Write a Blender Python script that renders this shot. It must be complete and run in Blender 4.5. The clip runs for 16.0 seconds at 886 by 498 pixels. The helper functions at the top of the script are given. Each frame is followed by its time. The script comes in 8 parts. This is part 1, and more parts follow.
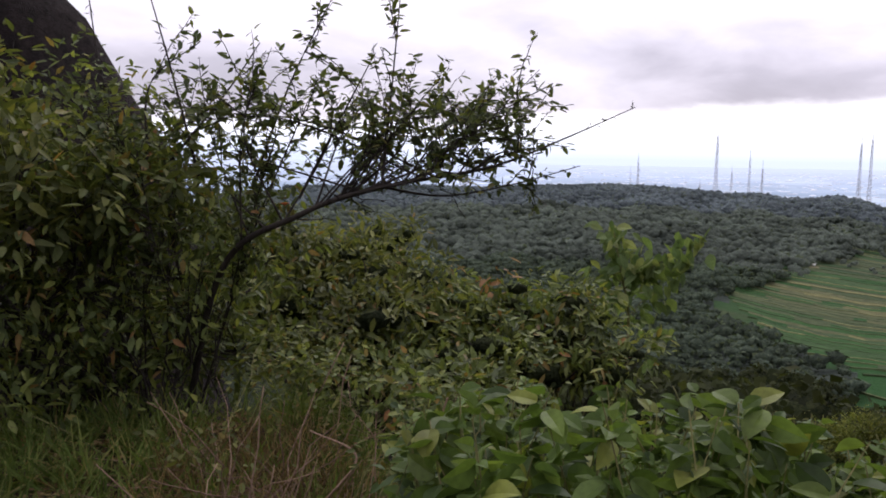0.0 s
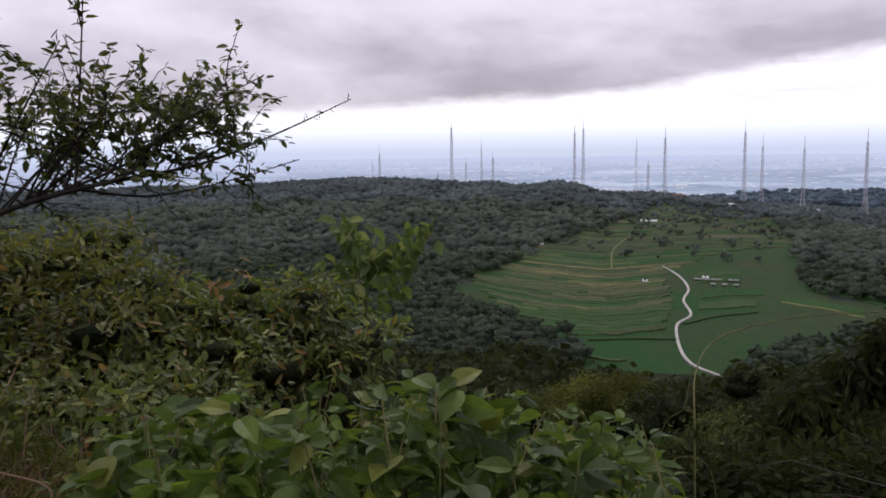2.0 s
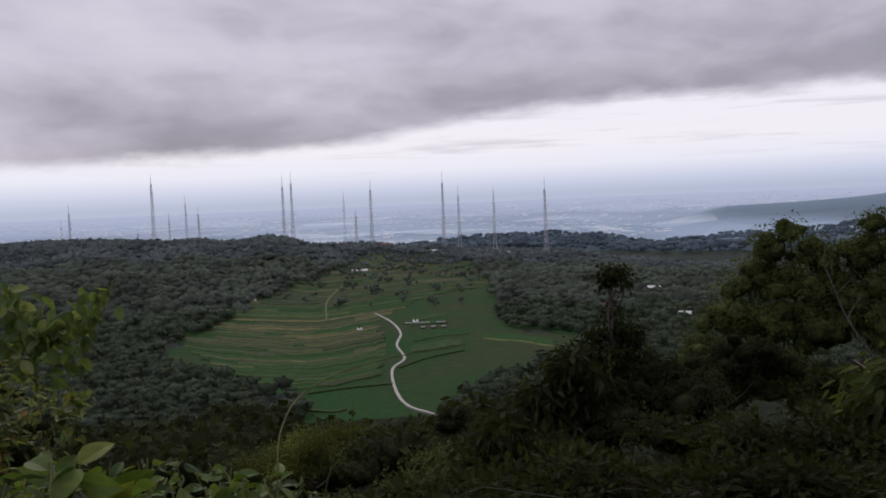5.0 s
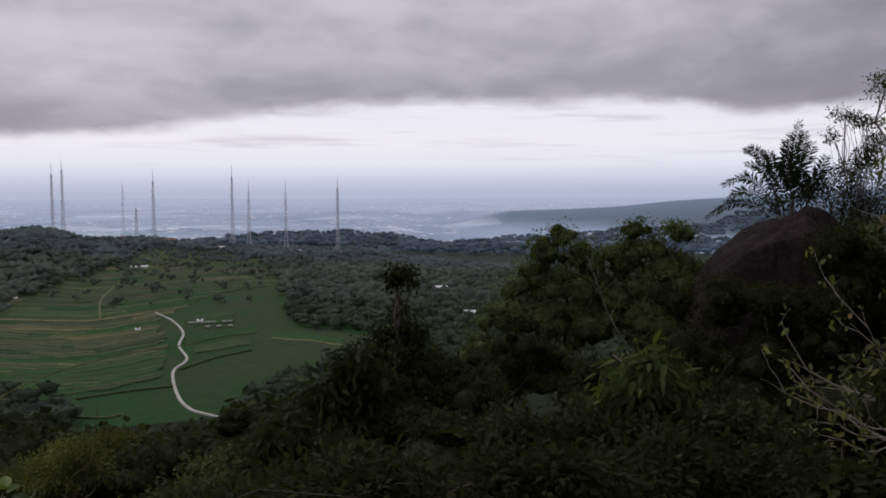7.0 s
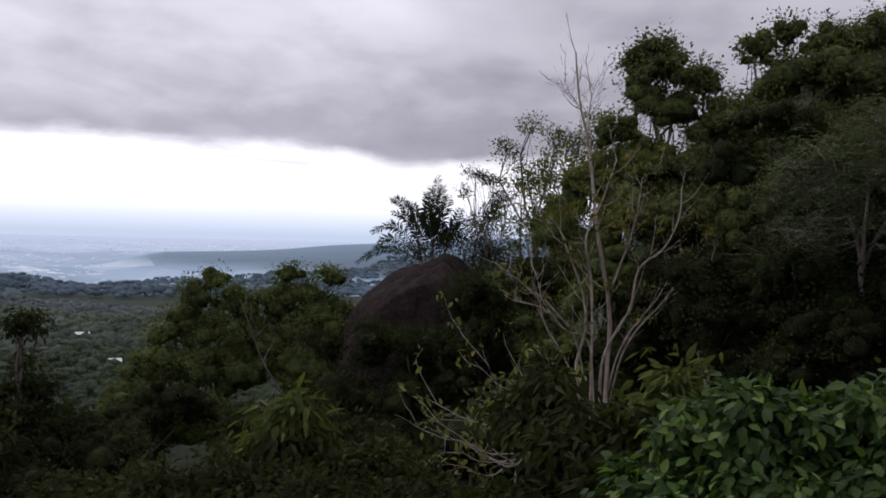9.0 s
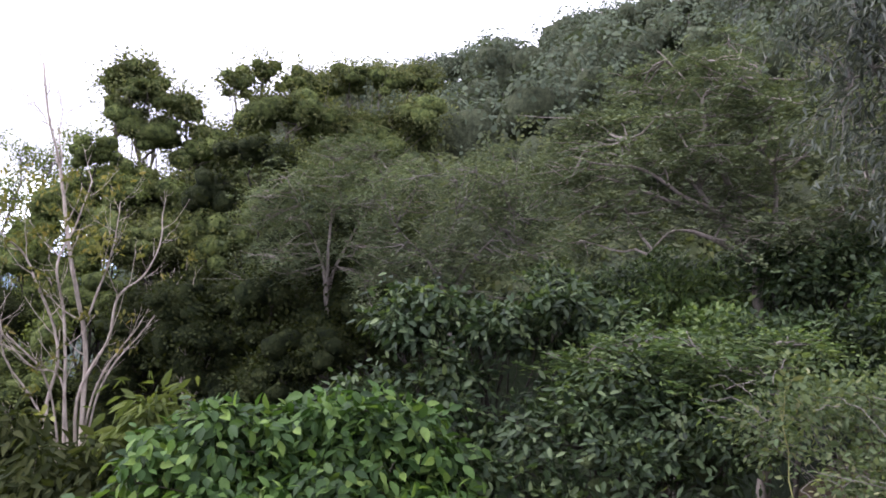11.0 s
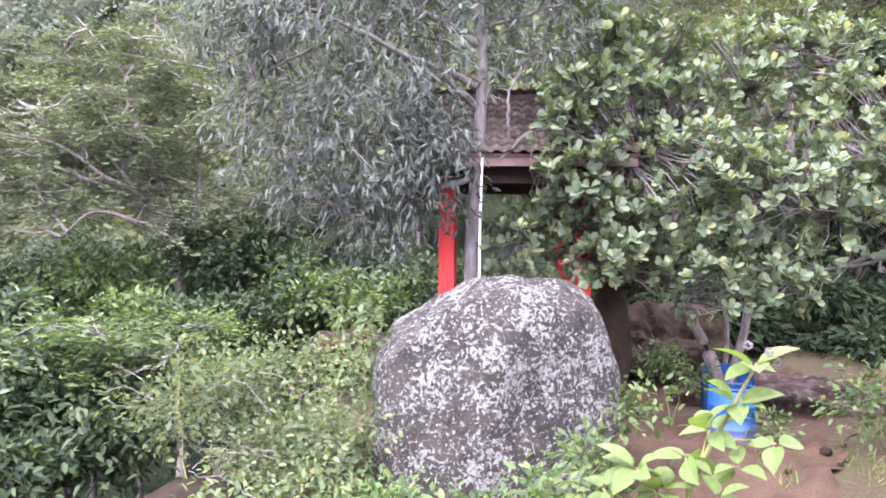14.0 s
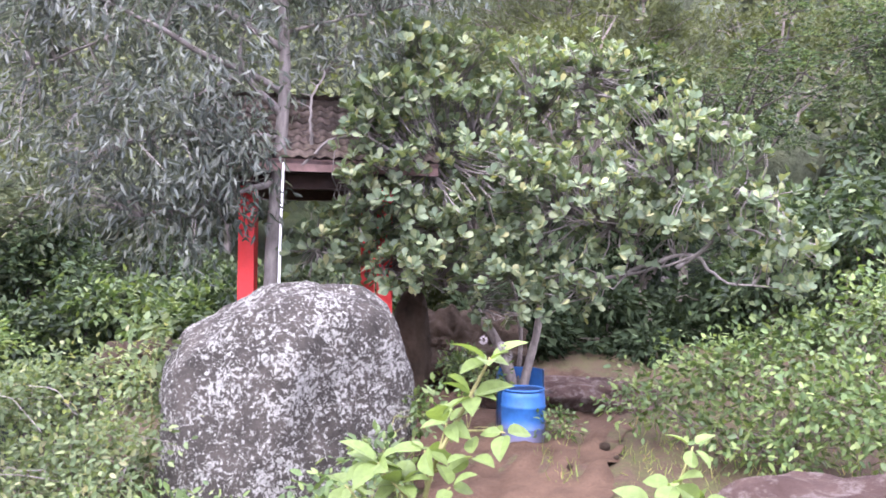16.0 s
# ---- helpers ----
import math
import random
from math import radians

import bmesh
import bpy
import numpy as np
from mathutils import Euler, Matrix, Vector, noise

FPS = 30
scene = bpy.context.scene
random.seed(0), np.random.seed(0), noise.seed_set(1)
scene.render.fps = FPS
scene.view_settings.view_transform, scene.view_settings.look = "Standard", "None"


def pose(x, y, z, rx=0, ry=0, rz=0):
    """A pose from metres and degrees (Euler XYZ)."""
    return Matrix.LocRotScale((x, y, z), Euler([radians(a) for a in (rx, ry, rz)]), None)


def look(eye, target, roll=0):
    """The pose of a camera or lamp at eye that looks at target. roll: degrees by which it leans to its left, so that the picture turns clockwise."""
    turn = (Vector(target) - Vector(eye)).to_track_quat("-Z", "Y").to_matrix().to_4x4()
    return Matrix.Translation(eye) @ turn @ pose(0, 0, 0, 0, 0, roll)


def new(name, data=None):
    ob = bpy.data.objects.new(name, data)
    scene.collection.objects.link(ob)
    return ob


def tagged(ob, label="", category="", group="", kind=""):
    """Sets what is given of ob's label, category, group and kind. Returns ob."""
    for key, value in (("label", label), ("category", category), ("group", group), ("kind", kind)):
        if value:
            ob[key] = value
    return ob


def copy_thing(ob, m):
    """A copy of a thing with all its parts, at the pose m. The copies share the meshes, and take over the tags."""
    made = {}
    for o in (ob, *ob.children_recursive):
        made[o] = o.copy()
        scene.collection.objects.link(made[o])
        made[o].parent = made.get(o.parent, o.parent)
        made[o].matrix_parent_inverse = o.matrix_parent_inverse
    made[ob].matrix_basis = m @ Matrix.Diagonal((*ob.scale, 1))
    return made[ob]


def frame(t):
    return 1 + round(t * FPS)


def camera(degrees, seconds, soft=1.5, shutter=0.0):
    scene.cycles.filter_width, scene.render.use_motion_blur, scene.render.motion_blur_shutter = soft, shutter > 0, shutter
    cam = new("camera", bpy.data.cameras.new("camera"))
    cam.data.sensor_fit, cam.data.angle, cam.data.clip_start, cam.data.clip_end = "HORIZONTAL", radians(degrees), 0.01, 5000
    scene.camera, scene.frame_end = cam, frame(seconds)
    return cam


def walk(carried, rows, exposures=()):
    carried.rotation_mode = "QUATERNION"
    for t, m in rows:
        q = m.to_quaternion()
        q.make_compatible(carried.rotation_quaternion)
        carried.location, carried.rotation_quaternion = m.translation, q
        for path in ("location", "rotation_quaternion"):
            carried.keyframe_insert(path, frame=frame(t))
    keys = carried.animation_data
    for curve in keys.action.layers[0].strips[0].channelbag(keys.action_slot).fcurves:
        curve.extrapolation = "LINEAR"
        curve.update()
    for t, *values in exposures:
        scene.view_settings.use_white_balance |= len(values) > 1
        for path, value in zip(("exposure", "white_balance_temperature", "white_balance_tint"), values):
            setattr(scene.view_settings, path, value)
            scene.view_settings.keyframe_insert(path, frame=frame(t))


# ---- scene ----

# ---- camera: a slow turn on the spot, the arm's length from the body ----
cam = camera(57.63, 16.0, 1.8)


def aim(t, x, y, z, yaw, pitch, roll):
    """A row of the walk: eye, compass yaw (clockwise from +y), pitch and roll in degrees."""
    a, p = radians(yaw), radians(pitch)
    way = Vector((math.sin(a) * math.cos(p), math.cos(a) * math.cos(p), math.sin(p)))
    return t, look((x, y, z), Vector((x, y, z)) + way, roll)


walk(cam, [aim(*row) for row in (
    (0.0, 0.167, 0.445, 1.556, 19.14, -6.52, 0.91),
    (0.5, 0.202, 0.462, 1.553, 23.72, -6.66, 0.48),
    (1.0, 0.252, 0.455, 1.546, 29.15, -6.49, 0.10),
    (1.5, 0.296, 0.460, 1.543, 32.71, -6.69, -0.47),
    (2.0, 0.341, 0.453, 1.545, 37.00, -6.85, -0.78),
    (2.5, 0.370, 0.433, 1.552, 40.44, -6.36, -1.15),
    (3.0, 0.386, 0.396, 1.563, 44.17, -6.44, -0.87),
    (3.5, 0.417, 0.393, 1.564, 47.39, -5.37, -1.35),
    (4.0, 0.455, 0.388, 1.569, 50.95, -4.71, -1.80),
    (4.2, 0.455, 0.365, 1.563, 52.22, -4.30, -2.11),
    (6.3, 0.501, 0.187, 1.540, 66.22, -4.20, -0.72),
    (6.5, 0.507, 0.189, 1.537, 67.66, -4.21, -0.49),
    (7.0, 0.526, 0.172, 1.537, 72.13, -4.04, -0.19),
    (7.5, 0.526, 0.138, 1.529, 76.44, -3.59, -0.18),
    (8.0, 0.529, 0.051, 1.549, 82.66, -2.97, 0.64),
    (8.5, 0.526, -0.082, 1.546, 89.55, -0.64, 1.55),
    (9.0, 0.511, -0.085, 1.564, 95.99, -0.70, 1.52),
    (9.5, 0.535, -0.127, 1.587, 104.65, -0.84, 1.21),
    (10.0, 0.512, -0.143, 1.543, 113.49, -0.14, 1.14),
    (10.2, 0.497, -0.148, 1.540, 117.57, 0.30, 0.90),
    (12.3, 0.246, -0.483, 1.538, 148.08, 3.54, 0.53),
    (12.5, 0.228, -0.490, 1.537, 150.77, 3.47, 0.32),
    (13.0, 0.192, -0.521, 1.536, 157.98, 1.72, -0.18),
    (13.5, 0.161, -0.531, 1.537, 164.48, 0.41, 0.07),
    (14.0, 0.151, -0.551, 1.569, 169.20, 0.77, 0.17),
    (14.5, 0.158, -0.515, 1.574, 166.29, 6.11, 0.01),
    (15.0, 0.147, -0.514, 1.552, 165.64, 4.55, 0.70),
    (15.5, 0.110, -0.520, 1.545, 173.04, 1.55, 1.37),
    (16.0, -0.033, -0.559, 1.541, 182.00, 1.52, 0.51))],
    exposures=((0.0, 0.75, 6350, 17), (0.5, 0.65, 6350, 17), (1.5, 0.4, 6350, 17), (3.5, 0.0, 6350, 17), (7.0, -0.2, 6350, 16), (8.5, 0.12, 6350, 16), (9.0, 0.25, 6300, 14), (9.5, 0.95, 6250, 13), (10.0, 1.35, 6250, 13), (10.2, 1.5, 6200, 13), (12.3, 3.78, 5780, 28), (13.0, 3.92, 5780, 28), (14.5, 4.1, 5760, 28), (15.2, 4.02, 5780, 28), (16.0, 3.95, 5780, 28)))

# ---- sky: overcast, a dark cloud base with a ragged lower edge over a bright strip ----
world = bpy.data.worlds.new("world")
scene.world = world
world.use_nodes = True


class Nodes:
    """Short hand for building a node tree."""

    def __init__(self, tree):
        self.tree = tree
        tree.nodes.clear()

    def add(self, kind, values=None, **settings):
        node = self.tree.nodes.new(kind)
        for key, value in settings.items():
            if key == "operation":
                node.operation = value
            elif key == "interpolation_type":
                node.interpolation_type = value
            elif key == "data_type":
                node.data_type = value
            elif key == "blend_type":
                node.blend_type = value
        for key, value in (values or {}).items():
            if isinstance(value, bpy.types.NodeSocket):
                self.tree.links.new(value, node.inputs[key])
            else:
                node.inputs[key].default_value = value
        return node

    def math(self, op, a, b=0.0, c=0.0):
        return self.add("ShaderNodeMath", {0: a, 1: b, 2: c}, operation=op).outputs[0]

    def smooth(self, value, lo, hi, a=0.0, b=1.0):
        return self.add("ShaderNodeMapRange", {"Value": value, "From Min": lo, "From Max": hi, "To Min": a, "To Max": b},
                        interpolation_type="SMOOTHSTEP").outputs[0]

    def ramp(self, value, stops, interpolation="LINEAR"):
        node = self.add("ShaderNodeValToRGB", {0: value})
        node.color_ramp.interpolation = interpolation
        el = node.color_ramp.elements
        while len(el) < len(stops):
            el.new(0.5)
        for e, (p, c) in zip(el, stops):
            e.position = p
        for e, (p, c) in zip(el, stops):
            e.color = (c, c, c, 1) if isinstance(c, float) else (*c, 1)
        return node.outputs[0]

    def mix(self, f, a, b, blend="MIX"):
        node = self.add("ShaderNodeMix", {0: f, 6: a, 7: b}, data_type="RGBA", blend_type=blend)
        return node.outputs[2]

    def noise(self, vector, scale, detail=4.0, rough=0.55, distortion=0.0):
        return self.add("ShaderNodeTexNoise", {"Vector": vector, "Scale": scale, "Detail": detail, "Roughness": rough,
                                               "Distortion": distortion}).outputs[0]


n = Nodes(world.node_tree)
way = n.add("ShaderNodeTexCoord").outputs["Generated"]
xyz = n.add("ShaderNodeSeparateXYZ", {0: way}).outputs
el = n.math("MULTIPLY", n.math("ARCSINE", xyz[2]), 57.2958)
az = n.math("DIVIDE", n.math("MODULO", n.math("ADD", n.math("ARCTAN2", xyz[0], xyz[1]), 6.28318), 6.28318), 6.28318)
edge = n.math("MULTIPLY", n.ramp(az, [(0.0, 0.21), (0.049, 0.21), (0.068, 0.235), (0.085, 0.255), (0.1, 0.30), (0.131, 0.35), (0.142, 0.37), (0.153, 0.45), (0.167, 0.515),
                                      (0.183, 0.56), (0.2, 0.62), (0.214, 0.57), (0.226, 0.585), (0.24, 0.59), (0.25, 0.55), (0.256, 0.495), (0.266, 0.485), (0.31, 0.6), (0.6, 0.55), (0.85, 0.4), (1.0, 0.21)]), 10.0)
flat = n.add("ShaderNodeMapping", {"Vector": way, "Scale": (1, 1, 2.6)}).outputs[0]
streak = n.add("ShaderNodeMapping", {"Vector": way, "Scale": (1, 1, 16)}).outputs[0]
ragged = n.math("MULTIPLY", n.math("SUBTRACT", n.noise(flat, 13.0, 6.0, 0.6), 0.5), 1.5)
above = n.math("SUBTRACT", n.math("ADD", el, ragged), edge)
cover = n.smooth(above, -0.3, 1.0)
big = n.noise(flat, 2.7, 3.0, 0.5, 0.4)
fine = n.noise(flat, 8.0, 6.0, 0.55, 0.3)
lift = n.math("ADD", n.smooth(above, 0.2, 11.0, 0.0, 0.34), n.math("MULTIPLY", n.math("SUBTRACT", big, 0.5), 0.95))
lift = n.math("ADD", lift, n.math("MULTIPLY", n.math("SUBTRACT", fine, 0.5), 0.40))
cloud = n.ramp(n.math("ADD", lift, 0.30), [(0.0, (0.255, 0.24, 0.275)), (0.25, (0.395, 0.375, 0.425)), (0.5, (0.66, 0.63, 0.69)),
                                           (0.85, (0.85, 0.83, 0.88)), (1.0, (0.98, 0.97, 1.0))])
heavy = n.ramp(az, [(0.0, 1.0), (0.245, 1.0), (0.29, 0.68), (0.36, 0.64), (0.5, 0.9), (1.0, 1.0)], "EASE")
cloud = n.mix(1.0, cloud, heavy, "MULTIPLY")
strip = n.ramp(n.math("DIVIDE", el, 8.0), [(0.0, (0.50, 0.58, 0.72)), (0.10, (0.64, 0.71, 0.85)), (0.25, (0.90, 0.93, 1.0)),
                                           (0.42, (0.99, 0.98, 1.0)), (1.0, (0.97, 0.96, 1.0))])
veil = n.smooth(n.noise(streak, 5.0, 5.0, 0.6), 0.5, 0.72, 0.0, 0.55)
strip = n.mix(n.math("MULTIPLY", veil, n.smooth(el, 1.0, 3.0)), strip, (0.60, 0.585, 0.65, 1))
overcast = n.mix(cover, strip, cloud)
high = n.add("ShaderNodeTexSky")
high.sky_type, high.sun_disc, high.sun_elevation, high.sun_rotation = "NISHITA", False, radians(50), radians(37)
clear = high.outputs[0]
clear = n.mix(1.0, clear, (0.1, 0.1, 0.1, 1), "MULTIPLY")
sky = n.mix(0.94, clear, overcast)
n.add("ShaderNodeOutputWorld", {0: n.add("ShaderNodeBackground", {0: sky, 1: 1.0}).outputs[0]})

sun = new("sun", bpy.data.lights.new("sun", "SUN"))
sun.data.energy, sun.data.angle, sun.data.color = 0.8, radians(25), (1.0, 0.96, 0.9)
sun.matrix_world = look((30, 40, 60), (0, 0, 0))


# ---- materials ----
def surface(name, build, rough=0.8, spec=0.3, bump=None, metal=0.0):
    """A material: build(n) gives the base colour, bump(n) a height and its strength and distance."""
    m = bpy.data.materials.new(name)
    m.use_nodes = True
    k = Nodes(m.node_tree)
    values = {"Base Color": build(k), "Roughness": rough(k) if callable(rough) else rough, "Specular IOR Level": spec, "Metallic": metal}
    if bump:
        height, strength, dist = bump(k)
        values["Normal"] = k.add("ShaderNodeBump", {"Height": height, "Strength": strength, "Distance": dist}).outputs[0]
    k.add("ShaderNodeOutputMaterial", {0: k.add("ShaderNodeBsdfPrincipled", values).outputs[0]})
    return m


def where(k):
    return k.add("ShaderNodeTexCoord").outputs["Object"]


def leaf_material(name, stops, patch=0.25, rough=0.5, spec=0.35, through_light=0.3):
    """Leaves: each one its own shade out of stops, in patches of slightly different tone; thin, so light comes through."""
    m = bpy.data.materials.new(name)
    m.use_nodes = True
    k = Nodes(m.node_tree)
    each = k.add("ShaderNodeNewGeometry").outputs["Random Per Island"]
    colour = k.ramp(each, stops)
    tone = k.smooth(k.noise(where(k), patch, 3.0, 0.6), 0.3, 0.7, 0.62, 1.3)
    vein = k.smooth(k.noise(where(k), 60.0, 2.0), 0.3, 0.7, 0.88, 1.1)
    colour = k.mix(1.0, colour, k.math("MULTIPLY", tone, vein), "MULTIPLY")
    solid = k.add("ShaderNodeBsdfPrincipled", {"Base Color": colour, "Roughness": rough, "Specular IOR Level": spec}).outputs[0]
    thin = k.add("ShaderNodeBsdfTranslucent", {"Color": k.mix(1.0, colour, (1.5, 1.55, 0.7, 1), "MULTIPLY")}).outputs[0]
    k.add("ShaderNodeOutputMaterial", {0: k.add("ShaderNodeMixShader", {0: through_light, 1: solid, 2: thin}).outputs[0]})
    return m


def bark_material(name, dark, light, scale=14.0):
    def colour(k):
        grain = k.add("ShaderNodeMapping", {"Vector": where(k), "Scale": (1, 1, 0.25)}).outputs[0]
        base = k.ramp(k.noise(grain, scale, 5.0, 0.65), [(0.3, dark), (0.7, light)])
        stain = k.smooth(k.noise(where(k), 1.6, 3.0), 0.4, 0.7, 0.75, 1.1)
        return k.mix(1.0, base, stain, "MULTIPLY")
    return surface(name, colour, 0.85, 0.2, lambda k: (k.noise(where(k), scale * 2, 4.0), 0.5, 0.01))


M = {}
M["leaf_thorn"] = leaf_material("leaf_thorn", [(0.0, (0.05142, 0.06919, 0.03179)), (0.6, (0.08602, 0.1103, 0.04488)), (0.9, (0.1403, 0.1608, 0.05423)), (1.0, (0.187, 0.1683, 0.0561))], 1.2, 0.55, 0.25, 0.3)
M["leaf_shrub"] = leaf_material("leaf_shrub", [(0.0, (0.06287, 0.08434, 0.02913)), (0.6, (0.1198, 0.1503, 0.04663)), (0.92, (0.217, 0.2423, 0.06526)), (0.98, (0.2096, 0.1457, 0.05244)), (1.0, (0.2544, 0.1228, 0.04663))], 2.2, 0.5, 0.2, 0.3)
M["leaf_broad"] = leaf_material("leaf_broad", [(0.0, (0.03158, 0.05318, 0.01688)), (0.5, (0.07018, 0.1118, 0.02812)), (0.9, (0.1315, 0.1834, 0.04313)), (1.0, (0.2369, 0.22, 0.04687))], 2.6, 0.5, 0.2, 0.34)
M["leaf_pale"] = leaf_material("leaf_pale", [(0.0, (0.072, 0.108, 0.0306)), (0.7, (0.1116, 0.156, 0.04488)), (1.0, (0.1584, 0.192, 0.0578))], 1.5, 0.6, 0.2, 0.35)
M["leaf_olive"] = leaf_material("leaf_olive", [(0.0, (0.06732, 0.08118, 0.02772)), (0.6, (0.1139, 0.1287, 0.04158)), (0.93, (0.1782, 0.1831, 0.05445)), (1.0, (0.2178, 0.1287, 0.0495))], 1.4, 0.55, 0.18, 0.35)
M["leaf_sapling"] = leaf_material("leaf_sapling", [(0.0, (0.08919, 0.1387, 0.05351)), (0.7, (0.1516, 0.2044, 0.07785)), (1.0, (0.2498, 0.2773, 0.1168))], 1.5, 0.7, 0.12, 0.35)
M["leaf_canopy"] = leaf_material("leaf_canopy", [(0.0, (0.055, 0.0638, 0.0286)), (0.6, (0.0847, 0.0946, 0.0396)), (1.0, (0.1265, 0.1298, 0.055))], 0.3, 0.8, 0.08, 0.3)
M["leaf_withered"] = leaf_material("leaf_withered", [(0.0, (0.075, 0.0812, 0.024)), (0.7, (0.1275, 0.126, 0.036)), (1.0, (0.195, 0.161, 0.048))], 0.3, 0.8, 0.1, 0.3)
M["leaf_orange"] = leaf_material("leaf_orange", [(0.0, (0.16, 0.075, 0.025)), (1.0, (0.26, 0.14, 0.04))], 1.5)
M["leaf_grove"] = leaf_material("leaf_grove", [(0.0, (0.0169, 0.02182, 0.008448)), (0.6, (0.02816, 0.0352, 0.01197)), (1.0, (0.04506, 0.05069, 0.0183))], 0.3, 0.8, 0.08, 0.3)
M["leaf_grove_light"] = leaf_material("leaf_grove_light", [(0.0, (0.0506, 0.0667, 0.02185)), (0.6, (0.08165, 0.1035, 0.03105)), (1.0, (0.1242, 0.1449, 0.0437))], 0.3, 0.8, 0.08, 0.3)
M["leaf_yellow"] = leaf_material("leaf_yellow", [(0.0, (0.06912, 0.09, 0.02074)), (0.7, (0.121, 0.1344, 0.02995)), (1.0, (0.1728, 0.168, 0.04147))], 0.3, 0.7, 0.12, 0.3)
M["leaf_hill"] = leaf_material("leaf_hill", [(0.0, (0.04004, 0.04848, 0.02317)), (0.6, (0.05519, 0.06447, 0.03046)), (1.0, (0.07848, 0.08508, 0.03806))], 0.12, 0.8, 0.08, 0.3)
M["leaf_feather"] = leaf_material("leaf_feather", [(0.0, (0.06319, 0.08048, 0.046)), (0.6, (0.08858, 0.1083, 0.06132)), (1.0, (0.1272, 0.1431, 0.08284))], 0.5, 0.8, 0.08, 0.2)
M["leaf_vine"] = leaf_material("leaf_vine", [(0.0, (0.0105, 0.0195, 0.0082)), (0.5, (0.026, 0.043, 0.0175)), (0.8, (0.05, 0.073, 0.032)), (1.0, (0.092, 0.118, 0.053))], 0.9, 0.55, 0.2, 0.3)
M["leaf_blue"] = leaf_material("leaf_blue", [(0.0, (0.03424, 0.0431, 0.03545)), (0.6, (0.05523, 0.0652, 0.05146)), (1.0, (0.1215, 0.1326, 0.1086))], 0.8, 0.5, 0.25)
M["leaf_paddle"] = leaf_material("leaf_paddle", [(0.0, (0.05733, 0.08335, 0.04633)), (0.6, (0.09601, 0.1243, 0.06883)), (0.9, (0.1499, 0.1772, 0.09337)), (1.0, (0.2066, 0.2051, 0.09653))], 0.9, 0.55, 0.2, 0.3)
M["leaf_bramble"] = leaf_material("leaf_bramble", [(0.0, (0.05693, 0.08065, 0.03887)), (0.6, (0.09375, 0.1231, 0.0598)), (0.9, (0.1374, 0.1628, 0.07849)), (1.0, (0.1875, 0.1833, 0.1046))], 1.2, 0.7, 0.12, 0.4)
M["leaf_bush"] = leaf_material("leaf_bush", [(0.0, (0.03291, 0.05655, 0.01907)), (0.6, (0.06171, 0.09532, 0.02989)), (1.0, (0.1234, 0.1599, 0.05086))], 0.9, 0.5, 0.22, 0.3)
# distant leaves, paler and bluer band by band: haze painted into the colour
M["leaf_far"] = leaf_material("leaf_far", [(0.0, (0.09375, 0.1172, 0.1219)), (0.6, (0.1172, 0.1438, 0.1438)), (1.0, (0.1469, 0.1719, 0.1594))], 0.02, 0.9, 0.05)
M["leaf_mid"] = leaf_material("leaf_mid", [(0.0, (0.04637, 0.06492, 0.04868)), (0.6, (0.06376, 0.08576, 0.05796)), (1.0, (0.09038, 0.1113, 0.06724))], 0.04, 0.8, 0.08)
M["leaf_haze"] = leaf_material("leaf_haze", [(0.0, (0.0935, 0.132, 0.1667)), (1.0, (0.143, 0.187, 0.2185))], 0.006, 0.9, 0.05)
M["leaf_hill_far"] = leaf_material("leaf_hill_far", [(0.0, (0.05151, 0.06466, 0.04567)), (0.6, (0.064, 0.0778, 0.05262)), (1.0, (0.08027, 0.09315, 0.06055))], 0.12, 0.9, 0.05, 0.15)
M["leaf_fresh"] = leaf_material("leaf_fresh", [(0.0, (0.01123, 0.027, 0.00702)), (0.5, (0.0337, 0.0675, 0.0158)), (0.85, (0.06739, 0.1152, 0.02749)), (1.0, (0.117, 0.171, 0.04095))], 0.9, 0.55, 0.15, 0.3)
# palm and bamboo leaves; also the shade-dark leaves deep behind the path
M["leaf_palm"] = leaf_material("leaf_palm", [(0.0, (0.012, 0.02, 0.01)), (1.0, (0.03, 0.042, 0.02))], 0.3, 0.9, 0.05, 0.15)
M["leaf_dry"] = leaf_material("leaf_dry", [(0.0, (0.09, 0.06, 0.03)), (0.6, (0.17, 0.12, 0.055)), (1.0, (0.27, 0.2, 0.10))], 1.0, 0.8, 0.1)
M["grass"] = leaf_material("grass", [(0.0, (0.06, 0.09, 0.022)), (0.6, (0.11, 0.15, 0.036)), (0.88, (0.16, 0.18, 0.055)), (1.0, (0.25, 0.19, 0.09))], 1.4, 0.7, 0.12)
M["bark_dark"] = bark_material("bark_dark", (0.02, 0.016, 0.014), (0.06, 0.05, 0.042), 20)
M["bark"] = bark_material("bark", (0.06, 0.05, 0.042), (0.17, 0.145, 0.12))
M["bark_pale"] = bark_material("bark_pale", (0.19, 0.155, 0.13), (0.44, 0.38, 0.32))
M["bark_grey"] = bark_material("bark_grey", (0.075, 0.066, 0.058), (0.20, 0.18, 0.16))
M["bark_trunk"] = bark_material("bark_trunk", (0.07, 0.06, 0.052), (0.26, 0.225, 0.195), 18)
M["straw"] = bark_material("straw", (0.13, 0.075, 0.05), (0.32, 0.22, 0.15), 30)
M["stem"] = bark_material("stem", (0.09, 0.10, 0.03), (0.24, 0.22, 0.09), 30)


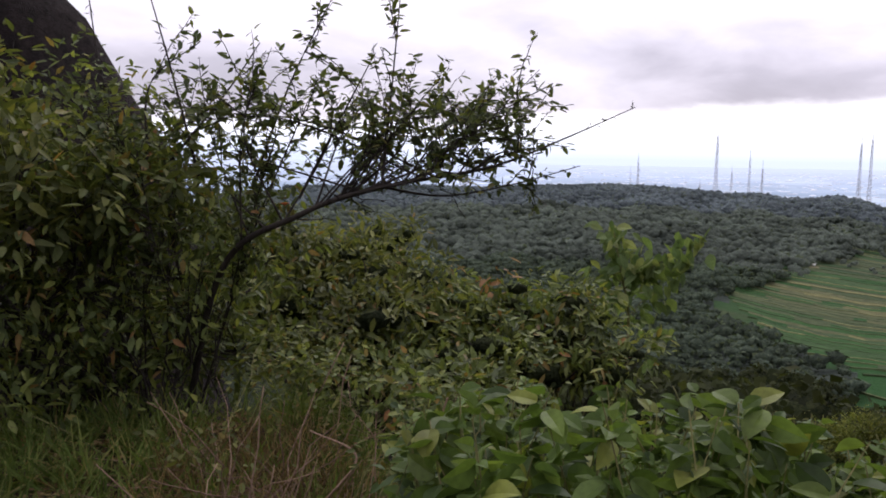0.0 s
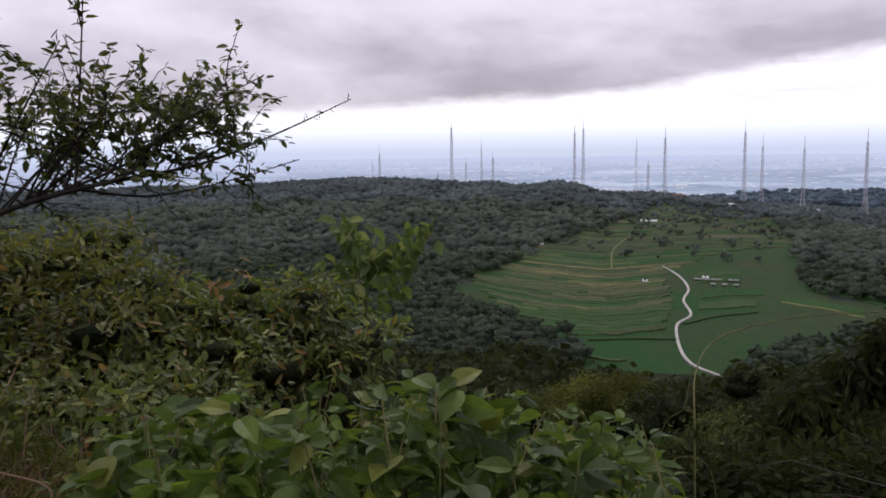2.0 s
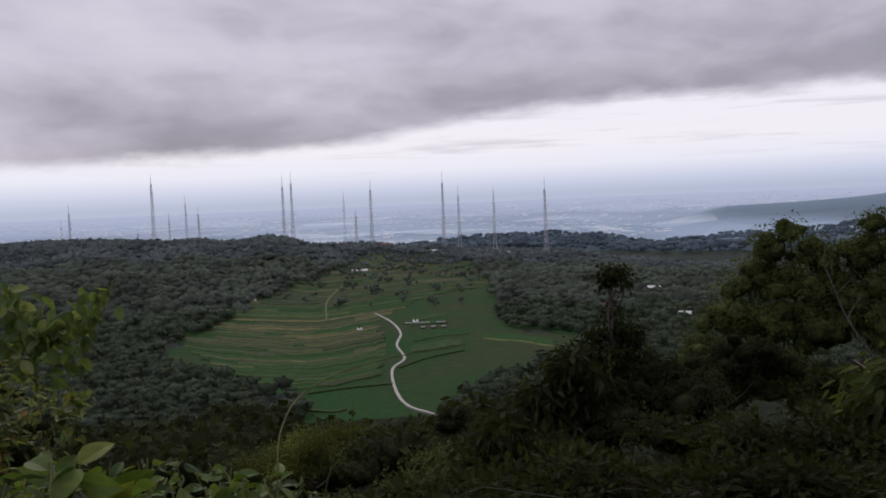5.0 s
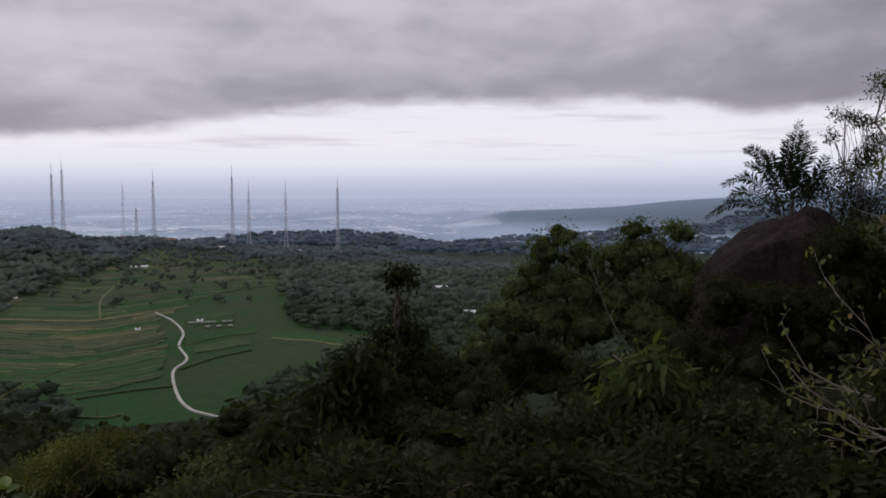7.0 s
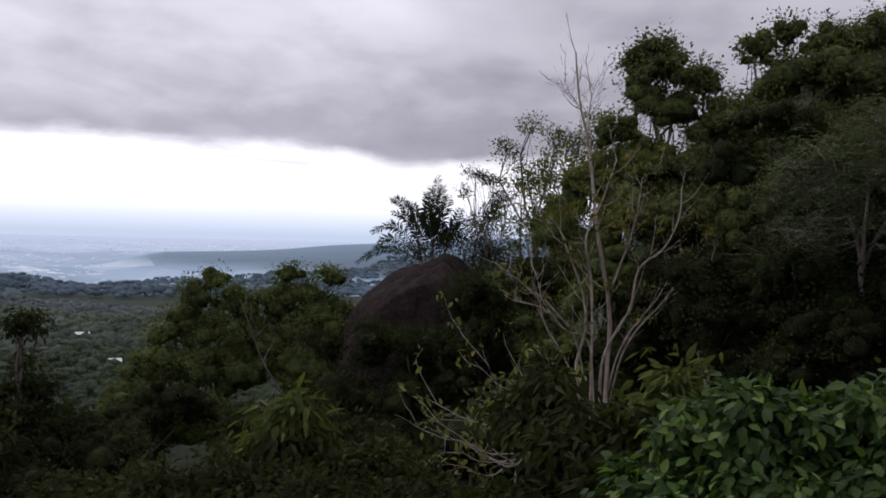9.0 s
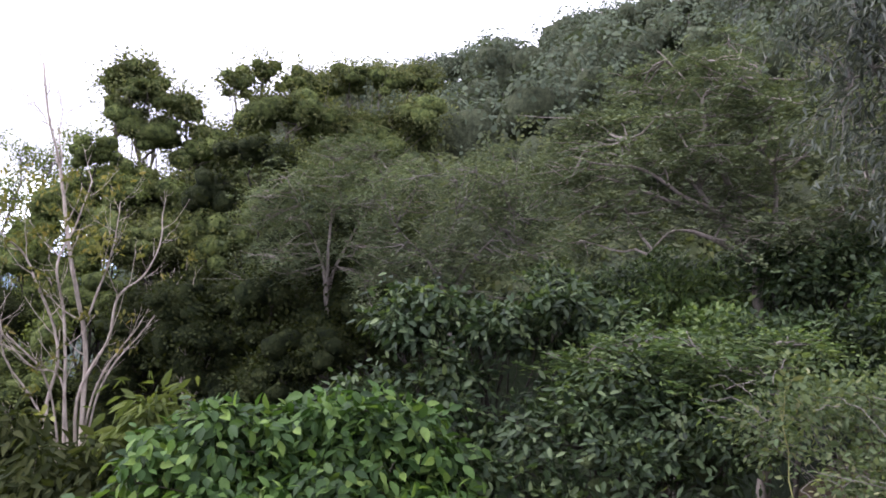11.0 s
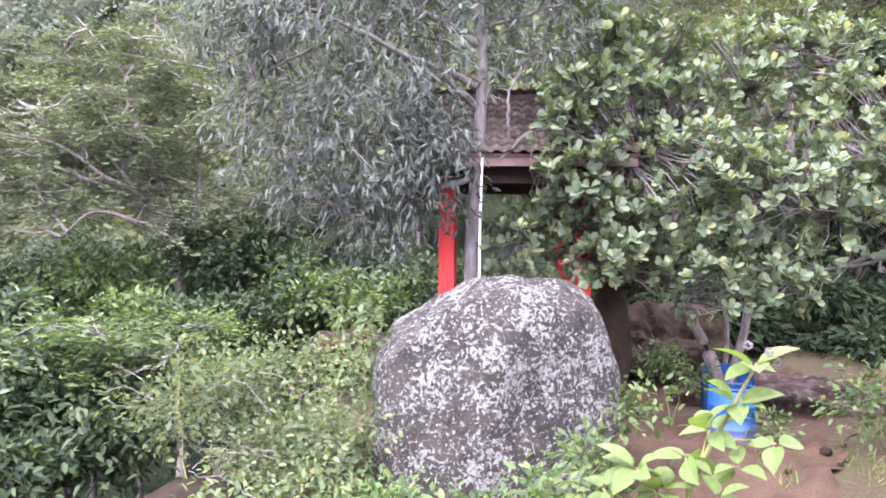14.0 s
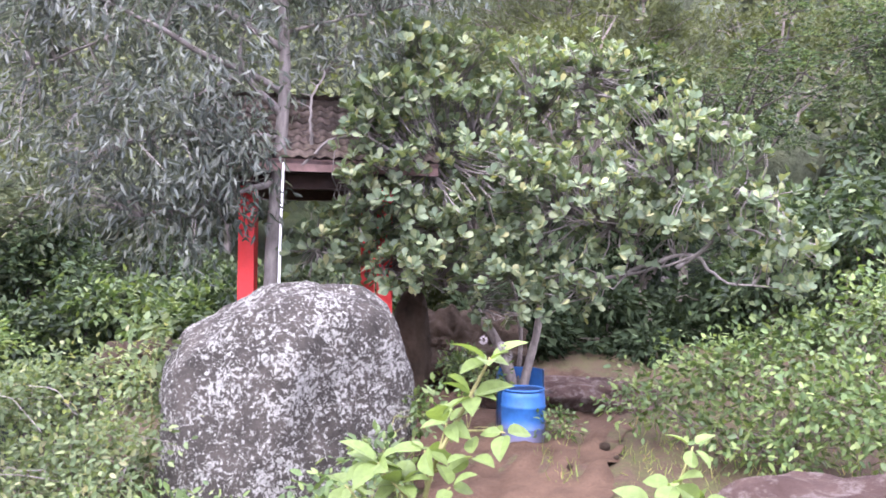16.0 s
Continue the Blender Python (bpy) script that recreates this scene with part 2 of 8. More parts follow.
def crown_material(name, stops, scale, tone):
    """The closed mass of a crown: leaf tufts and gaps at two scales, the gaps' shade painted dark."""
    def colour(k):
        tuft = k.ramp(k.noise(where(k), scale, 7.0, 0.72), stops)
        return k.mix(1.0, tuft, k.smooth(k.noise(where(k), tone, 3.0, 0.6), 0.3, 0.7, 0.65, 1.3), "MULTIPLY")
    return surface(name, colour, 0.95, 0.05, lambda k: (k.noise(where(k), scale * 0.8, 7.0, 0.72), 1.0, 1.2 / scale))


M["crown_hill"] = crown_material("crown_hill", [(0.34, (0.03125, 0.03682, 0.02294)), (0.5, (0.05226, 0.06064, 0.03586)), (0.66, (0.07496, 0.08125, 0.04671))], 2.2, 0.12)
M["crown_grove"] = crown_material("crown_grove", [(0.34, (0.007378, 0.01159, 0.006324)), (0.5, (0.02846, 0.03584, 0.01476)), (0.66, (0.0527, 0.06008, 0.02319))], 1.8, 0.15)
# filler inside near bushes: inner shade put into a dark colour
M["crown_shade"] = crown_material("crown_shade", [(0.34, (0.0144, 0.0216, 0.0108)), (0.5, (0.0396, 0.0504, 0.0216)), (0.66, (0.072, 0.0864, 0.036))], 4.0, 0.5)
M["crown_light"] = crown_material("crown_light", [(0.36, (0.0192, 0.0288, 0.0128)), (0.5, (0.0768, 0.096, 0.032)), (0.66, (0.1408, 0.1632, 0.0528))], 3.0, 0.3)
# distant crowns: haze painted in, paler and bluer the farther the band
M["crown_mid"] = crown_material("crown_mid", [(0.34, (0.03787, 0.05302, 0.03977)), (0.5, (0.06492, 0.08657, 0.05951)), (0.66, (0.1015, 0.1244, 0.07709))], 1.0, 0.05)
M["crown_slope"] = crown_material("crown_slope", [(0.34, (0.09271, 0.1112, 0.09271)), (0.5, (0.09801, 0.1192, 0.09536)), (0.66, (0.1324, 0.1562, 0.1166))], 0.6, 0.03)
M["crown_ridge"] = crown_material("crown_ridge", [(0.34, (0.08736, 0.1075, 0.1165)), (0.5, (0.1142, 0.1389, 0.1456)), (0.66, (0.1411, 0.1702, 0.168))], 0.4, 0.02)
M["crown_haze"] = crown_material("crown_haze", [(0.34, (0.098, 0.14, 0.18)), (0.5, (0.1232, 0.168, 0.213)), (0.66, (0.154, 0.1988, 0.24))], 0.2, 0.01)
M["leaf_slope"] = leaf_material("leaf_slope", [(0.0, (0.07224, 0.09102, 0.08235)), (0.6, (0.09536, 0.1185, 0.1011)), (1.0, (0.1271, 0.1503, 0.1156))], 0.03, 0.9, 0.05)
CROWN = {"leaf_hill": "crown_hill", "leaf_hill_far": "crown_hill", "leaf_mid": "crown_mid", "leaf_grove_light": "crown_light", "leaf_canopy": "crown_light"}


def rock_colour(k):
    base = k.ramp(k.noise(where(k), 5.0, 8.0, 0.7), [(0.3, (0.015, 0.0134, 0.0101)), (0.5, (0.0352, 0.0309, 0.0243)), (0.7, (0.061, 0.0533, 0.0426))])
    warp = k.mix(0.09, where(k), k.add("ShaderNodeTexNoise", {"Vector": where(k), "Scale": 11.0, "Detail": 5.0}).outputs[1])
    spots = k.noise(warp, 32.0, 8.0, 0.70, 0.4)
    zone = k.smooth(k.noise(where(k), 2.2, 5.0, 0.65), 0.32, 0.68, -0.075, 0.06)
    lichen = k.smooth(k.math("ADD", spots, zone), 0.50, 0.57)
    cell = k.add("ShaderNodeTexVoronoi", {"Vector": warp, "Scale": 16.0}).outputs[0]
    big = k.smooth(k.math("ADD", cell, k.math("MULTIPLY", k.noise(where(k), 3.0, 3.0), 0.6)), 0.47, 0.40)
    white = k.ramp(k.noise(where(k), 38.0, 6.0, 0.75), [(0.3, (0.108, 0.106, 0.0914)), (0.55, (0.227, 0.227, 0.199)), (0.75, (0.366, 0.37, 0.324))])
    return k.mix(k.math("MAXIMUM", lichen, big), base, white)


M["rock_lichen"] = surface("rock_lichen", rock_colour, 0.9, 0.2, lambda k: (k.noise(where(k), 11.0, 9.0, 0.75), 1.0, 0.09))
M["rock_dark"] = surface("rock_dark", lambda k: k.mix(1.0, k.ramp(k.noise(where(k), 0.7, 8.0, 0.68), [(0.3, (0.018, 0.013, 0.013)), (0.7, (0.054, 0.038, 0.037))]),
                                                      k.smooth(k.noise(where(k), 5.0, 9.0, 0.8), 0.3, 0.75, 0.35, 1.9), "MULTIPLY"),
                         0.9, 0.15, lambda k: (k.noise(where(k), 1.6, 11.0, 0.8), 1.0, 0.8))
M["rock_red"] = surface("rock_red", lambda k: k.mix(1.0, k.ramp(k.noise(k.add("ShaderNodeMapping", {"Vector": where(k), "Scale": (1, 1, 0.45)}).outputs[0], 0.9, 9.0, 0.72), [(0.3, (0.0187, 0.0127, 0.0123)), (0.55, (0.0527, 0.0365, 0.0352)), (0.75, (0.0892, 0.0663, 0.0616))]),
                                                    k.smooth(k.noise(where(k), 4.0, 9.0, 0.8), 0.3, 0.75, 0.45, 1.7), "MULTIPLY"), 0.92, 0.12, lambda k: (k.noise(where(k), 1.8, 11.0, 0.8), 1.0, 0.9))
M["rock_brown"] = surface("rock_brown", lambda k: k.ramp(k.noise(where(k), 2.5, 8.0, 0.7), [(0.3, (0.0169, 0.0123, 0.00829)), (0.7, (0.0683, 0.0494, 0.0331))]),
                          0.95, 0.1, lambda k: (k.noise(where(k), 5.0, 10.0, 0.78), 1.0, 0.16))
M["rock_earth"] = surface("rock_earth", lambda k: k.mix(k.smooth(k.noise(where(k), 7.0, 8.0, 0.75), 0.48, 0.62), k.ramp(k.noise(where(k), 3.0, 8.0, 0.7), [(0.3, (0.039, 0.0234, 0.0182)), (0.7, (0.0975, 0.065, 0.0507))]), (0.15, 0.124, 0.107, 1)),
                          0.95, 0.1, lambda k: (k.noise(where(k), 9.0, 10.0, 0.8), 1.0, 0.12))
M["soil"] = surface("soil", lambda k: k.mix(k.smooth(k.noise(where(k), 4.5, 7.0, 0.75), 0.35, 0.68), k.ramp(k.noise(where(k), 26.0, 5.0), [(0.3, (0.028, 0.018, 0.0136)), (0.7, (0.084, 0.0526, 0.0376))]),
                                            k.ramp(k.noise(where(k), 34.0, 4.0), [(0.3, (0.028, 0.0324, 0.0128)), (0.7, (0.072, 0.072, 0.028))])),
                    0.95, 0.1, lambda k: (k.noise(where(k), 18.0, 6.0, 0.7), 0.8, 0.05))
M["dirt"] = surface("dirt", lambda k: k.mix(1.0, k.ramp(k.noise(where(k), 2.2, 6.0, 0.65), [(0.3, (0.0352, 0.0217, 0.0133)), (0.7, (0.0755, 0.0482, 0.0305))]),
                                            k.smooth(k.noise(where(k), 40.0, 4.0), 0.3, 0.75, 0.75, 1.2), "MULTIPLY"),
                    0.95, 0.1, lambda k: (k.noise(where(k), 22.0, 7.0, 0.7), 0.7, 0.04))
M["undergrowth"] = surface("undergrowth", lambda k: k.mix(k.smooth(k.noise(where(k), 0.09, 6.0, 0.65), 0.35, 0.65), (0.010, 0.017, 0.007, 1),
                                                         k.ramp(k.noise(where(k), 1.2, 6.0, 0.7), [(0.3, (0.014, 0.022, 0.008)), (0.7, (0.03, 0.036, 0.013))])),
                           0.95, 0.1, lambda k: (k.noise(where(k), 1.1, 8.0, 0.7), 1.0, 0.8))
M["woodland"] = surface("woodland", lambda k: k.ramp(k.noise(where(k), 0.25, 7.0, 0.7), [(0.3, (0.03, 0.04, 0.034)), (0.7, (0.07, 0.086, 0.07))]), 0.95, 0.05, lambda k: (k.noise(where(k), 0.3, 7.0, 0.7), 1.0, 2.0))
M["field"] = surface("field", lambda k: k.mix(k.smooth(k.noise(where(k), 0.018, 5.0, 0.6), 0.38, 0.62), k.ramp(k.noise(where(k), 0.35, 6.0, 0.7), [(0.3, (0.0139, 0.0503, 0.0132)), (0.7, (0.0238, 0.0732, 0.0189))]),
                                              k.ramp(k.noise(where(k), 0.2, 7.0, 0.72), [(0.3, (0.0238, 0.0412, 0.0161)), (0.55, (0.0396, 0.0572, 0.0237)), (0.75, (0.0743, 0.0801, 0.0378))])),
                     0.95, 0.1, lambda k: (k.noise(where(k), 0.6, 6.0, 0.7), 0.7, 0.5))


def island(name, stops, patch, bump_scale):
    def colour(k):
        each = k.math("FRACT", k.math("ADD", k.add("ShaderNodeNewGeometry").outputs["Random Per Island"], k.add("ShaderNodeObjectInfo").outputs["Random"]))
        return k.mix(1.0, k.ramp(each, stops), k.smooth(k.noise(where(k), patch, 6.0, 0.7), 0.3, 0.7, 0.7, 1.25), "MULTIPLY")
    return surface(name, colour, 0.95, 0.1, lambda k: (k.noise(where(k), bump_scale, 5.0, 0.7), 0.6, 0.4))


M["terrace_dry"] = island("terrace_dry", [(0.0, (0.0432, 0.0634, 0.0276)), (0.5, (0.0648, 0.0781, 0.0356)), (0.8, (0.084, 0.0891, 0.0414)), (1.0, (0.138, 0.128, 0.0517))], 0.3, 0.8)
M["terrace_green"] = island("terrace_green", [(0.0, (0.0156, 0.0549, 0.0126)), (0.5, (0.024, 0.072, 0.0172)), (1.0, (0.0432, 0.0756, 0.0287))], 0.3, 0.8)
M["terrace_dull"] = island("terrace_dull", [(0.0, (0.0264, 0.0537, 0.0207)), (0.5, (0.0408, 0.0634, 0.0276)), (0.85, (0.0624, 0.0683, 0.0345)), (1.0, (0.102, 0.0915, 0.0517))], 0.12, 0.8)
M["bund"] = island("bund", [(0.0, (0.036, 0.061, 0.0253)), (0.55, (0.066, 0.0915, 0.0391)), (1.0, (0.192, 0.189, 0.0862))], 0.6, 1.0)


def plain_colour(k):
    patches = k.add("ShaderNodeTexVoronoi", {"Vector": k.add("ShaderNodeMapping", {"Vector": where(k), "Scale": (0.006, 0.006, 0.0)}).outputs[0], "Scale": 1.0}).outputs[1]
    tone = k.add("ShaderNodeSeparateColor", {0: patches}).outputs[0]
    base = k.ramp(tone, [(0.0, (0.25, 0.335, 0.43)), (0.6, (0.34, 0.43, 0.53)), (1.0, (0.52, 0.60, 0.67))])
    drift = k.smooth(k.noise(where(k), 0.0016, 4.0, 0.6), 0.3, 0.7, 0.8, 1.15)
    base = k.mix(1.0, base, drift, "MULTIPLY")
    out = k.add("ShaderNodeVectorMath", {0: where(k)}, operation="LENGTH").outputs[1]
    # haze painted in: the base colour fades to pale blue with distance
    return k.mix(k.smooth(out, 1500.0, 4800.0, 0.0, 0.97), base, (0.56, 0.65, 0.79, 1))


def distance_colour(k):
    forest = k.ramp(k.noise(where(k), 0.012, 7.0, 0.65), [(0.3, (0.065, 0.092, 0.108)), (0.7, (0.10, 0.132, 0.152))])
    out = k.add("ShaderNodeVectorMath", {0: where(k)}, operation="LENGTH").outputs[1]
    # the far hills' haze is mixed into the forest colour by distance
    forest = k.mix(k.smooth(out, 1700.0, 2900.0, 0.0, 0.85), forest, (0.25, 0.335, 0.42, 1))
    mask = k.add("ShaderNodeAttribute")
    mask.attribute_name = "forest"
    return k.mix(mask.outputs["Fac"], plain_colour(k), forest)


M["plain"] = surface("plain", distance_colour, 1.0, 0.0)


def paint(name, colour, rough=0.6, wear=(0.8, 1.12), scale=6.0, metal=0.0):
    return surface(name, lambda k: k.mix(1.0, (*colour, 1), k.smooth(k.noise(where(k), scale, 6.0, 0.65), 0.3, 0.7, *wear), "MULTIPLY"),
                   rough, 0.3, lambda k: (k.noise(where(k), scale * 6, 4.0), 0.25, 0.01), metal)


M["red_paint"] = paint("red_paint", (0.42, 0.024, 0.02), 0.55, (0.82, 1.1), 5.0)
M["timber"] = paint("timber", (0.11, 0.066, 0.055), 0.7, (0.7, 1.2), 9.0)
# darker timber colour with the shade of the roof's underside painted in
M["timber_shaded"] = paint("timber_shaded", (0.05, 0.03, 0.026), 0.8, (0.7, 1.2), 9.0)
M["white_paint"] = paint("white_paint", (0.72, 0.71, 0.68), 0.5, (0.85, 1.05), 12.0)
M["concrete"] = paint("concrete", (0.42, 0.40, 0.37), 0.9, (0.8, 1.1), 0.2)
M["galvanised"] = paint("galvanised", (0.52, 0.53, 0.57), 0.7, (0.85, 1.1), 0.4)
M["seed_cover"] = paint("seed_cover", (0.16, 0.175, 0.15), 0.9, (0.7, 1.3), 0.3)
M["wall_white"] = paint("wall_white", (0.62, 0.61, 0.58), 0.8, (0.85, 1.05), 0.5)
M["roof_red"] = paint("roof_red", (0.24, 0.10, 0.065), 0.85, (0.7, 1.2), 0.8)
M["roof_white"] = paint("roof_white", (0.66, 0.66, 0.66), 0.6, (0.85, 1.05), 0.5)
M["town"] = island("town", [(0.0, (0.78, 0.82, 0.87)), (0.6, (0.88, 0.91, 0.94)), (1.0, (0.96, 0.97, 0.98))], 0.02, 0.2)
M["tile"] = surface("tile", lambda k: k.mix(1.0, k.ramp(k.add("ShaderNodeObjectInfo").outputs["Random"], [(0.0, (0.0488, 0.0377, 0.0299)), (0.6, (0.078, 0.0605, 0.0468)), (1.0, (0.111, 0.0845, 0.0683))]),
                                            k.smooth(k.noise(where(k), 14.0, 6.0, 0.7), 0.3, 0.7, 0.55, 1.2), "MULTIPLY"), 0.9, 0.15,
                    lambda k: (k.noise(where(k), 30.0, 5.0), 0.4, 0.01))


def drum_colour(k):
    z = k.add("ShaderNodeSeparateXYZ", {0: where(k)}).outputs[2]
    mud = k.smooth(k.math("ADD", z, k.math("MULTIPLY", k.noise(where(k), 5.0, 4.0), 0.12)), 0.36, 0.10)
    base = k.mix(1.0, (0.0091, 0.0533, 0.153, 1), k.smooth(k.noise(where(k), 7.0, 6.0, 0.7), 0.3, 0.7, 0.8, 1.25), "MULTIPLY")
    return k.mix(k.math("MULTIPLY", mud, 0.75), base, (0.137, 0.111, 0.124, 1))


M["drum_blue"] = surface("drum_blue", drum_colour, 0.6, 0.3)
# darker copy of the drum's blue: the shade inside put into the colour
M["drum_inside"] = paint("drum_inside", (0.006, 0.018, 0.05), 0.8)
M["flower"] = paint("flower", (0.13, 0.115, 0.11), 0.9, (0.6, 1.3), 60.0)
M["flower_orange"] = paint("flower_orange", (0.75, 0.16, 0.03), 0.7, (0.8, 1.1), 60.0)
M["lens_dish"] = paint("lens_dish", (0.5, 0.5, 0.52), 0.6)


# ---- building blocks ----
EYE = 1.55


def unit(v):
    return v / np.maximum(np.linalg.norm(v, axis=-1, keepdims=True), 1e-9)


def polar(a, r, z=0.0):
    """World place at compass angle a (degrees clockwise from +y) and distance r."""
    a = np.radians(a)
    return np.stack(np.broadcast_arrays(r * np.sin(a), r * np.cos(a), z), -1).astype(float)


def sight(a, e, d):
    """The place d metres out in the direction a, at elevation e as seen from the standing eye."""
    return polar(a, d + 0.5, EYE + d * np.tan(np.radians(e)))


def smoothstep(lo, hi, x):
    t = np.clip((np.asarray(x, float) - lo) / (hi - lo), 0, 1)
    return t * t * (3 - 2 * t)


PATH_SIDE = ((0, 6, 12, 30, 100, 400, 1300, 4900), (0, 0, 0.3, 1.2, 2, -20, -80, -34))
VALLEY = ((0, 2.2, 5, 9, 16, 40, 100, 190, 230, 480, 700, 1300, 2000, 3000, 4900), (0, 0, -1.0, -2.3, -4.8, -13.5, -34, -60, -60.5, -57, -57, -85, -105, -80, -34))
GULLY = ((0, 3, 8, 15, 27, 60, 120, 250, 600, 1300, 2000, 3000, 4900), (0, -0.2, -1.8, -3.6, -6.6, -15, -32, -60, -62, -85, -105, -80, -34))
HILL = ((0, 3, 8, 14, 26, 60, 130, 220, 500, 1300, 4900), (0, -0.2, -1.5, -2.7, -2.4, 5, 26, 38, 45, 0, -34))
TERRACE = ((0, 3, 6, 10, 14, 26, 60, 130, 220, 500, 1300, 4900), (0, -0.1, -0.3, -0.32, 0.1, 1.5, 11, 36, 55, 60, 0, -34))
EDGE = ((0, 5.2, 6.4, 9, 16, 40, 100, 190, 230, 480, 700, 1300, 2000, 3000, 4900), (0, -0.03, -0.45, -1.7, -4.8, -13.5, -34, -60, -60.5, -57, -57, -85, -105, -80, -34))
TURN = ((-90, PATH_SIDE), (-16, PATH_SIDE), (-7, EDGE), (11, EDGE), (21, VALLEY), (60, VALLEY), (78, GULLY), (100, GULLY), (120, HILL), (150, HILL), (164, TERRACE), (212, TERRACE), (245, PATH_SIDE), (270, PATH_SIDE))


# wooded ridges: distance, reach of the near and far slopes, height of the trees, then compass angles and the skyline's elevation
MAIN = ((5, 18, 22, 26, 30, 34, 36.5, 38.5, 40.5, 42.5, 45, 46.4, 47.4, 48.6, 51, 53.5, 55.2, 58.2, 61.6, 64, 67.5, 69, 71, 72.8, 76.4),
        (-2.1, -1.9, -2.0, -1.75, -1.6, -1.65, -1.85, -2.02, -2.0, -2.25, -2.03, -2.1, -2.5, -2.78, -2.78, -3.04, -3.24, -3.45, -3.58, -3.77, -4.0, -4.4, -4.55, -4.73, -5.0))
RIDGES = ((2750, 520, 420, 4, (72, 74, 76.8, 80.8, 84.6, 88.4, 92, 100, 112), (-2.4, -1.8, -1.3, -1.15, -0.92, -0.53, -0.3, 0.2, 0.6)),
          (2000, 300, 260, 5, (74, 77.5, 79, 82, 84.5, 89, 90.7, 92.2, 100), (-4.2, -3.6, -3.5, -3.2, -2.6, -2.4, -2.2, -1.4, -1.0)),
          (1550, 260, 240, 7, (53, 55.2, 57.9, 60.5, 65.2, 68.7, 71, 72.8, 75.2, 78, 82), (-3.6, -3.15, -2.83, -2.68, -2.62, -2.87, -3.45, -3.95, -3.75, -3.9, -4.6)),
          (930, 330, 130, 6.5, *MAIN))


def land(a, r):
    """Height of the ground at compass angle a and distance r."""
    a, r = np.broadcast_arrays((np.asarray(a, float) + 90) % 360 - 90, np.asarray(r, float))
    z = np.zeros(a.shape)
    for (a0, p0), (a1, p1) in zip(TURN, TURN[1:]):
        w = smoothstep(a0, a1, a)
        here = (a >= a0) & (a <= a1)
        z = np.where(here, np.interp(r, *p0) * (1 - w) + np.interp(r, *p1) * w, z)
    rise = smoothstep(109, 122, a) * (1 - smoothstep(215, 240, a)) * smoothstep(26, 60, r)
    z = z + rise * (np.interp(a, (118, 150), (0.0, 0.55)) * np.interp(r, (26, 130, 220, 500, 1300), (0, 28, 38, 40, 0)))
    for out, near_side, far_side, trees, turns, rises in RIDGES:
        inside = smoothstep(turns[0] - 6, turns[0], a) * (1 - smoothstep(turns[-1], turns[-1] + 6, a))
        crest = EYE + out * np.tan(np.radians(np.interp(a, turns, rises))) - trees
        w = inside * np.where(r < out, np.exp(-((r - out) / near_side) ** 2), np.exp(-((r - out) / far_side) ** 2))
        z = np.where(crest > z, z + (crest - z) * w, z + (crest - z) * w * 0.5)
    wave = 0.5 * (np.sin(a * 0.9 + r * 0.013) + np.sin(a * 0.37 - r * 0.021 + 1.3)) * np.clip((r - 40) / 300, 0, 1) * 3.0 * (1 - 0.8 * smoothstep(700, 880, r))
    flat_field = smoothstep(36, 40, a) * (1 - smoothstep(66, 70, a)) * smoothstep(200, 230, r) * (1 - smoothstep(560, 700, r))
    z = z + wave * (1 - 0.95 * flat_field) * (1 - smoothstep(2500, 4000, r))
    near = 0.05 * np.sin(a * 0.31 * r + 1.0) * np.sin(r * 2.1 + a * 0.05) * np.clip((r - 1.5) / 4, 0, 1) * (1 - smoothstep(25, 60, r))
    return z + near


def ground_at(p):
    return float(land(np.degrees(np.arctan2(p[0], p[1])), np.hypot(p[0], p[1])))


def tri_mesh(name, v, t, mats, which=None, smooth=False):
    v, t = np.asarray(v, np.float32).reshape(-1, 3), np.asarray(t, np.int32).reshape(-1, 3)
    me = bpy.data.meshes.new(name)
    me.vertices.add(len(v))
    me.vertices.foreach_set("co", v.ravel())
    me.loops.add(t.size)
    me.loops.foreach_set("vertex_index", t.ravel())
    me.polygons.add(len(t))
    me.polygons.foreach_set("loop_start", np.arange(0, t.size, 3, dtype=np.int32))
    for m in mats:
        me.materials.append(m)
    if which is not None:
        me.polygons.foreach_set("material_index", np.asarray(which, np.int32))
    me.polygons.foreach_set("use_smooth", np.full(len(t), smooth))
    me.update(calc_edges=True)
    return me


class Soup:
    """Triangles gathered into one mesh, with one material for each batch."""

    def __init__(self):
        self.v, self.t, self.m, self.n = [], [], [], 0

    def put(self, vt, m=0):
        v, t = np.asarray(vt[0], float).reshape(-1, 3), np.asarray(vt[1], int).reshape(-1, 3)
        self.v.append(v)
        self.t.append(t + self.n)
        self.m.append(np.full(len(t), m))
        self.n += len(v)
        return self

    def mesh(self, name, mats, origin=(0, 0, 0), smooth=False):
        return tri_mesh(name, np.concatenate(self.v) - np.asarray(origin, float), np.concatenate(self.t), mats, np.concatenate(self.m), smooth)


def thing(name, at, label, category, group="", kind=""):
    ob = new(name)
    ob.location = tuple(float(c) for c in at)
    ob.empty_display_size = 0.2
    return tagged(ob, label, category, group, kind)


def part(name, soup, mats, parent, label="", smooth=False, kind=""):
    """One mesh under a thing or a part; soup is in world places."""
    mats = mats if isinstance(mats, (list, tuple)) else [mats]
    origin = Vector((0, 0, 0))
    p = parent
    while p:
        origin += p.location
        p = p.parent
    ob = new(name, soup.mesh(name, mats, origin, smooth))
    ob.parent = parent
    return tagged(ob, label, kind=kind)


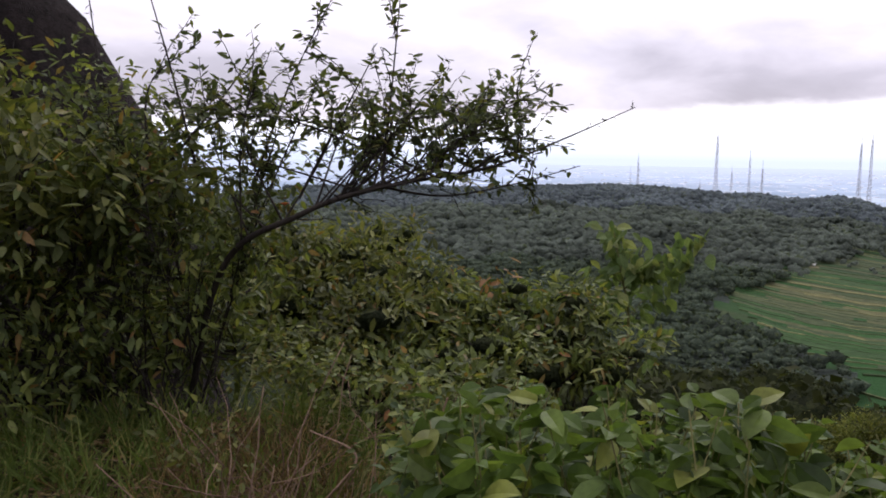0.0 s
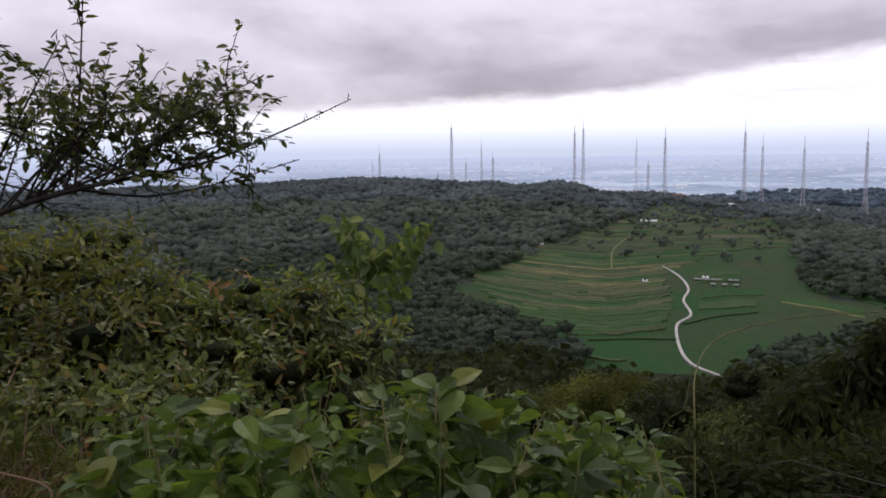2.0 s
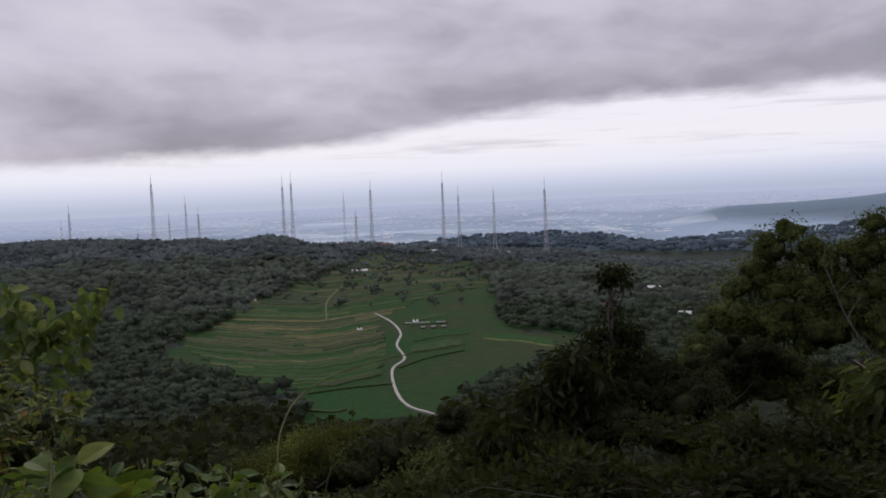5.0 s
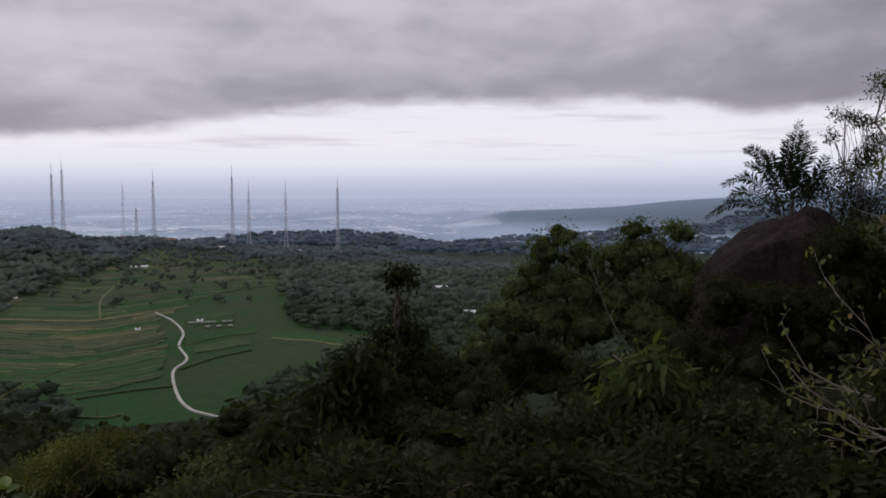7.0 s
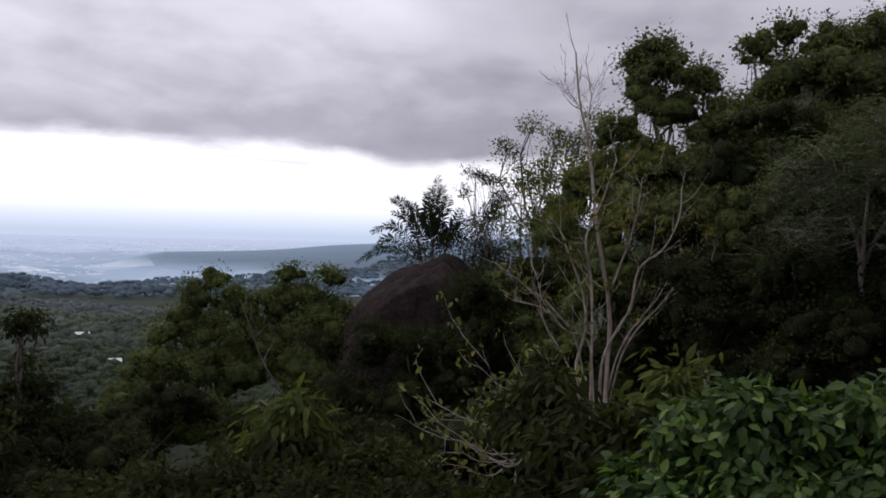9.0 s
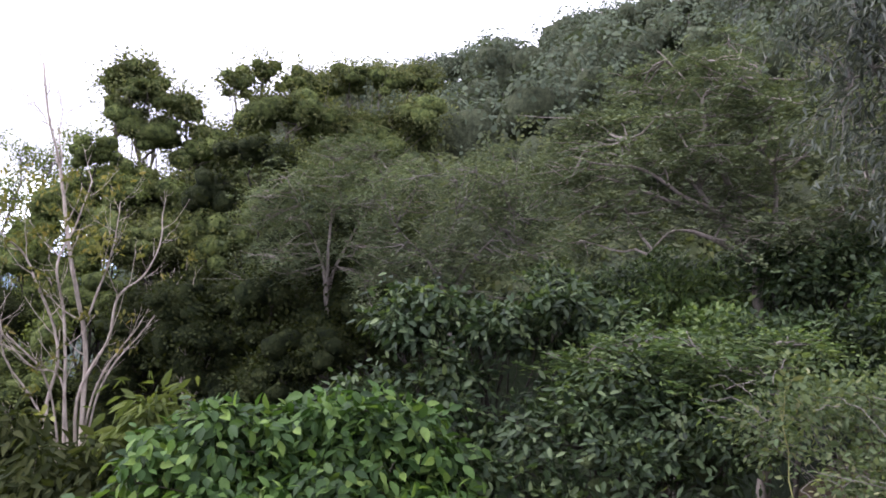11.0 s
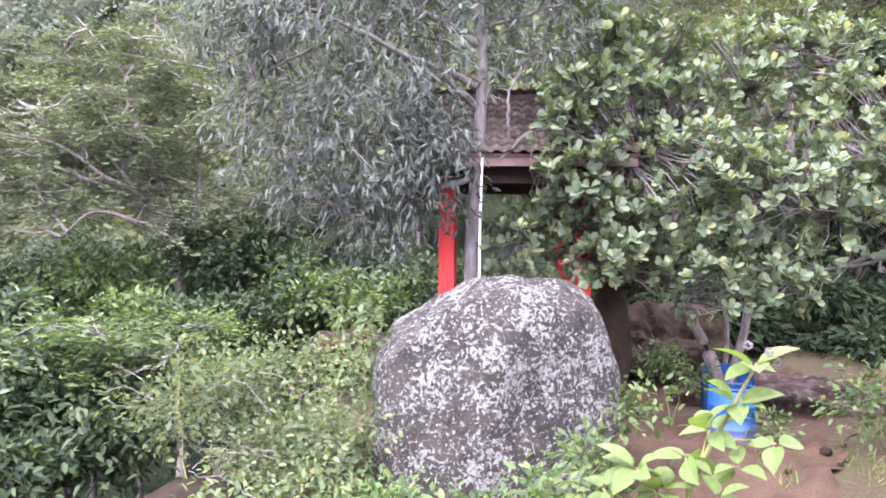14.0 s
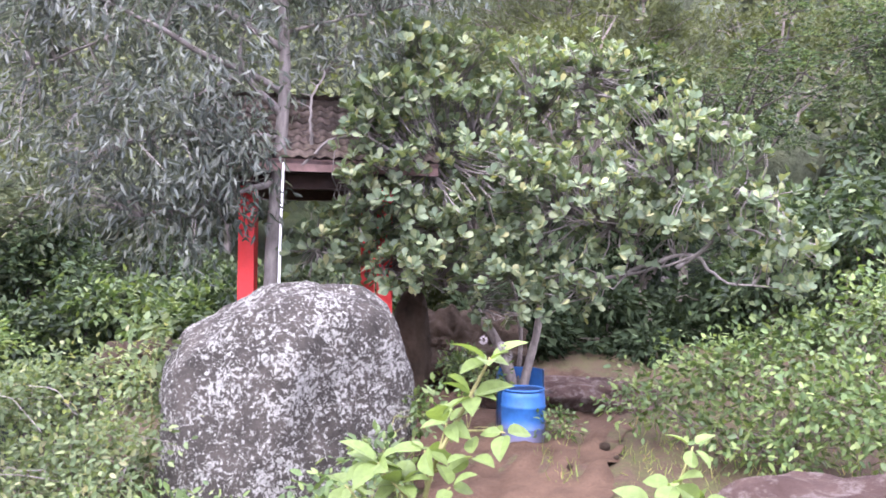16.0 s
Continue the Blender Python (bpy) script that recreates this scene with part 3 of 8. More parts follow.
def solo(name, soup, mats, label, category="", group="", kind="", smooth=False, at=(0, 0, 0)):
    mats = mats if isinstance(mats, (list, tuple)) else [mats]
    ob = new(name, soup.mesh(name, mats, at, smooth))
    ob.location = tuple(float(c) for c in at)
    return tagged(ob, label, category, group, kind)


# leaf outlines: along, across, lift; then triangles
RHOMB = (np.array([(0, 0, 0), (0.45, 0.5, 0.08), (1, 0, -0.04), (0.45, -0.5, 0.08)]), np.array([(0, 2, 1), (0, 3, 2)]))
OVATE = (np.array([(0, 0, 0), (0.18, 0.36, 0.05), (0.45, 0.5, 0.07), (0.78, 0.28, 0.02), (1, 0, -0.08), (0.78, -0.28, 0.02), (0.45, -0.5, 0.07), (0.18, -0.36, 0.05), (0.42, 0, 0)]),
         np.array([(8, 1, 0), (8, 2, 1), (8, 3, 2), (8, 4, 3), (8, 5, 4), (8, 6, 5), (8, 7, 6), (8, 0, 7)]))
OVAL = (np.array([(0, 0, 0), (0.3, 0.45, 0.06), (0.72, 0.34, 0.02), (1, 0, -0.07), (0.72, -0.34, 0.02), (0.3, -0.45, 0.06)]), np.array([(0, 3, 2), (0, 2, 1), (0, 4, 3), (0, 5, 4)]))
PADDLE = (np.array([(0, 0, 0), (0.62, 0.5, 0.05), (0.95, 0.28, 0.0), (0.95, -0.28, 0.0), (0.62, -0.5, 0.05)]), np.array([(0, 2, 1), (0, 3, 2), (0, 4, 3)]))
LANCE = (np.array([(0, 0, 0), (0.3, 0.5, 0.03), (0.65, 0.38, -0.06), (1, 0, -0.22), (0.65, -0.38, -0.06), (0.3, -0.5, 0.03)]),
         np.array([(0, 2, 1), (0, 3, 2), (0, 4, 3), (0, 5, 4)]))
HEART = (np.array([(0, 0, 0), (0.04, 0.2, 0.05), (0.16, 0.38, 0.09), (0.34, 0.49, 0.11), (0.54, 0.46, 0.08), (0.74, 0.32, 0.02), (0.9, 0.13, -0.07), (1, 0, -0.13), (0.9, -0.13, -0.07), (0.74, -0.32, 0.02),
                   (0.54, -0.46, 0.08), (0.34, -0.49, 0.11), (0.16, -0.38, 0.09), (0.04, -0.2, 0.05), (0.35, 0, 0.01), (0.7, 0, -0.03)]),
         np.array([(14, 1, 0), (14, 2, 1), (14, 3, 2), (14, 4, 3), (15, 4, 14), (15, 5, 4), (15, 6, 5), (15, 7, 6), (15, 8, 7), (15, 9, 8), (15, 10, 9), (15, 14, 10), (14, 11, 10), (14, 12, 11), (14, 13, 12), (14, 0, 13)]))
BLADE = (np.array([(0, 0.5, 0), (0, -0.5, 0), (0.55, 0.35, 0.08), (0.55, -0.35, 0.08), (1, 0, 0.3)]), np.array([(0, 1, 2), (1, 3, 2), (2, 3, 4)]))
FLAKE = (np.array([(-0.5, -0.25, 0), (0.1, -0.5, 0.12), (0.5, 0.1, 0), (-0.15, 0.5, -0.1)]), np.array([(0, 1, 2), (0, 2, 3)]))


def leaves(shape, pos, axis, up, length, width):
    """Leaves of one shape at many places at once."""
    pos, axis = np.asarray(pos, float), unit(np.asarray(axis, float))
    side = unit(np.cross(np.asarray(up, float), axis) + 1e-6)
    face = np.cross(axis, side)
    k, tri = shape
    length, width = np.broadcast_to(length, len(pos))[:, None, None], np.broadcast_to(width, len(pos))[:, None, None]
    v = pos[:, None] + axis[:, None] * k[None, :, 0:1] * length + side[:, None] * k[None, :, 1:2] * width + face[:, None] * k[None, :, 2:3] * length
    t = tri[None] + (np.arange(len(pos)) * len(k))[:, None, None]
    return v.reshape(-1, 3), t.reshape(-1, 3)


def tube(points, radii, sides=6):
    """A tapered round limb along points."""
    p = np.asarray(points, float)
    r = np.broadcast_to(radii, len(p)).astype(float)
    d = unit(np.gradient(p, axis=0))
    ref = np.where(np.abs(d[:, 2:3]) > 0.9, np.array([[1.0, 0, 0]]), np.array([[0, 0, 1.0]]))
    s = unit(np.cross(d, ref))
    u = np.cross(s, d)
    a = np.linspace(0, 2 * np.pi, sides, endpoint=False)
    ring = p[:, None] + r[:, None, None] * (s[:, None] * np.cos(a)[None, :, None] + u[:, None] * np.sin(a)[None, :, None])
    i, j = np.meshgrid(np.arange(len(p) - 1), np.arange(sides), indexing="ij")
    q = i * sides + j
    w = i * sides + (j + 1) % sides
    t = np.concatenate([np.stack([q, w, w + sides], -1).reshape(-1, 3), np.stack([q, w + sides, q + sides], -1).reshape(-1, 3)])
    cap = np.array([(len(p) - 1) * sides + np.array((0, m, m + 1)) for m in range(1, sides - 1)])
    return ring.reshape(-1, 3), np.concatenate([t, cap])


def bend(rng, a, b, n=6, wander=0.08, sag=0.0):
    """A crooked line from a to b."""
    a, b = np.asarray(a, float), np.asarray(b, float)
    t = np.linspace(0, 1, n)[:, None]
    size = np.linalg.norm(b - a)
    off = np.cumsum(rng.normal(0, 1, (n, 3)), 0)
    off = off - off[0] - t * (off[-1] - off[0])
    return a + (b - a) * t + off * wander * size / np.sqrt(n) + np.array([0, 0, -sag * size]) * (4 * t * (1 - t))


def curve(points, n=24):
    """A smooth line through a few places."""
    p = np.asarray(points, float)
    q = np.concatenate([2 * p[:1] - p[1:2], p, 2 * p[-1:] - p[-2:-1]])
    out = []
    for i in range(len(p) - 1):
        t = np.linspace(0, 1, max(2, n // (len(p) - 1)), endpoint=i == len(p) - 2)[:, None]
        a, b, c, d = q[i], q[i + 1], q[i + 2], q[i + 3]
        out.append(0.5 * (2 * b + (c - a) * t + (2 * a - 5 * b + 4 * c - d) * t ** 2 + (3 * b - a - 3 * c + d) * t ** 3))
    return np.concatenate(out)


def beam(a, b, w, h=None):
    """A straight bar of rectangular section."""
    a, b = np.asarray(a, float), np.asarray(b, float)
    h = h or w
    d = unit(b - a)
    ref = np.array([0, 0, 1.0]) if abs(d[2]) < 0.9 else np.array([1.0, 0, 0])
    s = unit(np.cross(d, ref))
    u = np.cross(s, d)
    c = [(-1, -1), (1, -1), (1, 1), (-1, 1)]
    v = np.array([e + s * x * w / 2 + u * y * h / 2 for e in (a, b) for x, y in c])
    t = [(0, 2, 1), (0, 3, 2), (4, 5, 6), (4, 6, 7)]
    for i in range(4):
        j = (i + 1) % 4
        t += [(i, j, j + 4), (i, j + 4, i + 4)]
    return v, np.array(t)


def on_lobes(rng, lobes, n, lo=0.75, hi=1.05, top=0.35):
    """Places near the skin of a group of ellipsoids (centre, radii), more of them on the upper side."""
    lobes = np.asarray(lobes, float)
    size = (lobes[:, 3] * lobes[:, 4] + lobes[:, 4] * lobes[:, 5] + lobes[:, 3] * lobes[:, 5]) ** 0.8
    pick = rng.choice(len(lobes), n, p=size / size.sum())
    d = rng.normal(0, 1, (n, 3))
    d[:, 2] += top
    d = unit(d)
    return lobes[pick, :3] + d * lobes[pick, 3:6] * rng.uniform(lo, hi, (n, 1)), d, pick


def foliage(rng, lobes, clumps, per, spread, length, width, shape=RHOMB, droop=0.2, top=0.35, lo=0.72, hi=1.06, flat=0.7):
    """A crown: clumps of leaves near the skin of the lobes. Gives the mesh and the clump places."""
    c, d, pick = on_lobes(rng, lobes, clumps, lo, hi, top)
    off = rng.normal(0, 1, (clumps, per, 3)) * np.array([1, 1, flat]) * spread * rng.uniform(0.6, 1.3, (clumps, 1, 1))
    pos = (c[:, None] + off).reshape(-1, 3)
    axis = unit(off).reshape(-1, 3) + rng.normal(0, 0.45, (clumps * per, 3)) + np.repeat(d, per, 0) * 0.4 + np.array([0, 0, -droop])
    calm = length > 0.105
    up = np.array([0, 0, 0.6 if calm else 1.0]) + rng.normal(0, 0.32 if calm else 0.55, (clumps * per, 3)) + np.repeat(d, per, 0) * (1.0 if calm else 0.5)
    f = rng.uniform(0.65, 1.3, clumps * per)
    return leaves(shape, pos, axis, up, length * f, width * f), c, pick


def tree(name, foot, lobes, leaf, label, bark="bark", trunk=0.14, clumps=150, per=30, spread=0.35, length=0.2, width=0.1, shape=RHOMB,
         droop=0.2, seed=1, fork=0.35, twigs=0.35, group="", category="tree", top=0.35, lo=0.72, hi=1.06, flat=0.7, lean=(0, 0)):
    """A tree or shrub: a tapered trunk, limbs to each lobe, twigs to the clumps, and a crown of single leaves."""
    rng = np.random.default_rng(seed)
    far = length >= 0.2
    if far:
        per, length, width, spread = round(per * 1.05), length * 0.52, width * 0.72, spread * 0.7
    else:
        per, length, width = max(3, round(per * 0.62)), length * 1.18, width * 1.18
    clumped = far or (length > 0.085 and len(lobes) > 1)
    if clumped and not far:
        spread *= 0.72
    lobes = np.asarray(lobes, float)
    foot = np.asarray(foot, float)
    foot = np.array([foot[0], foot[1], ground_at(foot) - 0.15])
    ob = thing(name, foot, label, category, group)
    mean = lobes[:, :3].mean(0)
    crotch = foot + (mean - foot) * fork + np.array([lean[0], lean[1], 0])
    wood = Soup().put(tube(bend(rng, foot, crotch, 7, 0.06), np.linspace(trunk * 1.25, trunk * 0.8, 7), 8))
    part("trunk", wood, M[bark], ob, smooth=True)
    bits = []
    for lobe in lobes:
        for _ in range(9 if clumped else 6):
            k = rng.uniform(0.32, 0.58) if clumped else rng.uniform(0.34, 0.66)
            way_ = unit(rng.normal(0, 1, 3) + np.array([0, 0, 0.35 if clumped else 0.0]))
            bits.append((*(lobe[:3] + way_ * lobe[3:6] * (rng.uniform(0.35, 0.82) if clumped else rng.uniform(0.3, 0.72))), *(lobe[3:6] * k * (1, 1, (1.15 if far else 0.9) if clumped else 1))))
    green, centres, pick = foliage(rng, bits, clumps, per, spread, length, width, shape, droop, top, lo, hi, flat)
    for i, lobe in enumerate(lobes):
        limbs = Soup()
        mine = centres[pick // (9 if clumped else 6) == i]
        line = bend(rng, crotch, lobe[:3], 6, 0.12, -0.05)
        limbs.put(tube(line, np.linspace(trunk * 0.62, trunk * 0.22, 6), 6))
        for c in mine[: max(1, int(len(mine) * twigs))]:
            s = line[rng.integers(2, 6)]
            limbs.put(tube(bend(rng, s, c, 4, 0.14, 0.02), np.linspace(trunk * 0.2, trunk * 0.05, 4), 4))
        part("limb", limbs, M[bark], ob, smooth=True)
    crown = Soup().put(green)
    # filler balls inside the crown; near ones painted dark as inner shade
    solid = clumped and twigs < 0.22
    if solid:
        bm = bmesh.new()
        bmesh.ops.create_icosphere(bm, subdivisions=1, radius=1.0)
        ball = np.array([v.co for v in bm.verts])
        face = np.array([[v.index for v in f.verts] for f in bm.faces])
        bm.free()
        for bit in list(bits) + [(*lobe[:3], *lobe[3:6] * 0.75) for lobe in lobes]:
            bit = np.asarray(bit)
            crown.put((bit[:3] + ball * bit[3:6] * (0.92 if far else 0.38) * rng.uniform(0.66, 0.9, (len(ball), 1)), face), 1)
    part("crown", crown, [M[leaf], M[CROWN.get(leaf, "crown_grove") if far else "crown_shade"]] if solid else M[leaf], ob, smooth=True)
    return ob


def lobes_at(*rows):
    """Lobes from rows of (angle, elevation, distance, half width, half height)."""
    return [(*sight(a, e, d), w, w, h) for a, e, d, w, h in rows]


# ---- the land: one sheet out to the horizon ----
def in_field(a, r):
    """The open fields of the valley floor and the slope above them."""
    left = np.interp(r, (222, 230, 258, 286, 323, 345, 390, 446, 530, 640, 700, 860), (47.6, 47.2, 46.6, 43.1, 37.6, 37.6, 40.7, 43.2, 46.8, 49.4, 50.6, 52.5))
    right = np.interp(r, (226, 250, 268, 292, 335, 350, 358, 372, 430, 532, 690, 860), (56.5, 59.2, 60.8, 64.6, 67.8, 67.0, 63.2, 61.6, 60.8, 60.6, 59.6, 57.0))
    return (a > left) & (a < right) & (r > 222) & (r < 860)


def build_ground():
    rings = np.concatenate([[0.25], np.linspace(0.8, 9, 40), np.geomspace(9.6, 60, 20), np.geomspace(64, 4900, 90)])
    turn = np.arange(0, 360, 1.0)
    r, a = np.meshgrid(rings, turn, indexing="ij")
    v = polar(a, r, land(a, r)).reshape(-1, 3)
    i, j = np.meshgrid(np.arange(len(rings) - 1), np.arange(len(turn)), indexing="ij")
    k = len(turn)
    p, q = i * k + j, i * k + (j + 1) % k
    t = np.concatenate([np.stack([p, p + k, q + k], -1).reshape(-1, 3), np.stack([p, q + k, q], -1).reshape(-1, 3)])
    rc, ac = rings[i].ravel(), turn[j].ravel()
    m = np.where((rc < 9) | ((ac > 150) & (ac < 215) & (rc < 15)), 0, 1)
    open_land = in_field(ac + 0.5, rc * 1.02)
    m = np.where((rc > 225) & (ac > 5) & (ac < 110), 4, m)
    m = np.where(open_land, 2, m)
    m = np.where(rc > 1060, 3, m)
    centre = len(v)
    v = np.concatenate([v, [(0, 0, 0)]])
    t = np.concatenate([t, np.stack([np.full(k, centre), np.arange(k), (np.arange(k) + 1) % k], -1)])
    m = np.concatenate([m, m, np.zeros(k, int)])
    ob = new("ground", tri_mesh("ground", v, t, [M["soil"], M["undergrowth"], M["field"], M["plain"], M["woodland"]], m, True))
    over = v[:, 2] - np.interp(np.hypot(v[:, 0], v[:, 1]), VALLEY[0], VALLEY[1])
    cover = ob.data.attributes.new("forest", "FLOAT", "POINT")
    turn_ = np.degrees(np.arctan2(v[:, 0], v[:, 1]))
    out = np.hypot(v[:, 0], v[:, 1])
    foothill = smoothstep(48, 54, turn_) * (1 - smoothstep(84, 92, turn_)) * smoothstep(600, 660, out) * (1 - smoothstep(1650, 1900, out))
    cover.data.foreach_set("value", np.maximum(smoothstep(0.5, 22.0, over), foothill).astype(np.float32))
    return tagged(ob, "hillside soil falling to a green valley and a pale plain", "ground", kind="structure")


build_ground()


def sheet(name, line_a, line_b, mat, label, category, lift=0.02, kind="structure", ground=True):
    """A strip of ground between two lines of (angle, distance)."""
    rows, steps = 60, 26
    fine = [np.stack([np.interp(np.linspace(0, 1, rows), np.linspace(0, 1, len(line)), [p[k] for p in line]) for k in (0, 1)], -1) for line in (line_a, line_b)]
    s_ = np.linspace(0, 1, steps)[None, :, None]
    at = fine[0][:, None] * (1 - s_) + fine[1][:, None] * s_
    fray = 0.3 * np.sin(at[..., 1] * 5.1) + 0.35 * np.sin(at[..., 1] * 11.7 + 1.0)
    a, r = at[..., 0] + fray * (s_[..., 0] * 2 - 1), at[..., 1]
    v = polar(a, r, land(a, r) + lift * np.sin(np.clip(s_[..., 0], 0.02, 0.98) * np.pi) ** 0.3).reshape(-1, 3)
    p = (np.arange(rows - 1)[:, None] * steps + np.arange(steps - 1)[None]).ravel()
    t = np.concatenate([np.stack([p, p + 1, p + steps + 1], -1), np.stack([p, p + steps + 1, p + steps], -1)])
    ob = new(name, tri_mesh(name, np.array(v), np.array(t), [mat], smooth=True))
    return tagged(ob, label, category, kind=kind)


# the concrete lane in the valley
lane = curve([polar(a, (EYE + 59.5) / math.tan(radians(-e))) for a, e in ((52.2, -8.23), (53.4, -8.84), (54.1, -9.64), (53.8, -10.43), (54.3, -11.3), (53.4, -12.01), (53.6, -13.39), (54.4, -14.36), (56.0, -14.9), (57.2, -15.3))], 90)


def ribbon(line, width, lift):
    d = unit(np.gradient(line[:, :2], axis=0))
    s = np.stack([d[:, 1], -d[:, 0], np.zeros(len(d))], -1)
    v = np.concatenate([line + s * width / 2, line - s * width / 2])
    r, a = np.hypot(v[:, 0], v[:, 1]), np.degrees(np.arctan2(v[:, 0], v[:, 1]))
    v[:, 2] = land(a, r) + lift
    n = len(line)
    i = np.arange(n - 1)
    top = np.concatenate([np.stack([i, i + 1, i + n + 1], -1), np.stack([i, i + n + 1, i + n], -1)])
    low = v - np.array([0, 0, lift + 0.3])
    rims = [np.stack([i + o, i + 2 * n + o, i + 1 + 2 * n + o], -1) for o in (0, n)] + [np.stack([i + o, i + 1 + 2 * n + o, i + 1 + o], -1) for o in (0, n)]
    return np.concatenate([v, low]), np.concatenate([top] + rims)


solo("road", Soup().put(ribbon(lane, 0.95, 0.45)), M["concrete"], "narrow pale concrete lane winding through the fields", "road", kind="structure")
spur = curve([polar(a, (EYE + 59.5) / math.tan(radians(-e))) for a, e in ((47.3, -13.2), (50.0, -13.0), (53.4, -12.9))], 20)
solo("road", Soup().put(ribbon(spur, 0.9, 0.55)), M["bund"], "dull earth farm track between green plots", "track", kind="structure")
spur = curve([polar(a, (EYE + 59.5) / math.tan(radians(-e))) for a, e in ((53.9, -11.9), (56.0, -11.3), (58.6, -10.9))], 20)
solo("road", Soup().put(ribbon(spur, 0.8, 0.55)), M["bund"], "dull earth farm track between green plots", "track", kind="structure")


for path_, wide in (((48.9, -8.25), (49.05, -7.1), (50.3, -6.1)), 0.8), (((58.6, -6.7), (58.8, -6.1), (59.3, -5.5)), 1.8), (((47.2, -13.8), (49.0, -14.0), (50.0, -13.9)), 0.8):
    spur = curve([polar(a, (EYE + 57.5) / math.tan(radians(-e))) for a, e in path_], 20)
    solo("road", Soup().put(ribbon(spur, wide, 0.6)), M["bund"], "pale worn footpath across the fields", "track", kind="structure")


def build_terraces():
    """Stepped plots on the valley floor, each with a banked front edge."""
    rng = np.random.default_rng(5)
    dry, green, dull, edge = M["terrace_dry"], M["terrace_green"], M["terrace_dull"], Soup()
    ob = thing("terraces", polar(48, 350, land(48, 350)), "stepped rice terraces in dry yellow and green plots", "terraces", kind="structure")

    def plot(ground_mat, a0, a1, r0, r1, lift):
        a = np.linspace(a0, a1, 9)
        bow = lambda x, r: r + 0.10 * r * np.sin(np.radians((x - 47.5) * 7.5)) ** 2 * 1.3 + 1.1 * np.sin(x * 2.3 + r * 0.11)
        front, back = bow(a, r0), bow(a, r1)
        v = np.concatenate([polar(a, front, land(a, front) + lift), polar(a, back, land(a, back) + lift), polar(a, front - 0.5, land(a, front) - 0.5)])
        i = np.arange(8)
        t = np.concatenate([np.stack([i, i + 10, i + 1], -1), np.stack([i, i + 9, i + 10], -1)])
        part("plot", Soup().put((v[:18], t)), ground_mat, ob)
        w = np.concatenate([np.stack([i + 18, i, i + 1], -1), np.stack([i + 18, i + 1, i + 19], -1)])
        crest = np.concatenate([polar(a, front - 0.2, land(a, front) + lift + 0.12), polar(a, front + 0.5, land(a, front) + lift + 0.12),
                                polar(a, front - 0.9, land(a, front) - 0.6), polar(a, front + 1.1, land(a, front) + lift - 0.1)])
        w = np.concatenate([np.stack([i, i + 10, i + 1], -1), np.stack([i, i + 9, i + 10], -1), np.stack([i + 18, i, i + 1], -1), np.stack([i + 18, i + 1, i + 19], -1),
                            np.stack([i + 9, i + 28, i + 10], -1), np.stack([i + 9, i + 27, i + 28], -1)])
        edge.put((crest, w))

    r = 268.0
    while r < 800:
        step = rng.uniform(3.6, 7.4) * (r / 330)
        lo = np.interp(r, (268, 300, 340, 420, 480, 650, 800), (45, 40.5, 38.2, 40, 43.5, 46, 48)) + rng.uniform(-0.5, 0.5)
        hi = np.interp(r, (268, 380, 420, 470, 800), (52.6, 52.8, 55.5, 60.8, 60)) + rng.uniform(-0.4, 0.4)
        cuts = np.sort(np.concatenate([[lo, hi], rng.uniform(lo, hi, rng.integers(1, 4))]))
        for a0, a1 in zip(cuts, cuts[1:]):
            if a1 - a0 > 0.6:
                mid = (a0 + a1) / 2
                brown = (300 < r < 405 and rng.random() < 0.7 and 41 < mid < 53.5) or rng.random() < 0.06
                plot(dry if brown else (dull if r > 455 and rng.random() < 0.75 else green), a0, a1, r, r + step * 0.96, 0.3 + rng.uniform(0, 0.2))
        r += step
    for r0, a0, a1 in ((330, 61.5, 66.5), (346, 62, 67), (362, 61.8, 67), (380, 62.3, 67), (398, 62.5, 66.8), (420, 61.5, 66), (290, 54.8, 58.5), (312, 55, 59), (345, 54.8, 57.5), (360, 54.8, 57.5), (300, 60, 65)):
        plot(green, a0, a1, r0, r0 + 13, 0.3)
    part("banks", edge, M["bund"], ob, "grassy earth banks", kind="stuff")


build_terraces()


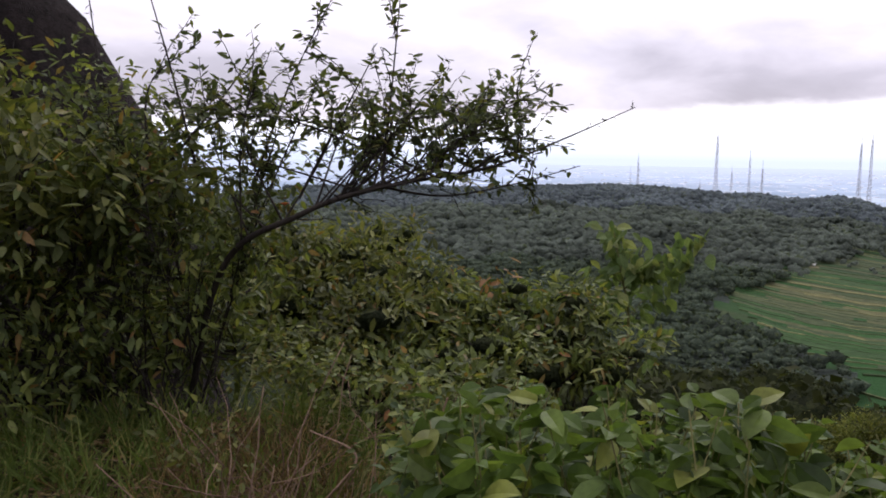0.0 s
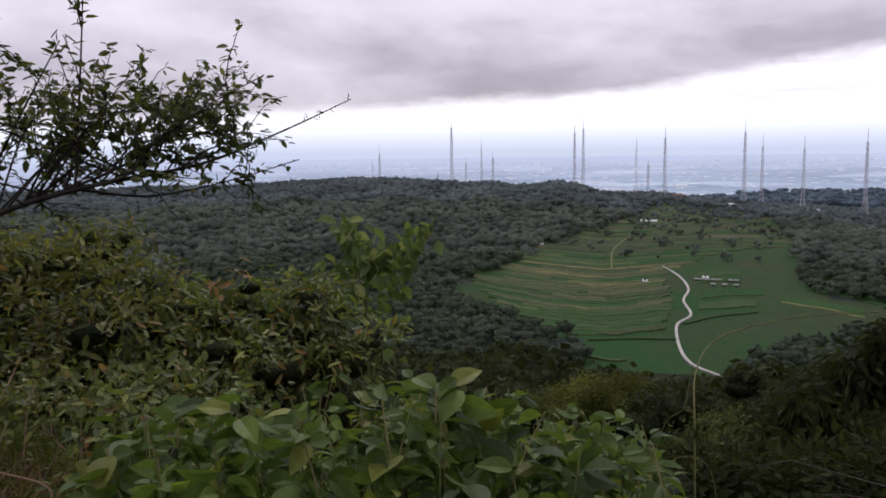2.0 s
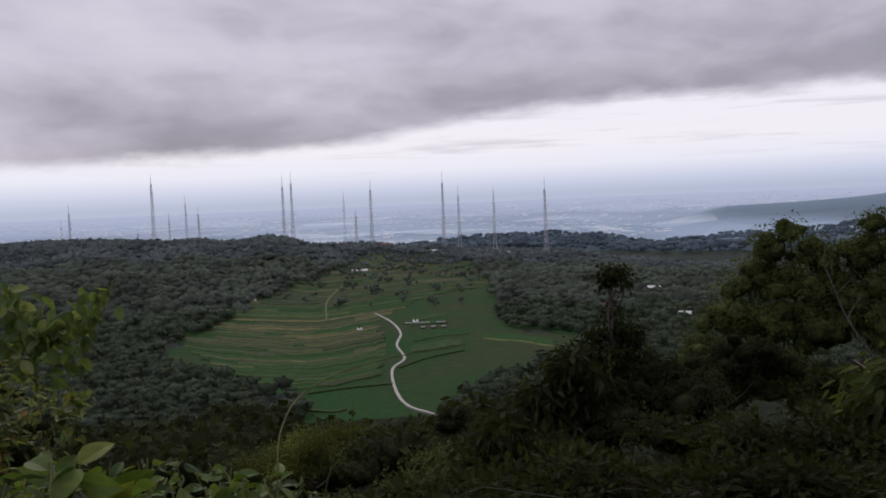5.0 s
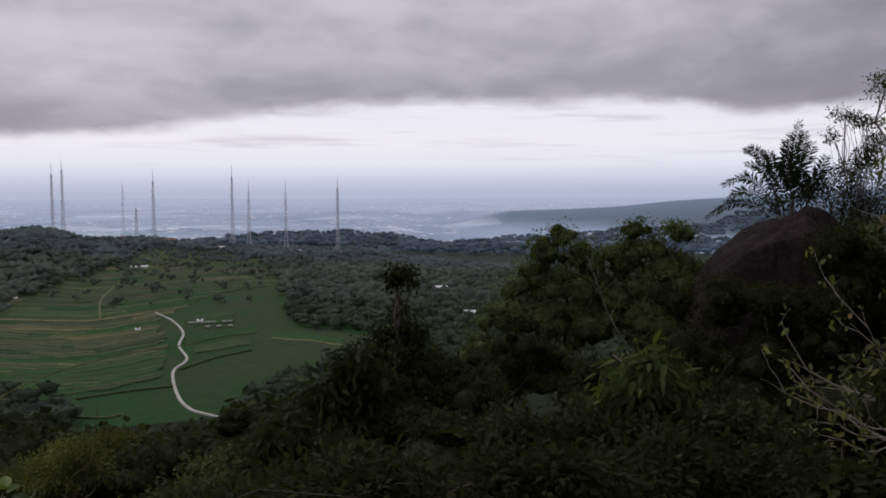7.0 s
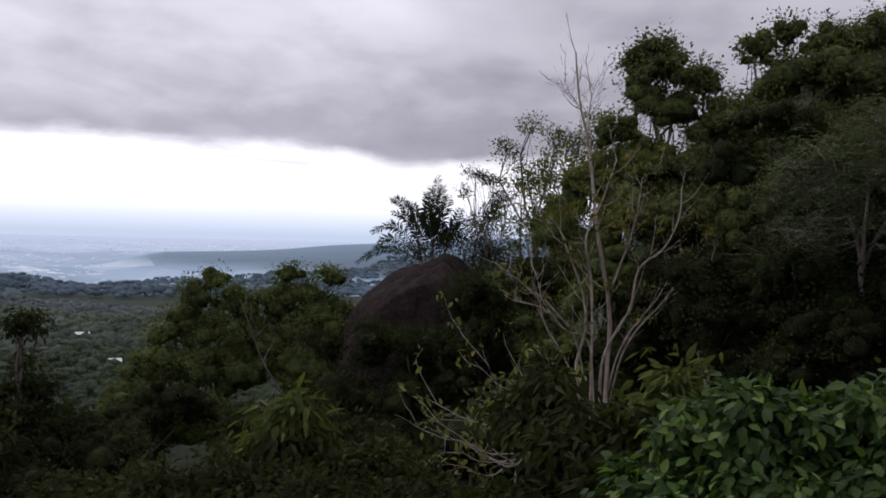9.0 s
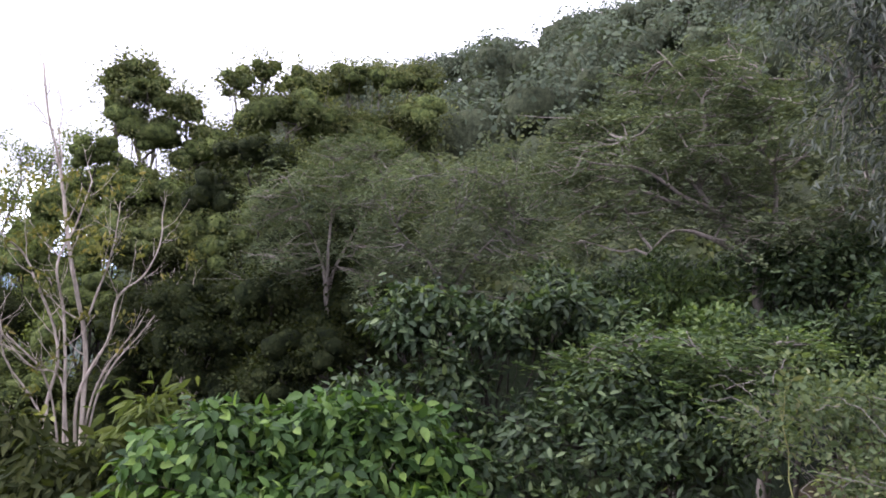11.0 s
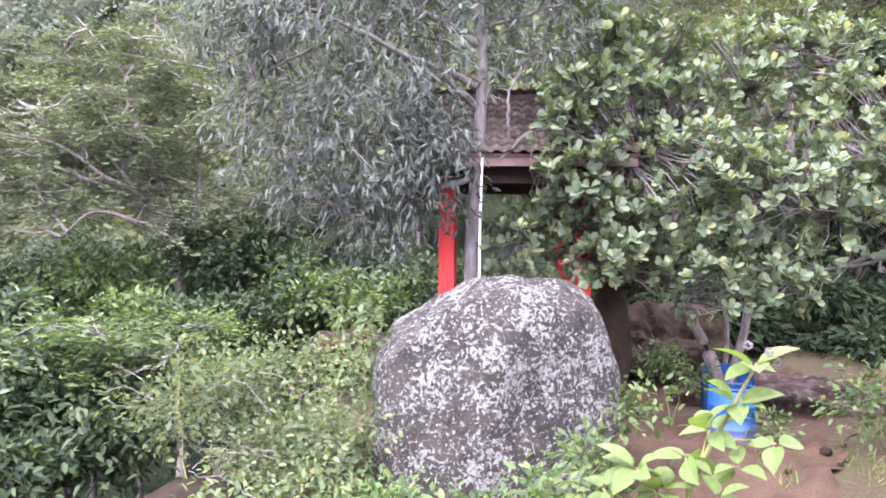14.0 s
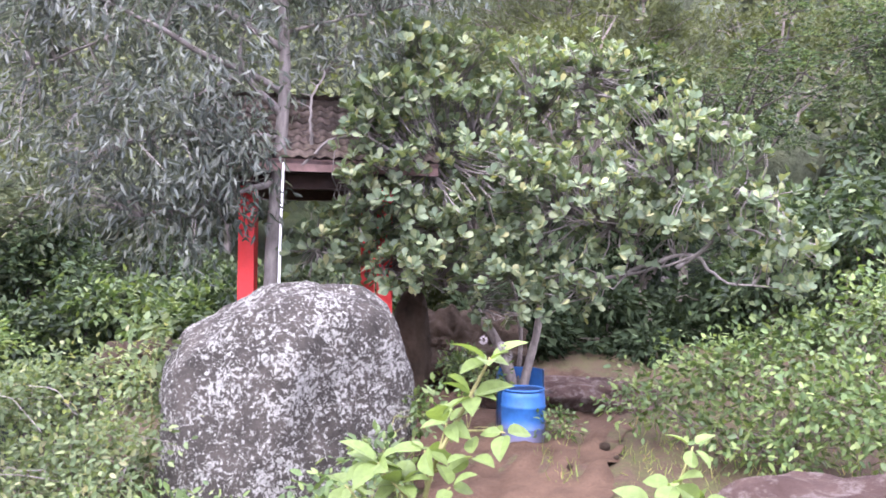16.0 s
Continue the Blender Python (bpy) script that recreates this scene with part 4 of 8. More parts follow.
# ---- woods seen from afar ----
def woods(name, label, places, sizes, heights, leaf, flakes, flake, seed, bark=None, core=2, ragged=0.26, lumps=6):
    """Many lumpy crowns of leaf clumps over the given places, one mesh."""
    rng = np.random.default_rng(seed)
    m = len(places)
    lump = rng.normal(0, 1, (m, lumps, 3))
    lump[..., 2] += 0.5
    lump = unit(lump) * rng.uniform(0.35, 0.68, (m, lumps, 1))
    wide = rng.uniform(0.36, 0.62, (m, lumps))
    which = rng.integers(0, lumps, (m, flakes))
    d = rng.normal(0, 1, (m, flakes, 3))
    d[..., 2] += 0.6
    d = unit(d)
    out = unit(places * (1, 1, 0))[:, None]
    away = (d * out).sum(-1, keepdims=True)
    d = np.where((away > 0.25) & (rng.random((m, flakes, 1)) < 0.7), d - 2 * away * out, d)
    row = np.arange(m)[:, None]
    rad = np.stack([sizes, sizes, heights], -1)[:, None] * 0.5
    c = places[:, None] + np.array([0, 0, 1.0]) * (heights * 0.55)[:, None, None] + (lump[row, which] + d * wide[row, which][..., None] * rng.uniform(0.86, 1.08, (m, flakes, 1))) * rad
    up = d + lump[row, which] * 0.4 + rng.normal(0, ragged, d.shape)
    axis = np.cross(up, rng.normal(0, 1, d.shape))
    s = flake * rng.uniform(0.55, 1.3, (m, flakes)) * (sizes / sizes.mean())[:, None]
    soup = Soup().put(leaves(FLAKE, c.reshape(-1, 3), axis.reshape(-1, 3), up.reshape(-1, 3), s.ravel(), s.ravel()))
    # filler mass inside each crown; its colour paints the shaded gaps
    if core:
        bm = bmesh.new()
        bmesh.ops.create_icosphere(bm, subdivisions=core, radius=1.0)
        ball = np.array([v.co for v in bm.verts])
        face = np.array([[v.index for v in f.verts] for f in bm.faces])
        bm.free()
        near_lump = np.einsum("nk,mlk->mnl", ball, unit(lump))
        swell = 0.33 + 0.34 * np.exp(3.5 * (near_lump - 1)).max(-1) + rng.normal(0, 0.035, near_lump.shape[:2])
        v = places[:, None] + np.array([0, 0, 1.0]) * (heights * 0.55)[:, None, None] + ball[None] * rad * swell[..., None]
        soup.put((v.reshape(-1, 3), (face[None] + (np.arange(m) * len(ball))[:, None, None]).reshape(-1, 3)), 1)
    if bark:
        for p, h, w in zip(places[:: 2], heights[:: 2], sizes[:: 2]):
            top = p + np.array([rng.normal(0, 0.1) * w, rng.normal(0, 0.1) * w, h * 0.8])
            soup.put(tube(bend(rng, p - np.array([0, 0, 0.5]), top, 4, 0.05), np.linspace(0.028 * h, 0.008 * h, 4), 5), 2)
    return solo(name, soup, [M[leaf], M[CROWN.get(leaf, "crown_grove")]] + ([M[bark]] if bark else []), label, "woods", kind="stuff", smooth=True)


def scatter_polar(rng, n, a0, a1, r0, r1):
    a = rng.uniform(a0, a1, n)
    r = np.sqrt(rng.uniform(r0 ** 2, r1 ** 2, n))
    return a, r


def crowns(name, label, places, sizes, heights, mat, leaf, seed, tufts=5, fine=2):
    """Soft lumpy crowns packed over a far slope, with a few ragged tufts on each, one mesh."""
    rng = np.random.default_rng(seed)
    bm = bmesh.new()
    bmesh.ops.create_icosphere(bm, subdivisions=fine, radius=1.0)
    ball = np.array([v.co for v in bm.verts])
    face = np.array([[v.index for v in f.verts] for f in bm.faces])
    bm.free()
    face = face[ball[face].mean(1)[:, 1] < 0.35]
    face = face[ball[face].mean(1)[:, 2] > -0.35]
    m = len(places)
    out = unit(places * (1, 1, 0))
    side = np.stack([out[:, 1], -out[:, 0], 0 * out[:, 0]], -1)
    lump = rng.normal(0, 1, (m, 5, 3))
    lump[..., 2] = np.abs(lump[..., 2])
    lump = unit(lump)
    swell = 0.6 + 0.42 * np.exp(5.0 * (np.einsum("nk,mlk->mnl", ball, lump) - 1)).max(-1) + rng.normal(0, 0.05, (m, len(ball)))
    rad = np.stack([sizes, sizes, heights], -1) * 0.5
    b = ball[None] * swell[..., None]
    v = places[:, None] + np.array([0, 0, 0.5]) * heights[:, None, None] + side[:, None] * b[..., 0:1] * rad[:, None, 0:1] + out[:, None] * b[..., 1:2] * rad[:, None, 1:2] + np.array([0, 0, 1.0]) * b[..., 2:3] * rad[:, None, 2:3]
    soup = Soup().put((v.reshape(-1, 3), (face[None] + (np.arange(m) * len(ball))[:, None, None]).reshape(-1, 3)))
    if tufts:
        pick = rng.integers(0, len(ball), (m, tufts))
        d = ball[pick] * np.where(ball[pick][..., 1:2] > 0, [1, -1, 1], 1)
        c = np.take_along_axis(v, pick[..., None], 1).reshape(-1, 3)
        s_ = np.repeat(sizes, tufts) * rng.uniform(0.12, 0.3, m * tufts) * (0.8 if tufts > 10 else 1)
        soup.put(leaves(FLAKE, c, rng.normal(0, 1, (m * tufts, 3)), d.reshape(-1, 3) * (1, 1, 2) + rng.normal(0, 0.4, (m * tufts, 3)) + (0, 0, 0.5), s_, s_), 1)
    return solo(name, soup, [M[mat], M[leaf]], label, "woods", kind="stuff", smooth=True)


rng = np.random.default_rng(11)
a, r = scatter_polar(rng, 21000, 8, 92, 225, 985)
a2, r2 = scatter_polar(rng, 2400, 8, 92, 225, 430)
a, r = np.concatenate([a, a2]), np.concatenate([r, r2])
field = in_field(a, r)
patchy = (np.sin(a * 1.9 + r * 0.03) * np.sin(r * 0.045 - a) > np.interp(r, (430, 520, 600, 720, 860), (0.55, 0.2, -0.1, -0.4, -0.8))) & (r > 430)
keep = (~field) | (patchy & (rng.random(len(a)) < 0.7))
a, r, field = a[keep], r[keep], field[keep]
size = np.where(field, rng.uniform(2.0, 5.0, len(a)), rng.uniform(6.0, 11.0, len(a)) * np.interp(r, (400, 460), (0.72, 1.0)))
tall = size * np.where(field, rng.uniform(0.8, 1.2, len(a)), rng.uniform(0.55, 0.85, len(a)))
low_enough = np.degrees(np.arctan2(land(a, r) + tall - EYE, r)) < np.interp(a, *MAIN) + np.where(rng.random(len(a)) < 0.12, 0.16, 0.04)
a, r, size, tall = a[low_enough], r[low_enough], size[low_enough], tall[low_enough]
# each farther band takes a colour set with more haze painted in
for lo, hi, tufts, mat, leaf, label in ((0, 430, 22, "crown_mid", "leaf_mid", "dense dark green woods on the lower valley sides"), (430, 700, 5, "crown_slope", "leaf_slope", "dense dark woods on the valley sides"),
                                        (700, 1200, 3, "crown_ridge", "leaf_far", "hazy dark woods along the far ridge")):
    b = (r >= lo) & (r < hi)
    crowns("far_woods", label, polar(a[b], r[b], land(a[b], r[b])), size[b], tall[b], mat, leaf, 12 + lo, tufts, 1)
rng = np.random.default_rng(19)
a, r = scatter_polar(rng, 3400, 52, 96, 1000, 2050)
size = rng.uniform(11, 22, len(a))
keep = (r < 1570) | ((a > 73) & (r > 1700))
a, r, size = a[keep], r[keep], size[keep]
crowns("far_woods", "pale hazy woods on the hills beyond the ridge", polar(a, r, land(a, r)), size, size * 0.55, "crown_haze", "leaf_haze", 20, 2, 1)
rng = np.random.default_rng(13)
a, r = scatter_polar(rng, 1300, 10, 70, 60, 232)
tall = rng.uniform(5.0, 8.5, len(a))
sightline = -np.degrees(np.arctan2(EYE - land(a, r) - tall, r))
keep = sightline < np.interp(a, (10, 38, 44, 47, 52, 56, 60, 66, 70), (-9.5, -10.4, -12.2, -14.6, -15.6, -15.2, -13.0, -11.0, -8.0))
a, r, tall = a[keep], r[keep], tall[keep]
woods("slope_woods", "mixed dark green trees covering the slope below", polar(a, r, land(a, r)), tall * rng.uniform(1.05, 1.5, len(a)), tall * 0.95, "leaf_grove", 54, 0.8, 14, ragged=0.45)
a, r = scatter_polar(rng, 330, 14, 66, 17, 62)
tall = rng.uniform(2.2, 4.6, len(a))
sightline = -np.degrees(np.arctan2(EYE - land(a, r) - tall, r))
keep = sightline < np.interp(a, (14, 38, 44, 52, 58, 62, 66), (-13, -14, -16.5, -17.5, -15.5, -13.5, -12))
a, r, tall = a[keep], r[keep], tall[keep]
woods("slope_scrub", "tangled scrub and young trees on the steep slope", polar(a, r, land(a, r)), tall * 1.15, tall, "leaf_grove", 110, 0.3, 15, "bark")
rng = np.random.default_rng(16)
for a0, a1, count, flakes, flake in ((108, 160, 430, 200, 0.36), (160, 232, 240, 50, 0.75)):
    a, r = scatter_polar(rng, count, a0, a1, 56, 170)
    tall = rng.uniform(4.5, 9.0, len(a))
    keep = np.degrees(np.arctan2(land(a, r) + tall - EYE, r)) < np.interp(a, (108, 116, 123, 132, 137, 145, 150, 165), (7.0, 10.5, 14.3, 16.2, 17.9, 19.6, 20.6, 27.0))
    a, r, tall = a[keep], r[keep], tall[keep]
    woods("hill_woods", "hazy green trees covering the hill above", polar(a, r, land(a, r)), tall * rng.uniform(0.8, 1.1, len(a)), tall, "leaf_hill_far", flakes, flake, 17 + count, "bark_grey", core=2)
a, r = scatter_polar(rng, 500, 232, 344, 26, 300)
tall = rng.uniform(4.0, 7.0, len(a))
woods("back_woods", "green trees closing the hilltop behind", polar(a, r, land(a, r)), tall, tall, "leaf_hill", 14, 1.4, 18, core=1)


# the town on the plain: pale roofs
def build_town():
    rng = np.random.default_rng(21)
    soup = Soup()
    for _ in range(2300):
        a, r = rng.uniform(18, 96), rng.uniform(1500, 4300)
        if land(a, r) > np.interp(r, *VALLEY) + 4 or (a > 74 and r < 2900):
            continue
        w, d, h = rng.uniform(8, 22) * (2.4 if rng.random() < 0.06 else 1), rng.uniform(8, 16), rng.uniform(0.7, 1.7)
        p = polar(a, r, land(a, r))
        x = unit(np.array([p[1], -p[0], 0])) * w / 2
        soup.put(beam(p - x, p + x, d, 2 * h))
    solo("town", soup, M["town"], "scattered pale roofs of a distant town", "town", kind="stuff")


build_town()


# ---- radio masts on the ridge ----
def build_mast():
    ob = thing("radio_mast", (0, 0, 0), "tall grey steel lattice radio mast on the ridge", "mast", "masts on the ridge")
    lattice = Soup()
    levels = np.linspace(0, 84, 15)
    half = np.interp(levels, (0, 20, 84), (3.6, 1.7, 0.75))
    for z0, z1, h0, h1 in zip(levels, levels[1:], half, half[1:]):
        low = [np.array([x * h0, y * h0, z0]) for x, y in ((-1, -1), (1, -1), (1, 1), (-1, 1))]
        high_ = [np.array([x * h1, y * h1, z1]) for x, y in ((-1, -1), (1, -1), (1, 1), (-1, 1))]
        for i in range(4):
            j = (i + 1) % 4
            lattice.put(beam(low[i], high_[i], 0.34)).put(beam(low[i], high_[j], 0.2)).put(beam(high_[i], high_[j], 0.2))
    part("lattice", lattice, M["galvanised"], ob)
    part("spire", Soup().put(tube([(0, 0, 84), (0, 0, 92), (0, 0, 100)], (0.4, 0.32, 0.12), 6)), M["galvanised"], ob)
    for z, s in ((62, 1.1), (71, 1.0)):
        dish = Soup().put(tube([(s, -0.4, z), (s + 0.2, -1.0, z), (s + 0.2, -1.3, z)], (0.5, 1.0, 1.0), 10))
        part("dish", dish, M["lens_dish"], ob)
    hut = Soup().put(beam((6, 0, 0), (11, 0, 0), 4.0, 7.0))
    part("equipment_hut", hut, M["wall_white"], ob)
    return ob


MASTS = ((32.1, -0.34, 1180), (32.6, 0.61, 1120), (36.7, -1.12, 1150), (37.7, 2.46, 960), (38.7, -0.23, 1080), (39.8, 0.93, 1080), (40.6, 0.12, 1080), (46.3, 2.01, 1010),
         (46.9, 2.28, 980), (50.5, 0.8, 960), (51.3, -0.61, 1000), (52.4, 1.55, 960), (57.5, 1.99, 950), (58.6, 0.87, 930), (61.1, 0.73, 900), (64.7, 1.2, 860))
first = build_mast()
for i, (a, e, d) in reversed(list(enumerate(MASTS))):
    p = polar(a, d, land(a, d) - 0.5)
    high_ = (EYE + d * math.tan(radians(e)) - p[2]) / 100.0
    m = Matrix.Translation(p) @ Matrix.Rotation(radians(-a + 20 * i), 4, "Z") @ Matrix.Diagonal((0.8, 0.8, high_, 1))
    if i == 0:
        first.matrix_basis = m
    else:
        copy_thing(first, m)


# ---- houses of the valley ----
def build_house(a, e, d, w, depth, h, roof, label, turn=0.0):
    p = polar(a, d, land(a, d) - 0.3)
    ob = thing("house", p, label, "house", "houses in the valley")
    x = unit(np.array([p[1], -p[0], 0]))
    x = np.array([x[0] * math.cos(turn) - x[1] * math.sin(turn), x[0] * math.sin(turn) + x[1] * math.cos(turn), 0])
    y, z = np.array([-x[1], x[0], 0]), np.array([0, 0, 1.0])
    v = [p + x * sx * w / 2 + y * sy * depth / 2 + z * q for q in (0, h) for sx, sy in ((-1, -1), (1, -1), (1, 1), (-1, 1))]
    v += [p - x * w / 2 + z * (h + depth * 0.3), p + x * w / 2 + z * (h + depth * 0.3)]
    t = []
    for i in range(4):
        j = (i + 1) % 4
        t += [(i, j, j + 4), (i, j + 4, i + 4)]
    t += [(4, 7, 8), (5, 9, 6)]
    part("wall", Soup().put((np.array(v), np.array(t))), M["wall_white"], ob)
    ridge = [p - x * (w / 2 + 0.5) + z * (h + depth * 0.3 + 0.15), p + x * (w / 2 + 0.5) + z * (h + depth * 0.3 + 0.15)]
    slopes = Soup()
    for s in (-1, 1):
        eave = [q + y * s * (depth / 2 + 0.6) - z * (depth * 0.3 + 0.3) for q in ridge]
        low = [q - z * 0.2 for q in (*ridge, *eave)]
        vv = np.array([*ridge, *eave, *low])
        slopes.put((vv, np.array([(0, 1, 3), (0, 3, 2), (4, 7, 5), (4, 6, 7), (2, 3, 7), (2, 7, 6), (0, 2, 6), (0, 6, 4), (1, 5, 7), (1, 7, 3)])))
    part("roof", slopes, M[roof], ob)
    front = -1 if np.dot(y, p) > 0 else 1
    for k in (-0.28, 0.28):
        c = p + x * k * w + y * front * (depth / 2 + 0.04) + z * h * 0.55
        part("window", Soup().put(beam(c - x * 0.6, c + x * 0.6, 0.06, 1.0)), M["timber_shaded"], ob)
    c = p + y * front * (depth / 2 + 0.04)
    part("door", Soup().put(beam(c + z * 0.3, c + z * 2.3, 0.9, 0.06)), M["timber"], ob)


for row in ((43.6, -6.95, 480, 11, 4, 1.6, "roof_white", "long low white-roofed shed beside the terraces"), (40.9, -6.87, 495, 9, 6, 3, "roof_red", "small red-roofed house among trees"),
            (41.9, -6.9, 500, 7, 5, 3, "roof_white", "small white-roofed house among trees"), (61.7, -3.75, 860, 16, 9, 5, "roof_white", "white house on the ridge"),
            (49.7, -2.97, 930, 12, 8, 4, "roof_white", "white house on the ridge"), (53.3, -3.1, 930, 22, 9, 5, "roof_red", "long red-roofed building on the ridge"),
            (50.6, -3.0, 920, 14, 8, 5, "roof_red", "red-roofed house on the ridge"), (55.0, -3.3, 900, 14, 8, 4, "roof_red", "red-roofed house on the ridge"),
            (56.8, -3.5, 890, 12, 8, 4, "roof_white", "white house on the ridge"), (58.2, -3.6, 880, 18, 8, 4, "roof_white", "long white house on the ridge"),
            (60.3, -3.6, 870, 10, 8, 4, "roof_red", "red-roofed house on the ridge"), (68.5, -7.5, 440, 7, 6, 3, "roof_red", "red-roofed house in the trees"),
            (67.6, -8.2, 400, 6, 5, 3, "roof_red", "red-roofed house in the trees"), (72.0, -6.2, 500, 9, 7, 6, "roof_white", "pale tall house in the trees"),
            (71.0, -7.6, 430, 6, 5, 3, "roof_white", "small white house in the trees"), (74.0, -8.6, 390, 7, 5, 3, "roof_white", "small white house in the trees"),
            (51.2, -9.25, 372, 1.7, 1.7, 1.4, "roof_white", "tiny white field shelter on a terrace"), (51.4, -5.4, 650, 16, 4, 1.2, "roof_white", "long low pale shed in the upper field"),
            (55.2, -8.85, 388, 2.4, 2, 1.6, "roof_white", "small white farm building by the lane")):
    build_house(row[0], row[1], row[2], row[3] * 0.75, row[4] * 0.75, row[5] * 0.75, *row[6:])
plots = Soup()
rng = np.random.default_rng(31)
for a in np.linspace(54.6, 57.2, 8):
    for d in (372, 384):
        p = polar(a, d, land(a, d) + 0.6)
        x = unit(np.array([p[1], -p[0], 0]))
        if rng.random() < 0.6:
            plots.put(beam(p - x * 1.1, p + x * 1.1, 4.5, 0.2))
solo("seed_beds", plots, M["seed_cover"], "rows of pale covered seed beds beside the lane", "seed beds", kind="stuff")


# ---- rocks ----
def rock(name, centre, radii, mat, label, seed, rough=0.12, power=2.4, detail=5, cone=0.0, turn=0.0, category="rock", cuts=()):
    """A weathered boulder: a rounded block with lumps, ledges and pits."""
    bm = bmesh.new()
    bmesh.ops.create_icosphere(bm, subdivisions=detail, radius=1.0)
    shift = Vector((seed * 7.3, seed * 3.1, seed * 1.7))
    for v in bm.verts:
        p = v.co
        s = (abs(p.x) ** power + abs(p.y) ** power + abs(p.z) ** power) ** (-1 / power)
        p = p * s
        for nx, ny, nz, far_ in cuts:
            over = p.x * nx + p.y * ny + p.z * nz - far_
            if over > 0:
                p = p - Vector((nx, ny, nz)) * over * 0.88
        k = 1 + rough * (1.5 * noise.noise(p * 1.3 + shift) + 0.7 * noise.noise(p * 3.1 + shift) + 0.32 * noise.noise(p * 7 + shift) + 0.15 * noise.noise(p * 17 + shift))
        p = p * k
        if cone and p.z > 0:
            p.x *= 1 - cone * p.z
            p.y *= 1 - cone * p.z
        v.co = p
    bmesh.ops.transform(bm, verts=bm.verts, matrix=Matrix.Rotation(turn, 4, "Z") @ Matrix.Diagonal((*radii, 1)))
    me = bpy.data.meshes.new(name)
    bm.to_mesh(me)
    bm.free()
    me.materials.append(mat)
    me.polygons.foreach_set("use_smooth", [True] * len(me.polygons))
    ob = new(name, me)
    ob.location = tuple(float(c) for c in centre)
    return tagged(ob, label, category)


rock("rock_outcrop", polar(-13, 15.0, -3.0), (4.7, 4.2, 7.4), M["rock_dark"], "huge dark brown weathered rock rising behind the thorn shrub", 1, 0.07, 2.2)
rock("rock_outcrop", polar(95.0, 44, -5.2), (5.2, 5.0, 7.0), M["rock_red"], "dark reddish-brown humped rock among the trees", 2, 0.08, 2.6, 6, turn=radians(-95),
     cuts=((-0.42, -0.1, 0.90, 0.66), (0.50, -0.1, 0.86, 0.80), (-0.75, -0.3, 0.59, 0.86), (-0.2, -0.93, 0.3, 0.88)))
rock("boulder", (*sight(172.2, 0, 6.85)[:2], 0.26), (1.0, 0.92, 1.24), M["rock_lichen"], "large rounded boulder spotted with white lichen", 12, 0.065, 2.5, 6, turn=radians(187.5),
     cuts=((0.05, 0.1, 0.99, 0.945), (-0.55, -0.1, 0.83, 0.86), (0.86, -0.12, 0.50, 1.03), (0.86, 0.0, -0.51, 0.86), (0.5, -0.86, 0.1, 0.86), (-0.3, -0.9, 0.32, 0.93)))
rock("rock_slab", sight(162.6, -6.2, 11.0), (0.6, 0.5, 0.26), M["rock_brown"], "low brown rock slab in the undergrowth", 4, 0.2)
rock("boulder", (*sight(180.0, -5, 9.5)[:2], 0.55), (0.22, 0.26, 0.74), M["rock_brown"], "dark brown upright rock beside the path", 5, 0.1)
rock("rock_slab", sight(183.0, -6.4, 12.0), (0.95, 0.8, 0.7), M["rock_brown"], "layered brown earth bank behind the path", 6, 0.34, 2.2, 6)
rock("rock_slab", sight(191.0, -9.0, 10.8), (1.15, 0.6, 0.30), M["rock_earth"], "low reddish rock shelf at the tree's foot", 7, 0.22, 2.6)
rock("rock_slab", sight(153.0, -18.0, 6.6), (0.6, 0.8, 0.4), M["rock_brown"], "brown rock showing under the brambles", 9, 0.1)
rock("rock_slab", (-2.35, -4.55, 0.08), (0.75, 0.55, 0.40), M["rock_earth"], "pale weathered rock slab beside the path", 10, 0.14, 2.6, 5)
for i, (a, e, d, s) in enumerate(((179.9, -6.3, 9.3, 0.07), (181.0, -6.2, 9.6, 0.045), (192.8, -10.6, 8.6, 0.06), (190.5, -12.8, 7.6, 0.03), (193.5, -11.0, 8.2, 0.03))):
    p = sight(a, e, d)
    rock("stone", (p[0], p[1], ground_at(p) + s * 0.5), (s, s, s * 0.7), M["rock_brown"], "small pale stone lying on the dirt", 20 + i, 0.1, 2.4, 2, category="stone")

# bare reddish path past the boulder to the drum
sheet("dirt_path", [(174.0, 1.6), (179.0, 3.0), (181.0, 4.6), (181.2, 6.5), (180.2, 8.5), (179.5, 10.5), (179.0, 13.0)], [(206.0, 1.6), (201.0, 3.0), (197.0, 4.6), (193.4, 6.5), (193.4, 8.5), (194.4, 10.5), (192.0, 13.0)], M["dirt"],
      "bare reddish-brown trodden dirt path", "path", 0.045)


